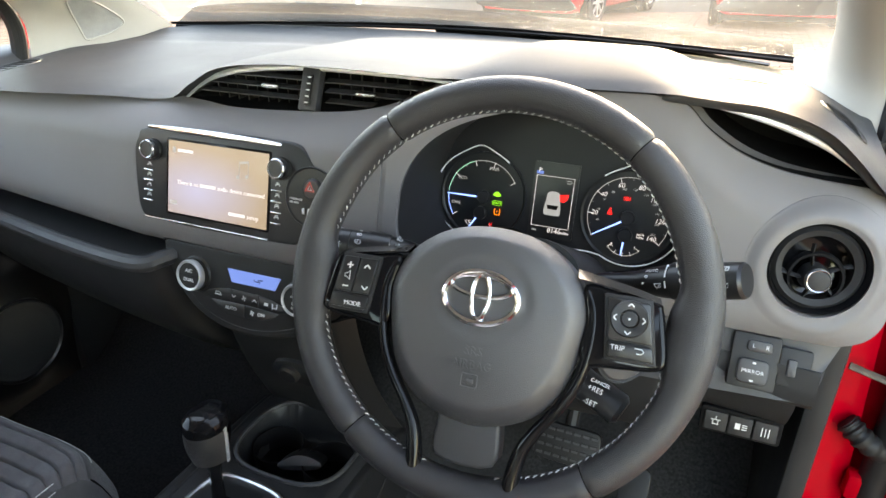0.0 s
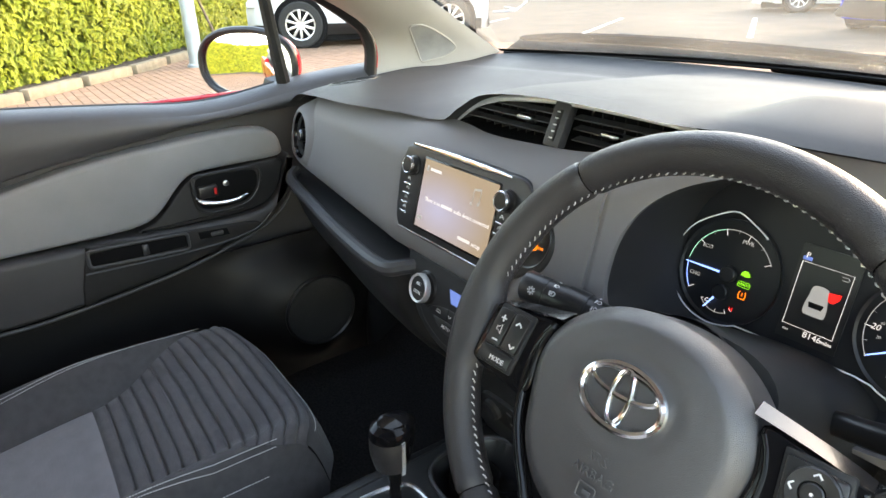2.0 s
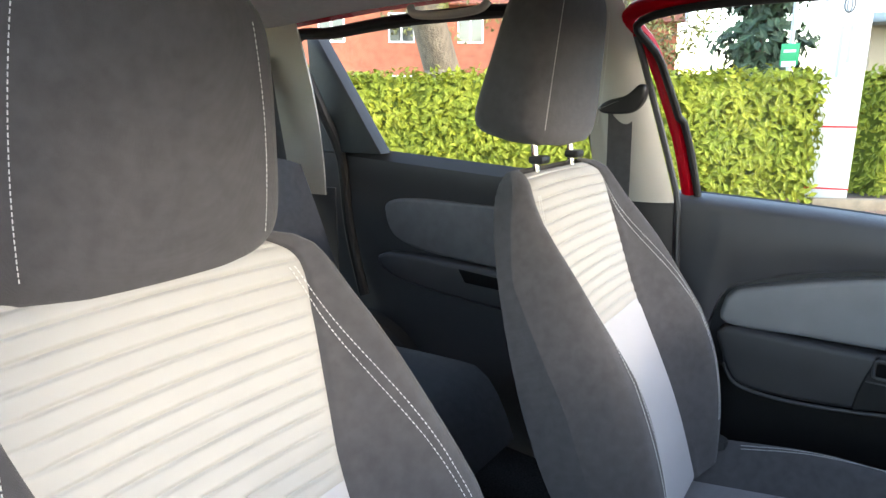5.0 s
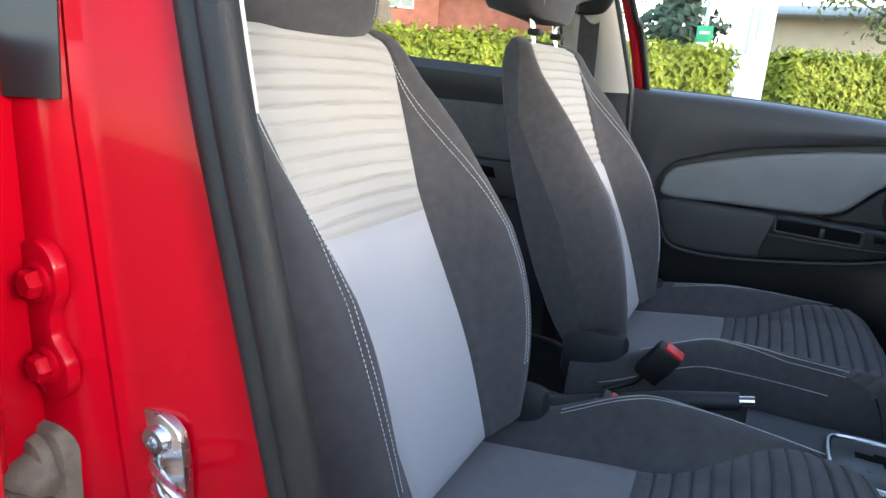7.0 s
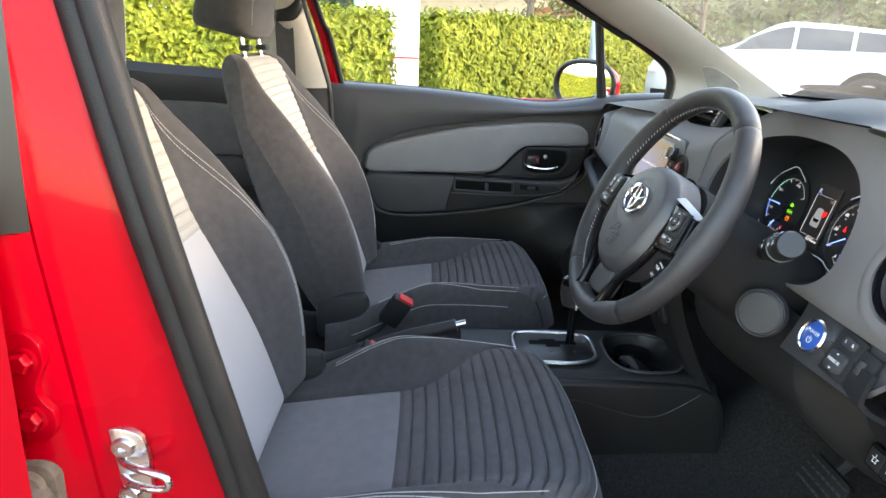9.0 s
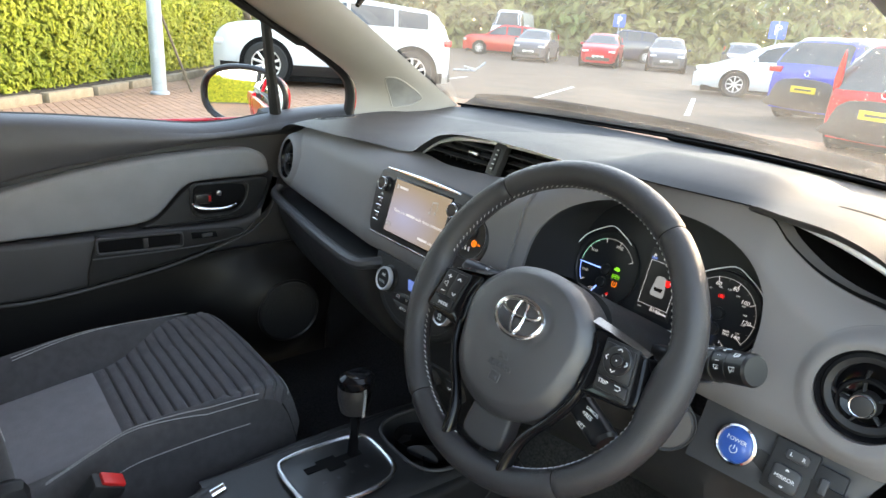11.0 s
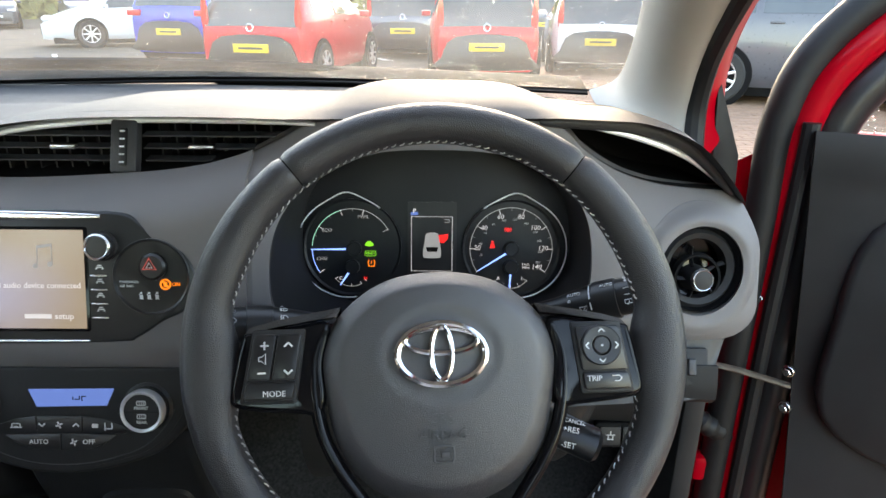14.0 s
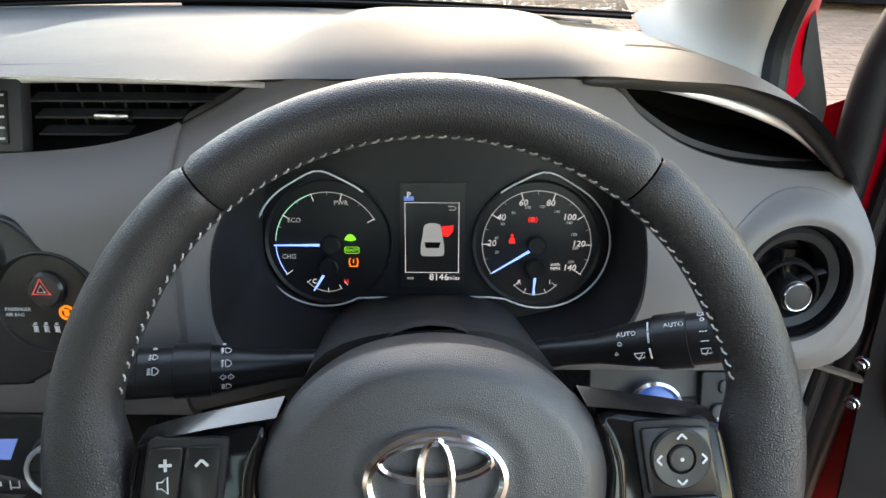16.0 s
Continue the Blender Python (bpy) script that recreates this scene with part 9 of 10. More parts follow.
    # side windows, split by a pillar; rear and front glass
    gl = {"hatch": [(0.13, 0.34), (0.36, 0.60)], "suv": [(0.09, 0.24), (0.26, 0.43), (0.45, 0.64)], "offroad": [(0.10, 0.23), (0.245, 0.43), (0.445, 0.63)], "fast": [(0.20, 0.40), (0.42, 0.66)], "van": [(0.74, 0.86)]}[kind]
    for sd in (0, 1):
        for a, b in gl:
            bm = B()
            grid(bm, lambda u, v: S((sh(4.15) + (sh(5.9) - sh(4.15)) * u) if sd == 0 else 1 - (sh(4.15) + (sh(5.9) - sh(4.15)) * u), a + (b - a) * v + (0.03 if v > 0.5 and b > 0.58 else 0) * (1 - 2 * u) * v, 0.006), 6, 8)
            part("side_window", bm, M["carglass"], ob, "dark side window")
    bm = B()
    ta, tb = {"hatch": (0.006, 0.088), "suv": (0.014, 0.062), "offroad": (0.016, 0.066), "fast": (0.06, 0.27), "van": (0.012, 0.022)}[kind]
    j0 = 5.75 if kind == "hatch" else 6.3
    grid(bm, lambda u, v: S(sh(j0) + (1 - 2 * sh(j0)) * u, ta + (tb - ta) * v, 0.007), 16, 8)
    part("rear_glass", bm, M["carglass"], ob, "dark rear window")
    bm = B()
    ta, tb = {"hatch": (0.575, 0.735), "suv": (0.55, 0.69), "offroad": (0.53, 0.67), "fast": (0.60, 0.79), "van": (0.79, 0.875)}[kind]
    grid(bm, lambda u, v: S(sh(6.2) + (1 - 2 * sh(6.2)) * u, ta + (tb - ta) * v, 0.006), 12, 6)
    part("front_glass", bm, M["carglass"], ob, "dark windscreen")
    # wheels under black arches
    wb0, wb1 = 0.165 * L, 0.165 * L + {"hatch": 0.665, "suv": 0.61, "offroad": 0.61, "fast": 0.60, "van": 0.62}[kind] * L
    for yy in (wb0, wb1):
        for sx in (-1, 1):
            hw = curve_at(PLAN, yy / L)[0] * W / 2
            m = Matrix.Translation((sx * (hw - 0.085), yy - ymid, wheel_r)) @ Matrix.Rotation(sx * math.pi / 2, 4, "Y")
            bm = B()
            lathe(bm, [(0, 0.105), (wheel_r * 1.16, 0.103), (wheel_r * 1.20, 0.09), (wheel_r * 1.20, 0.0)], 28, m)
            part("wheel_arch", bm, M["matt"], ob)
            wheel_parts(ob, Matrix.Translation((sx * 0.025, 0, 0)) @ m, wheel_r, 0.20, 10 if kind in ("suv", "offroad") else 8)
    if kind == "offroad":
        for sd in (0, 1):
            bm = B()
            grid(bm, lambda u, v: S(sh(0.02 + 1.15 * u) if sd == 0 else 1 - sh(0.02 + 1.15 * u), 0.03 + 0.94 * v, 0.012), 5, 40)
            part("sill_cladding", bm, M["satinblack"], ob, "black lower cladding")
    # lamps, plates, bumper, mirrors, handles
    for sx in (-1, 1):
        bm = B()
        if kind == "hatch":
            prism(bm, smooth_loop([(0.0, 0.50), (0.055, 0.60), (0.045, 0.78), (0.02, 0.90), (-0.02, 0.78), (-0.045, 0.62)], 3), 0.0, 0.03, Matrix.Translation((sx * W * 0.415, -ymid + 0.115, 0)) @ Matrix(((1, 0, 0, 0), (0, 0, -1, -0.06), (0, H * 1.0, 0, 0), (0, 0, 0, 1))), 0.004)
        else:
            box(bm, (sx * W * 0.40, -ymid + 0.05, 0.58 * H), (W * 0.16, 0.14, 0.07 * H), 0.02)
        part("tail_lamp", bm, M["taillight"], ob, "red tail lamp")
        bm = B()
        box(bm, (sx * W * 0.34, ymid - 0.15, 0.46 * H), (W * 0.17, 0.22, 0.07 * H), 0.03)
        part("head_lamp", bm, M["headlight"], ob, "clear head lamp")
        bm = B()
        box(bm, (sx * (W / 2 + 0.06), 0.17 * L, 0.66 * H), (0.16, 0.09, 0.10), 0.03)
        part("door_mirror", bm, paint, ob)
        for a in ((0.30, 0.47) if kind != "van" else (0.6,)):
            bm = B()
            p = S(sh(3.7) if sx > 0 else 1 - sh(3.7), a, 0.012)
            box(bm, p, (0.02, 0.16, 0.025), 0.008)
            part("door_handle", bm, paint, ob)
    bm = B()
    prism(bm, smooth_loop([(-0.42 * W, 0.15 * H), (0.42 * W, 0.15 * H), (0.40 * W, 0.27 * H), (0.27 * W, 0.47 * H), (-0.27 * W, 0.47 * H), (-0.40 * W, 0.27 * H)], 3), 0.0, 0.035, Matrix(((1, 0, 0, 0), (0, 0, -1, -ymid + 0.012), (0, 1, 0, 0), (0, 0, 0, 1))), 0.01)
    part("bumper_insert", bm, M["satinblack"], ob, "black bumper insert")
    bm = B()
    box(bm, (0, -ymid - 0.03, 0.37 * H), (0.52, 0.02, 0.115), 0.004)
    pl = part("number_plate", bm, M["plate_y"], ob, "yellow number plate")
    bm = B()
    box(bm, (0, -ymid - 0.042, 0.37 * H), (0.36, 0.004, 0.030))
    part("plate_bar", bm, M["plate_mark"], pl)
    bm = B()
    box(bm, (0, ymid + 0.0, 0.30 * H), (0.52, 0.02, 0.115), 0.004)
    pl = part("number_plate", bm, M["plate_w"], ob, "white number plate")
    bm = B()
    box(bm, (0, ymid + 0.012, 0.30 * H), (0.36, 0.004, 0.030))
    part("plate_bar", bm, M["plate_mark"], pl)
    bm = B()
    box(bm, (0, ymid - 0.03, 0.24 * H), (W * 0.62, 0.10, 0.10 * H), 0.03)
    part("grille", bm, M["satinblack"], ob)
    bm = B()
    lathe(bm, [(0.06, 0), (0.05, 0.012), (0.04, 0.008)], 20, Matrix.Translation((0, -ymid - 0.012, 0.555 * H)) @ Matrix.Rotation(math.pi / 2, 4, "X"))
    part("badge", bm, M["chrome"], ob)
    return ob


def behind(rear, head, L):
    d = Vector(head).normalized()
    return (rear[0] + d.x * L / 2, rear[1] + d.y * L / 2)


h = (0.20, 0.98)
parked_car("small_hatchback", behind((-2.25, 8.9), h, 3.45), h, M["p_red"], 3.45, 1.66, 1.46, "hatch", "bright red small hatchback seen from behind on block paving")
h = (-0.02, 1.0)
parked_car("small_hatchback", behind((1.03, 9.5), h, 3.45), h, M["p_red"], 3.45, 1.66, 1.46, "hatch", "bright red small hatchback parked nose away")
h = (0.10, 0.99)
parked_car("small_hatchback", behind((3.05, 11.0), h, 3.45), h, M["p_white"], 3.45, 1.66, 1.46, "hatch", "white small hatchback parked nose away")
h = (0.5, 0.87)
parked_car("family_car", (5.44, 8.08), (0.92, -0.39), M["p_dark"], 4.25, 1.80, 1.60, "suv", "dark grey family car with silver wheels", 0.33)
h = (0.25, 0.97)
parked_car("crossover", behind((-4.75, 12.4), h, 4.2), h, M["p_blue"], 4.2, 1.80, 1.58, "suv", "royal blue crossover with black roof", 0.33)
h = (0.05, 1.0)
parked_car("hatchback", behind((-0.45, 14.0), h, 4.0), h, M["p_navy"], 4.0, 1.72, 1.52, "hatch", "dark navy hatchback behind the red cars")
parked_car("hatchback", behind((3.4, 19.0), h, 4.0), h, M["p_navy"], 4.0, 1.72, 1.50, "hatch", "dark navy hatchback in the far row")
parked_car("hatchback", behind((6.3, 16.0), h, 4.0), h, M["p_dark"], 4.0, 1.72, 1.50, "hatch", "dark grey hatchback in the far row")
parked_car("hatchback", behind((-3.6, 20.5), h, 4.0), h, M["p_white"], 4.0, 1.72, 1.50, "hatch", "white hatchback in the far row")
h = (-0.87, -0.46)
parked_car("saloon_car", (-7.7, 17.9), h, M["p_white"], 4.55, 1.76, 1.47, "fast", "white sloping-backed saloon seen from its side", 0.32)
h = (-0.506, -0.862)
parked_car("off_roader", (-11.05, 6.05), h, M["p_white"], 4.37, 1.92, 1.64, "offroad", "white off-roader with black arches facing the hedge", 0.40)
h = (0.55, -0.83)
parked_car("hatchback", (-19.8, 25.2), h, M["p_red"], 4.0, 1.72, 1.48, "hatch", "red hatchback facing the lane in the far row")
parked_car("hatchback", (-22.6, 23.6), h, M["p_dark"], 4.0, 1.72, 1.48, "hatch", "dark grey hatchback facing the lane")
parked_car("hatchback", (-17.6, 27.2), h, M["p_dark"], 4.0, 1.72, 1.48, "hatch", "dark grey hatchback facing the lane")
parked_car("hatchback", (-15.2, 29.6), h, M["p_dark"], 4.0, 1.72, 1.48, "hatch", "dark grey hatchback facing the lane")
parked_car("hatchback", (-27.0, 25.4), (-0.75, -0.66), M["p_orange"], 4.3, 1.80, 1.60, "suv", "orange-red crossover seen from its side", 0.33)
parked_car("off_roader", (-25.2, 33.5), (-0.75, -0.66), M["p_navy"], 4.6, 1.90, 1.85, "suv", "dark off-roader on the bank behind the far row", 0.36)
parked_car("delivery_van", (-30.0, 29.0), h, M["p_white"], 5.2, 2.0, 2.5, "van", "white delivery van beyond the far row", 0.34, category="van")
bike = thing("cycle_carrier", (-9.6, 8.35, 0.4), "silver tow-bar cycle carrier behind the white off-roader", "cycle carrier")
bm = B()
tube(bm, [(-9.75, 8.05, 0.45), (-9.55, 8.45, 0.45), (-9.45, 8.65, 0.62)], 0.02, 8)
tube(bm, [(-10.0, 8.55, 0.5), (-9.2, 8.15, 0.5)], 0.02, 8)
part("carrier_frame", bm, M["zinc"], bike)

# ---- signs and posts ----
tot = thing("totem_sign", (-8.15, -0.66, 0.1), "white pylon sign with red bands and grey emblem", "sign")
TM = Matrix.Translation((-8.1, -0.74, 0)) @ Matrix.Rotation(radians(8), 4, "Z")
bm = B()
box(bm, (0, 0, 1.45), (0.20, 0.46, 2.75), 0.012, TM)
part("sign_body", bm, M["white"], tot)
for z, hgt in ((2.555, 0.05), (0.905, 0.022), (0.20, 0.02)):
    bm = B()
    box(bm, (0.002, 0, z), (0.206, 0.466, hgt), 0.002, TM)
    part("sign_band", bm, M["sign_red"], tot, "red band")
bm = B()
tube(bm, [TM @ Vector((0.104, 0.05 * math.sin(t), 2.22 + 0.085 * math.cos(t))) for t in [2 * math.pi * i / 28 for i in range(28)]], 0.006, 6, closed=True)
tube(bm, [TM @ Vector((0.104, 0.022 * math.sin(t), 2.22 + 0.08 * math.cos(t))) for t in [2 * math.pi * i / 24 for i in range(24)]], 0.005, 6, closed=True)
part("sign_emblem", bm, M["darkgrey"], tot, "grey oval emblem")
bm = B()
for y, z, l in ((0.05, 1.80, 0.40), (-0.04, 1.72, 0.55)):
    box(bm, (0.104, y, z), (0.004, 0.035, l), 0, TM)
part("sign_bar", bm, M["galv"], tot, "grey bars of writing")
lp = thing("lamp_post", (-9.75, 2.35, 0.0), "blue-grey steel lamp post beside the kerb", "lamp post")
bm = B()
tube(bm, [(-9.75, 2.35, 0), (-9.75, 2.35, 1.2), (-9.75, 2.35, 6.0)], [0.105, 0.10, 0.06], 20)
part("post", bm, M["galv"], lp)
bm = B()
lathe(bm, [(0.14, 0), (0.14, 0.03), (0.108, 0.05)], 20, Matrix.Translation((-9.75, 2.35, 0.0)))
part("post_base", bm, M["galv"], lp)
bm = B()
box(bm, (-9.4, 2.35, 6.0), (0.7, 0.2, 0.08), 0.03)
part("lamp_head", bm, M["galv"], lp)
stake = thing("wooden_stake", (-9.9, 2.7, 0.0), "leaning wooden stake by the hedge", "stake")
bm = B()
tube(bm, [(-10.0, 2.9, 0.0), (-9.95, 2.45, 1.3)], 0.02, 8)
part("stake_pole", bm, M["bark"], stake)
gsn = thing("green_sign", (-13.2, -1.85, 0.0), "small green notice on a grey post", "sign")
bm = B()
tube(bm, [(-13.25, -1.85, 0), (-13.25, -1.85, 3.6)], 0.04, 10)
part("sign_post", bm, M["galv"], gsn)
bm = B()
box(bm, (-13.18, -1.85, 2.0), (0.02, 0.30, 0.38), 0.004)
part("sign_face", bm, M["sign_green"], gsn)
bm = B()
box(bm, (-13.165, -1.85, 2.06), (0.006, 0.20, 0.05))
part("sign_bar", bm, M["white"], gsn)
bm = B()
box(bm, (-13.165, -1.85, 1.83), (0.006, 0.24, 0.10))
part("sign_bar", bm, M["white"], gsn)
for x, y, z in ((-22.4, 29.5, 2.2), (-12.3, 26.4, 2.0)):
    ps = thing("parking_sign", (x, y, 0), "blue parking sign on a thin post", "sign", "parking signs")
    bm = B()
    tube(bm, [(x, y, 0), (x, y, z + 0.35)], 0.03, 8)
    part("sign_post", bm, M["galv"], ps)
    bm = B()
    m = Matrix.Translation((x, y, z)) @ Matrix.Rotation(math.atan2(y, x) + math.pi / 2 + math.pi, 4, "Z") @ Matrix.Rotation(math.pi / 2, 4, "X")
    prism(bm, rrect(0.62, 0.66, 0.05), -0.02, 0.02, m)
    sf = part("sign_face", bm, M["sign_blue"], ps)
    letters("P", 0.55, m @ Matrix.Translation((0, 0, 0.03)), M["white"], sf, depth=0.004)
    letters("P", 0.55, m @ Matrix.Rotation(math.pi, 4, "Y") @ Matrix.Translation((0, 0, 0.03)), M["white"], sf, depth=0.004)

# ---- painted bays on the asphalt ----
M["paint_line"] = mat("worn white road paint", (0.55, 0.54, 0.50), 0.8, var=0.2, scale=5)
for i in range(6):
    bm = B()
    a = Vector((-16.0 + 2.6 * i, 16.0 + 1.5 * i - 6, -0.008))
    d = Vector((0.50, -0.86, 0))
    n = Vector((0.86, 0.5, 0)) * 0.05
    q = [a - n, a + n, a + n + d * 4.5, a - n + d * 4.5]
    lo = [bm.verts.new(p) for p in q]
    bm.faces.new(lo)
    solo("bay_line", bm, M["paint_line"], "worn white painted bay line", "road marking", "bay lines", "structure")


# ---- hedges ----
def leaves(bm_v, bm_f, p, n, size, rng):
    """One folded leaf at p that faces about n."""
    a = Vector((rng.gauss(0, 1), rng.gauss(0, 1), rng.gauss(0, 1) - 0.3))
    d = (a - n * a.dot(n) * 0.6).normalized()
    s = d.cross(n).normalized() if d.cross(n).length > 1e-3 else d.orthogonal().normalized()
    up = s.cross(d).normalized()
    l, w = size * rng.uniform(0.7, 1.25), size * 0.23 * rng.uniform(0.8, 1.2)
    b = len(bm_v)
    bm_v += [p, p + d * l * 0.5 + s * w + up * w * 0.35, p + d * l - up * l * 0.12, p + d * l * 0.5 - s * w + up * w * 0.35, p + d * l * 0.5]
    bm_f += [(b, b + 1, b + 4), (b + 1, b + 2, b + 4), (b + 2, b + 3, b + 4), (b + 3, b, b + 4)]


def mesh_of(name, vs, fs, material, parent):
    me = bpy.data.meshes.new(name)
    me.from_pydata([tuple(v) for v in vs], [], fs)
    me.materials.append(material)
    me.update()
    ob = new(name, me)
    ob.parent = parent
    return ob


def hedge(a, b, depth, height, count, seed, label):
    rng = random.Random(seed)
    a, b = Vector((*a, 0)), Vector((*b, 0))
    d = (b - a).normalized()
    n = Vector((-d.y, d.x, 0))
    if n.dot(-a) < 0:
        n = -n
    L = (b - a).length
    hd = thing("hedge", None, label, "hedge", "hedges", m=Matrix.Translation(a))
    vs, fs = [], []

    def bulge(s, z):
        return 0.10 * noise.noise(Vector((s * 1.1, z * 1.3, seed))) + 0.05 * noise.noise(Vector((s * 4, z * 4, seed)))
    for i in range(count):
        r = rng.random()
        s = rng.random() * L
        if r < 0.66:
            z = 0.06 + (height - 0.06) * rng.random() ** 0.9
            p = d * s + n * (bulge(s, z) - 0.10 * rng.random() - 0.10 * max(0, z - height + 0.2) / 0.2) + Vector((0, 0, z))
            nn = n
        elif r < 0.90:
            q = rng.random()
            p = d * s - n * (depth * q) + Vector((0, 0, height + bulge(s, q * 2) + 0.10 * rng.random() ** 3 - 0.06))
            nn = Vector((0, 0, 1))
        else:
            e = 0 if rng.random() < 0.5 else L
            q = rng.random()
            p = d * (e + (-1 if e == 0 else 1) * 0.06 * rng.random()) - n * depth * q + Vector((0, 0, 0.06 + (height - 0.06) * rng.random()))
            nn = -d if e == 0 else d
        leaves(vs, fs, p, (nn + Vector((0, 0, 0.35))).normalized(), 0.105, rng)
    lv = mesh_of("leaves", vs, fs, M["leaf"], hd)
    tagged(lv, "glossy yellow-green laurel leaves", kind="stuff")
    # plain sheets behind the leaves, their colour standing in for the inner shade
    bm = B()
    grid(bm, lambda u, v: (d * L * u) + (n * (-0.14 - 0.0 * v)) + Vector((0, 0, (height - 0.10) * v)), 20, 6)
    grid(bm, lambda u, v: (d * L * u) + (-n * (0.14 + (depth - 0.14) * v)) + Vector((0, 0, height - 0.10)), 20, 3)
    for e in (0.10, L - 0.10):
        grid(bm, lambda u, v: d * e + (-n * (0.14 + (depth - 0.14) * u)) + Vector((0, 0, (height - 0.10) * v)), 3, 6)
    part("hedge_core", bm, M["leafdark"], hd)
    return hd


hedge((-4.1, -7.9), (-7.5, -0.85), 1.0, 1.50, 13500, 3, "clipped yellow-green laurel hedge behind the kerb")
hedge((-3.7, -8.3), (4.2, -9.2), 1.0, 1.60, 6000, 5, "clipped yellow-green laurel hedge behind the car")
hedge((-8.65, -0.15), (-16.2, 6.2), 1.1, 1.58, 14500, 8, "clipped yellow-green laurel hedge beside the sign")


# ---- trees ----
def tree(name, at, height, spread, trunk_r, count, leaf, seed, label, material, low=0.3, cone=False):
    rng = random.Random(seed)
    tr = thing(name, None, label, "tree", "trees", m=Matrix.Translation((at[0], at[1], -0.02)))
    bm = B()
    pts = [Vector((0.06 * height * noise.noise(Vector((seed, k * 0.7, 0))), 0.06 * height * noise.noise(Vector((k * 0.7, seed, 0))), height * 0.85 * k / 9)) for k in range(10)]
    tube(bm, pts, [trunk_r * (1.35 if k == 0 else 1) * (1 - 0.085 * k) for k in range(10)], 14)
    part("trunk", bm, M["bark"], tr, "furrowed trunk")
    tips = []
    for i in range(9 if not cone else 4):
        k = rng.uniform(low, 0.95)
        base = pts[min(8, int(k * 9))]
        az = rng.random() * 6.283
        ln = spread * rng.uniform(0.55, 1.0) * (1 - 0.3 * k)
        end = base + Vector((math.cos(az) * ln, math.sin(az) * ln, ln * rng.uniform(0.2, 0.8)))
        mid = base.lerp(end, 0.5) + Vector((0, 0, ln * 0.08))
        bm = B()
        tube(bm, [base, mid, end], [trunk_r * 0.4, trunk_r * 0.24, trunk_r * 0.08], 7)
        part("limb", bm, M["bark"], tr)
        tips += [mid, end]
    vs, fs = [], []
    clumps = [(t + Vector((rng.gauss(0, 0.2), rng.gauss(0, 0.2), rng.gauss(0, 0.2))) * spread, spread * rng.uniform(0.22, 0.42)) for t in tips for _ in range(3)]
    for i in range(count):
        if cone:
            z = height * (0.08 + 0.92 * rng.random() ** 1.3)
            r = spread * (1 - z / height) ** 0.85 * (0.75 + 0.35 * math.sin(z * 5 + seed)) * rng.random() ** 0.3
            az = rng.random() * 6.283
            p = Vector((math.cos(az) * r, math.sin(az) * r, z))
            nn = Vector((math.cos(az), math.sin(az), 0.4)).normalized()
        else:
            c, rad = clumps[rng.randrange(len(clumps))]
            v = Vector((rng.gauss(0, 1), rng.gauss(0, 1), rng.gauss(0, 1))).normalized()
            p = c + v * rad * rng.random() ** 0.35
            nn = (v + Vector((0, 0, 0.5))).normalized()
        leaves(vs, fs, p, nn, leaf, rng)
    lv = mesh_of("crown", vs, fs, material, tr)
    tagged(lv, kind="stuff")
    return tr


tree("broadleaf_tree", (-9.4, -7.2), 9.0, 3.2, 0.42, 2600, 0.22, 11, "large broadleaf tree with a thick furrowed trunk", M["leaf_tree"], 0.55)
tree("conifer_tree", (-21.5, -3.6), 7.5, 2.2, 0.2, 3200, 0.40, 12, "dark green conifer beyond the hedge", M["leaf_con"], cone=True)
t3 = tree("broadleaf_tree", (-19.5, 2.6), 6.0, 2.6, 0.16, 2200, 0.22, 13, "slim tree beyond the hedge", M["leaf_tree"], 0.3)
t4 = tree("broadleaf_tree", (-30.0, 44.0), 8.0, 4.6, 0.25, 2600, 0.62, 14, "leafy tree on the far bank in autumn colour", M["leaf_tree"], 0.12)
rng = random.Random(21)
spots = []
for i in range(26):
    az = radians(-78 + 116 * i / 25 + rng.uniform(-1.5, 1.5))
    dist = rng.uniform(50, 62)
    spots.append((math.sin(az) * dist, math.cos(az) * dist))
for i, (x, y) in enumerate(spots):
    s = rng.uniform(0.85, 1.3)
    copy_thing(t4, Matrix.Translation((x, y, -0.3)) @ Matrix.Rotation(rng.random() * 6.28, 4, "Z") @ Matrix.Scale(s, 4))
for x, y in ((-26, -9), (-28, 6), (-30, 12), (-33, 20), (-24, -16)):
    copy_thing(t3, Matrix.Translation((x, y, 0)) @ Matrix.Rotation(x, 4, "Z") @ Matrix.Scale(1.15, 4))
# bank of undergrowth below the far trees
us_ = thing("undergrowth", None, "dense green undergrowth along the far edge of the car park", "shrubs", kind="stuff", m=Matrix.Identity(4))
vs, fs = [], []
rng = random.Random(33)
for i in range(20000):
    az = radians(rng.uniform(-86, 50))
    dist = rng.uniform(44, 50)
    z = 8.5 * rng.random() ** 1.3 * (0.7 + 0.5 * noise.noise(Vector((az * 14, 0, 0))))
    p = Vector((math.sin(az) * dist, math.cos(az) * dist, z))
    leaves(vs, fs, p, Vector((-math.sin(az), -math.cos(az), 0.5)).normalized(), 0.85, rng)
ug = mesh_of("undergrowth_leaves", vs, fs, M["leaf_tree"], us_)
tagged(ug, kind="stuff")

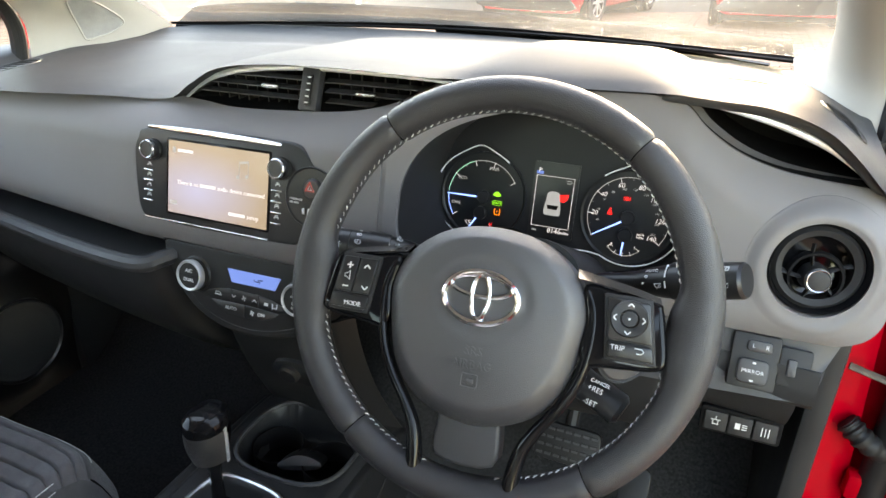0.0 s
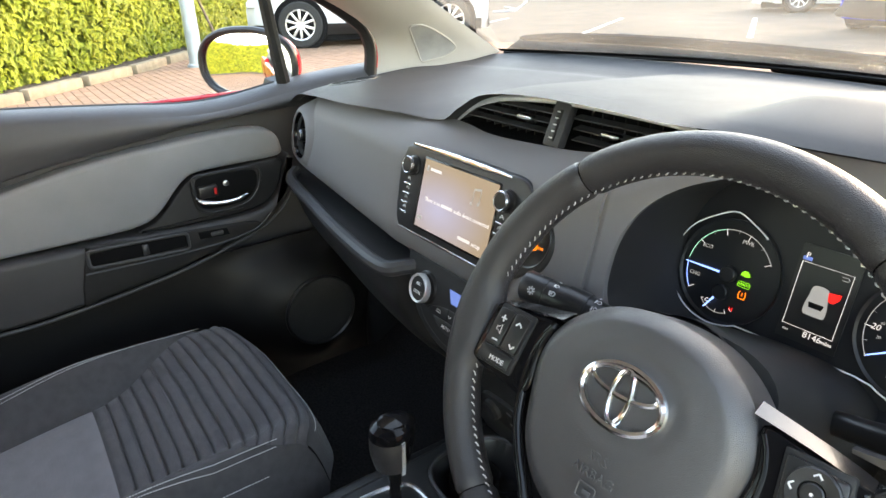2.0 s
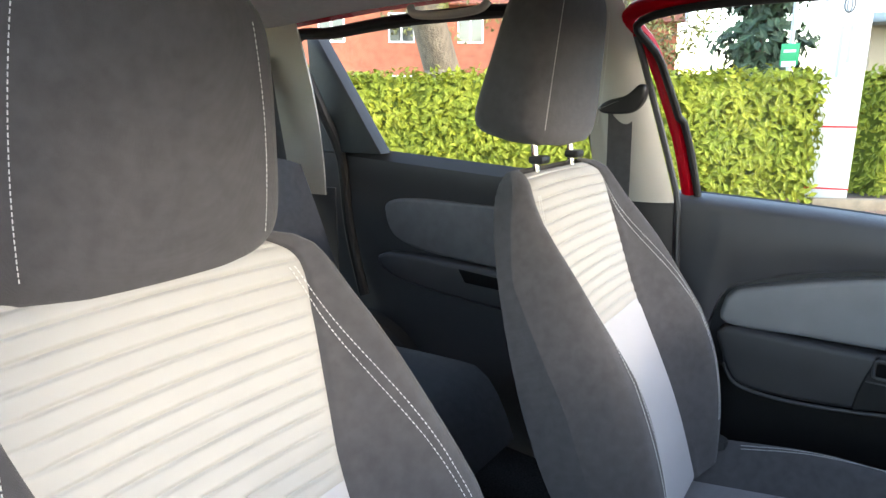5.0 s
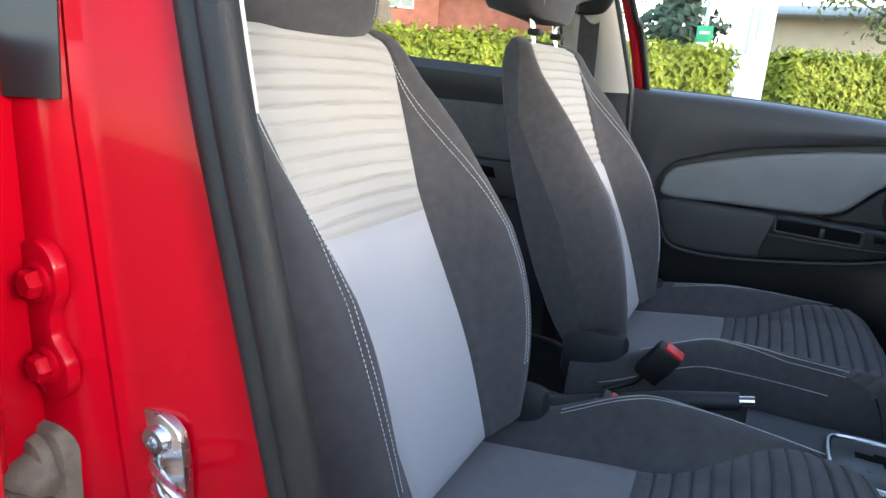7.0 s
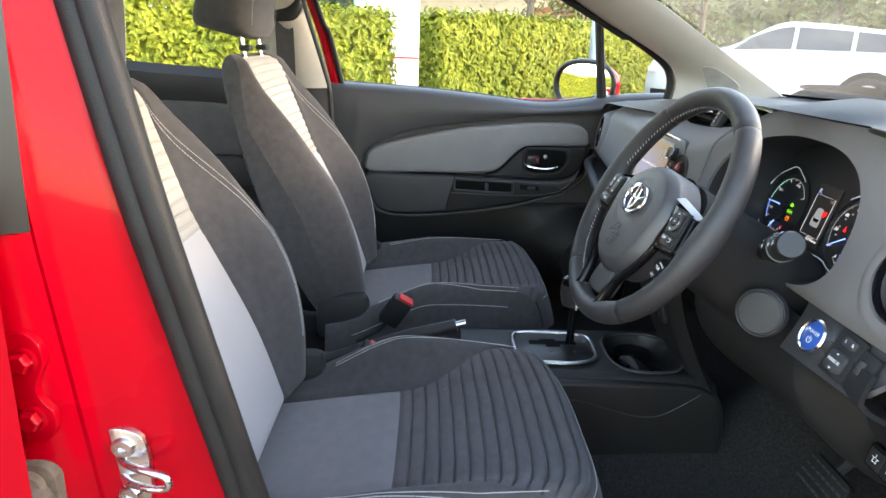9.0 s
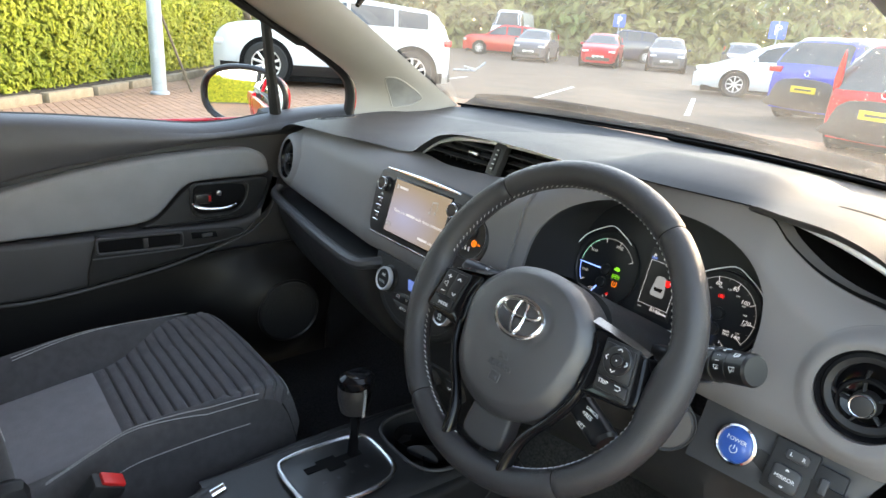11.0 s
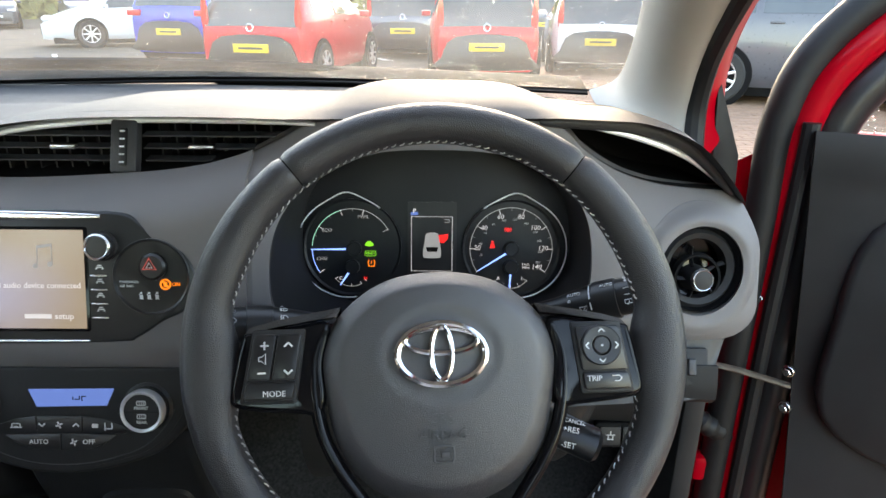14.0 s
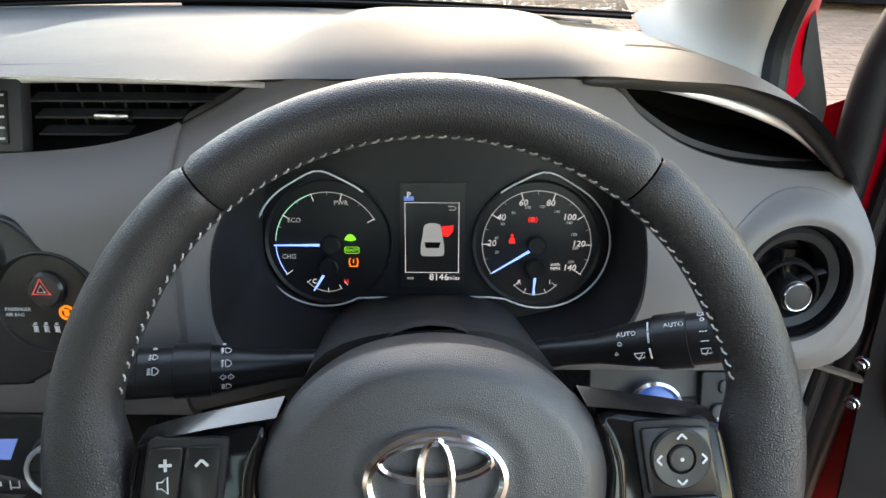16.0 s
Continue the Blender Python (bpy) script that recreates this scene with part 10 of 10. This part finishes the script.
# ---- houses beyond the hedge ----
def house(at, turn, w, d, eaves, ridge, label):
    m = Matrix.Translation((at[0], at[1], 0)) @ Matrix.Rotation(radians(turn), 4, "Z")
    hs = thing("brick_house", None, label, "house", "houses", m=m)
    bm = B()
    box(bm, (0, 0, eaves / 2), (d, w, eaves))
    prism(bm, [(-d / 2, 0), (d / 2, 0), (0, ridge - eaves)], -w / 2, w / 2, Matrix.Translation((0, 0, eaves)) @ Matrix(((1, 0, 0, 0), (0, 0, 1, 0), (0, 1, 0, 0), (0, 0, 0, 1))))
    part("wall", bm, M["wall_brick"], hs, "red brick wall")
    for sg in (-1, 1):
        bm = B()
        a, b = Vector((sg * (d / 2 + 0.35), 0, eaves - 0.25)), Vector((0, 0, ridge + 0.08))
        grid(bm, lambda u, v: a.lerp(b, v) + Vector((0, (u - 0.5) * (w + 0.6), 0)), 2, 2, thick=0.08)
        part("roof_slope", bm, M["tiles"], hs, "clay tiled roof slope")
        for ys in (-1, 1):
            bm = B()
            tube(bm, [a + Vector((0, ys * (w / 2 + 0.3), -0.05)), b + Vector((0, ys * (w / 2 + 0.3), -0.05))], 0.10, 4)
            part("bargeboard", bm, M["white"], hs, "white bargeboard")
    for i in range(3):
        for z in (1.5, 4.0):
            if z + 0.7 > eaves:
                continue
            y = -w * 0.32 + w * 0.32 * i
            bm = B()
            box(bm, (d / 2 + 0.01, y, z), (0.08, 1.1, 1.2), 0.01)
            wn_ = part("window_frame", bm, M["white"], hs, "white window frame")
            bm = B()
            for q in (-0.26, 0.26):
                box(bm, (d / 2 + 0.045, y + q, z), (0.02, 0.44, 1.04))
            part("pane", bm, M["carglass"], wn_)
    bm = B()
    box(bm, (0.4, w * 0.3, ridge + 0.3), (0.6, 0.8, 1.4))
    part("chimney", bm, M["wall_brick"], hs)
    return hs


house((-24.5, -19.5), 38, 9.0, 7.0, 5.2, 8.0, "red brick house with clay roof and white bargeboards")
house((-29.0, -12.5), 20, 8.0, 7.0, 4.4, 7.2, "red brick house with clay roof beyond the hedge")
fb = thing("flat_roofed_building", None, "low cream and brick building with a flat overhanging roof", "building", m=Matrix.Translation((-27.0, 1.6, 0)) @ Matrix.Rotation(radians(6), 4, "Z"))
bm = B()
box(bm, (0, 0, 1.7), (6, 5.6, 3.4))
part("wall", bm, M["wall_cream"], fb, "cream rendered wall")
bm = B()
box(bm, (0.15, 2.2, 1.2), (6, 1.4, 2.4))
part("brick_bay", bm, M["wall_brick"], fb, "brick bay")
bm = B()
box(bm, (0.3, 0, 3.5), (7.4, 6.8, 0.28), 0.02)
part("roof", bm, M["galv"], fb, "grey flat roof edge")
bm = B()
box(bm, (3.02, -1.2, 1.7), (0.06, 1.3, 1.0))
wn_ = part("window", bm, M["white"], fb)
bm = B()
box(bm, (3.05, -1.2, 1.7), (0.04, 1.15, 0.86))
part("pane", bm, M["carglass"], wn_)

# ---- kerb stones, soil, paving ----
bed = thing("planted_bed", (-8.5, 0.5, 0), "raised bed of dark soil behind a concrete kerb", "planted bed", kind="structure")
bm = B()
N = 60
pk = [kerb_at(i / N) for i in range(N + 1)]
grid(bm, lambda u, v: pk[int(round(u * N))][0] + Vector((-pk[int(round(u * N))][1].y, pk[int(round(u * N))][1].x, 0)) * (0.10 + 3.4 * v) + Vector((0, 0, 0.06)), N, 4)
part("soil", bm, M["soil"], bed, "dark soil")
bm = B()
box(bm, (0, 0, 0), (0.128, 0.90, 0.16), 0.012)
ks = None
for i in range(17):
    p, d = kerb_at((i + 0.5) / 19)
    if ks is None:
        ks = part("kerb_stone", bm, M["kerb"])
        ks.parent = bed
        me = ks.data
    else:
        ks = new("kerb_stone", me)
        ks.parent = bed
    ks.matrix_basis = Matrix.Translation(-Vector((-8.5, 0.5, 0))) @ Matrix.Translation(p + Vector((0, 0, 0.035))) @ Matrix.Rotation(math.atan2(d.y, d.x) - math.pi / 2, 4, "Z")
    SHIFT[ks] = Matrix.Identity(4)

pave = thing("paving", (0, 2, 0), "red block paving round the parked cars", "pavement", kind="structure")
rng = random.Random(41)
vs, fs, near = [], [], []
bw, bl, g = 0.098, 0.198, 0.005
for i in range(int(24 / 0.2)):
    for j in range(int(24 / 0.1)):
        x, y = -15 + 0.2 * i + (0.1 if j % 2 else 0), -8 + 0.1 * j
        if y > pave_edge(x) or (-0.95 < x < 0.9 and -2.2 < y < 2.0):
            continue
        if -14 < x < -3 and left_of_kerb(x + 0.05, y):
            continue
        z = -0.004 + rng.uniform(-0.0015, 0.002)
        if -6.6 < x < -4.6 and -0.6 < y < 2.2:
            near.append((x, y, z))
            continue
        b = len(vs)
        for dx, dy, dz in ((0, 0, -0.01), (bl, 0, -0.01), (bl, bw, -0.01), (0, bw, -0.01), (g, g, 0), (bl - g, g, 0), (bl - g, bw - g, 0), (g, bw - g, 0)):
            vs.append((x + dx, y + dy - 2, z + dz))
        fs += [(b + 4, b + 5, b + 6, b + 7), (b, b + 1, b + 5, b + 4), (b + 1, b + 2, b + 6, b + 5), (b + 2, b + 3, b + 7, b + 6), (b + 3, b, b + 4, b + 7)]
ob = mesh_of("paving_blocks", vs, fs, M["brick"], pave)
tagged(ob, "red paving blocks", kind="stuff")
me = bpy.data.meshes.new("paving_block")
me.from_pydata([(0, 0, -0.01), (bl, 0, -0.01), (bl, bw, -0.01), (0, bw, -0.01), (g, g, 0), (bl - g, g, 0), (bl - g, bw - g, 0), (g, bw - g, 0)], [],
               [(4, 5, 6, 7), (0, 1, 5, 4), (1, 2, 6, 5), (2, 3, 7, 6), (3, 0, 4, 7)])
me.materials.append(M["brick1"])
for x, y, z in near[:300]:
    o = new("paving_block", me)
    o.parent = pave
    o.location = (x, y - 2, z)
vs, fs = [], []
for x, y, z in near[300:]:
    b = len(vs)
    vs += [(x, y - 2, z), (x + bl, y - 2, z), (x + bl, y + bw - 2, z), (x, y + bw - 2, z)]
    fs.append((b, b + 1, b + 2, b + 3))
if vs:
    tagged(mesh_of("paving_blocks", vs, fs, M["brick"], pave), kind="stuff")
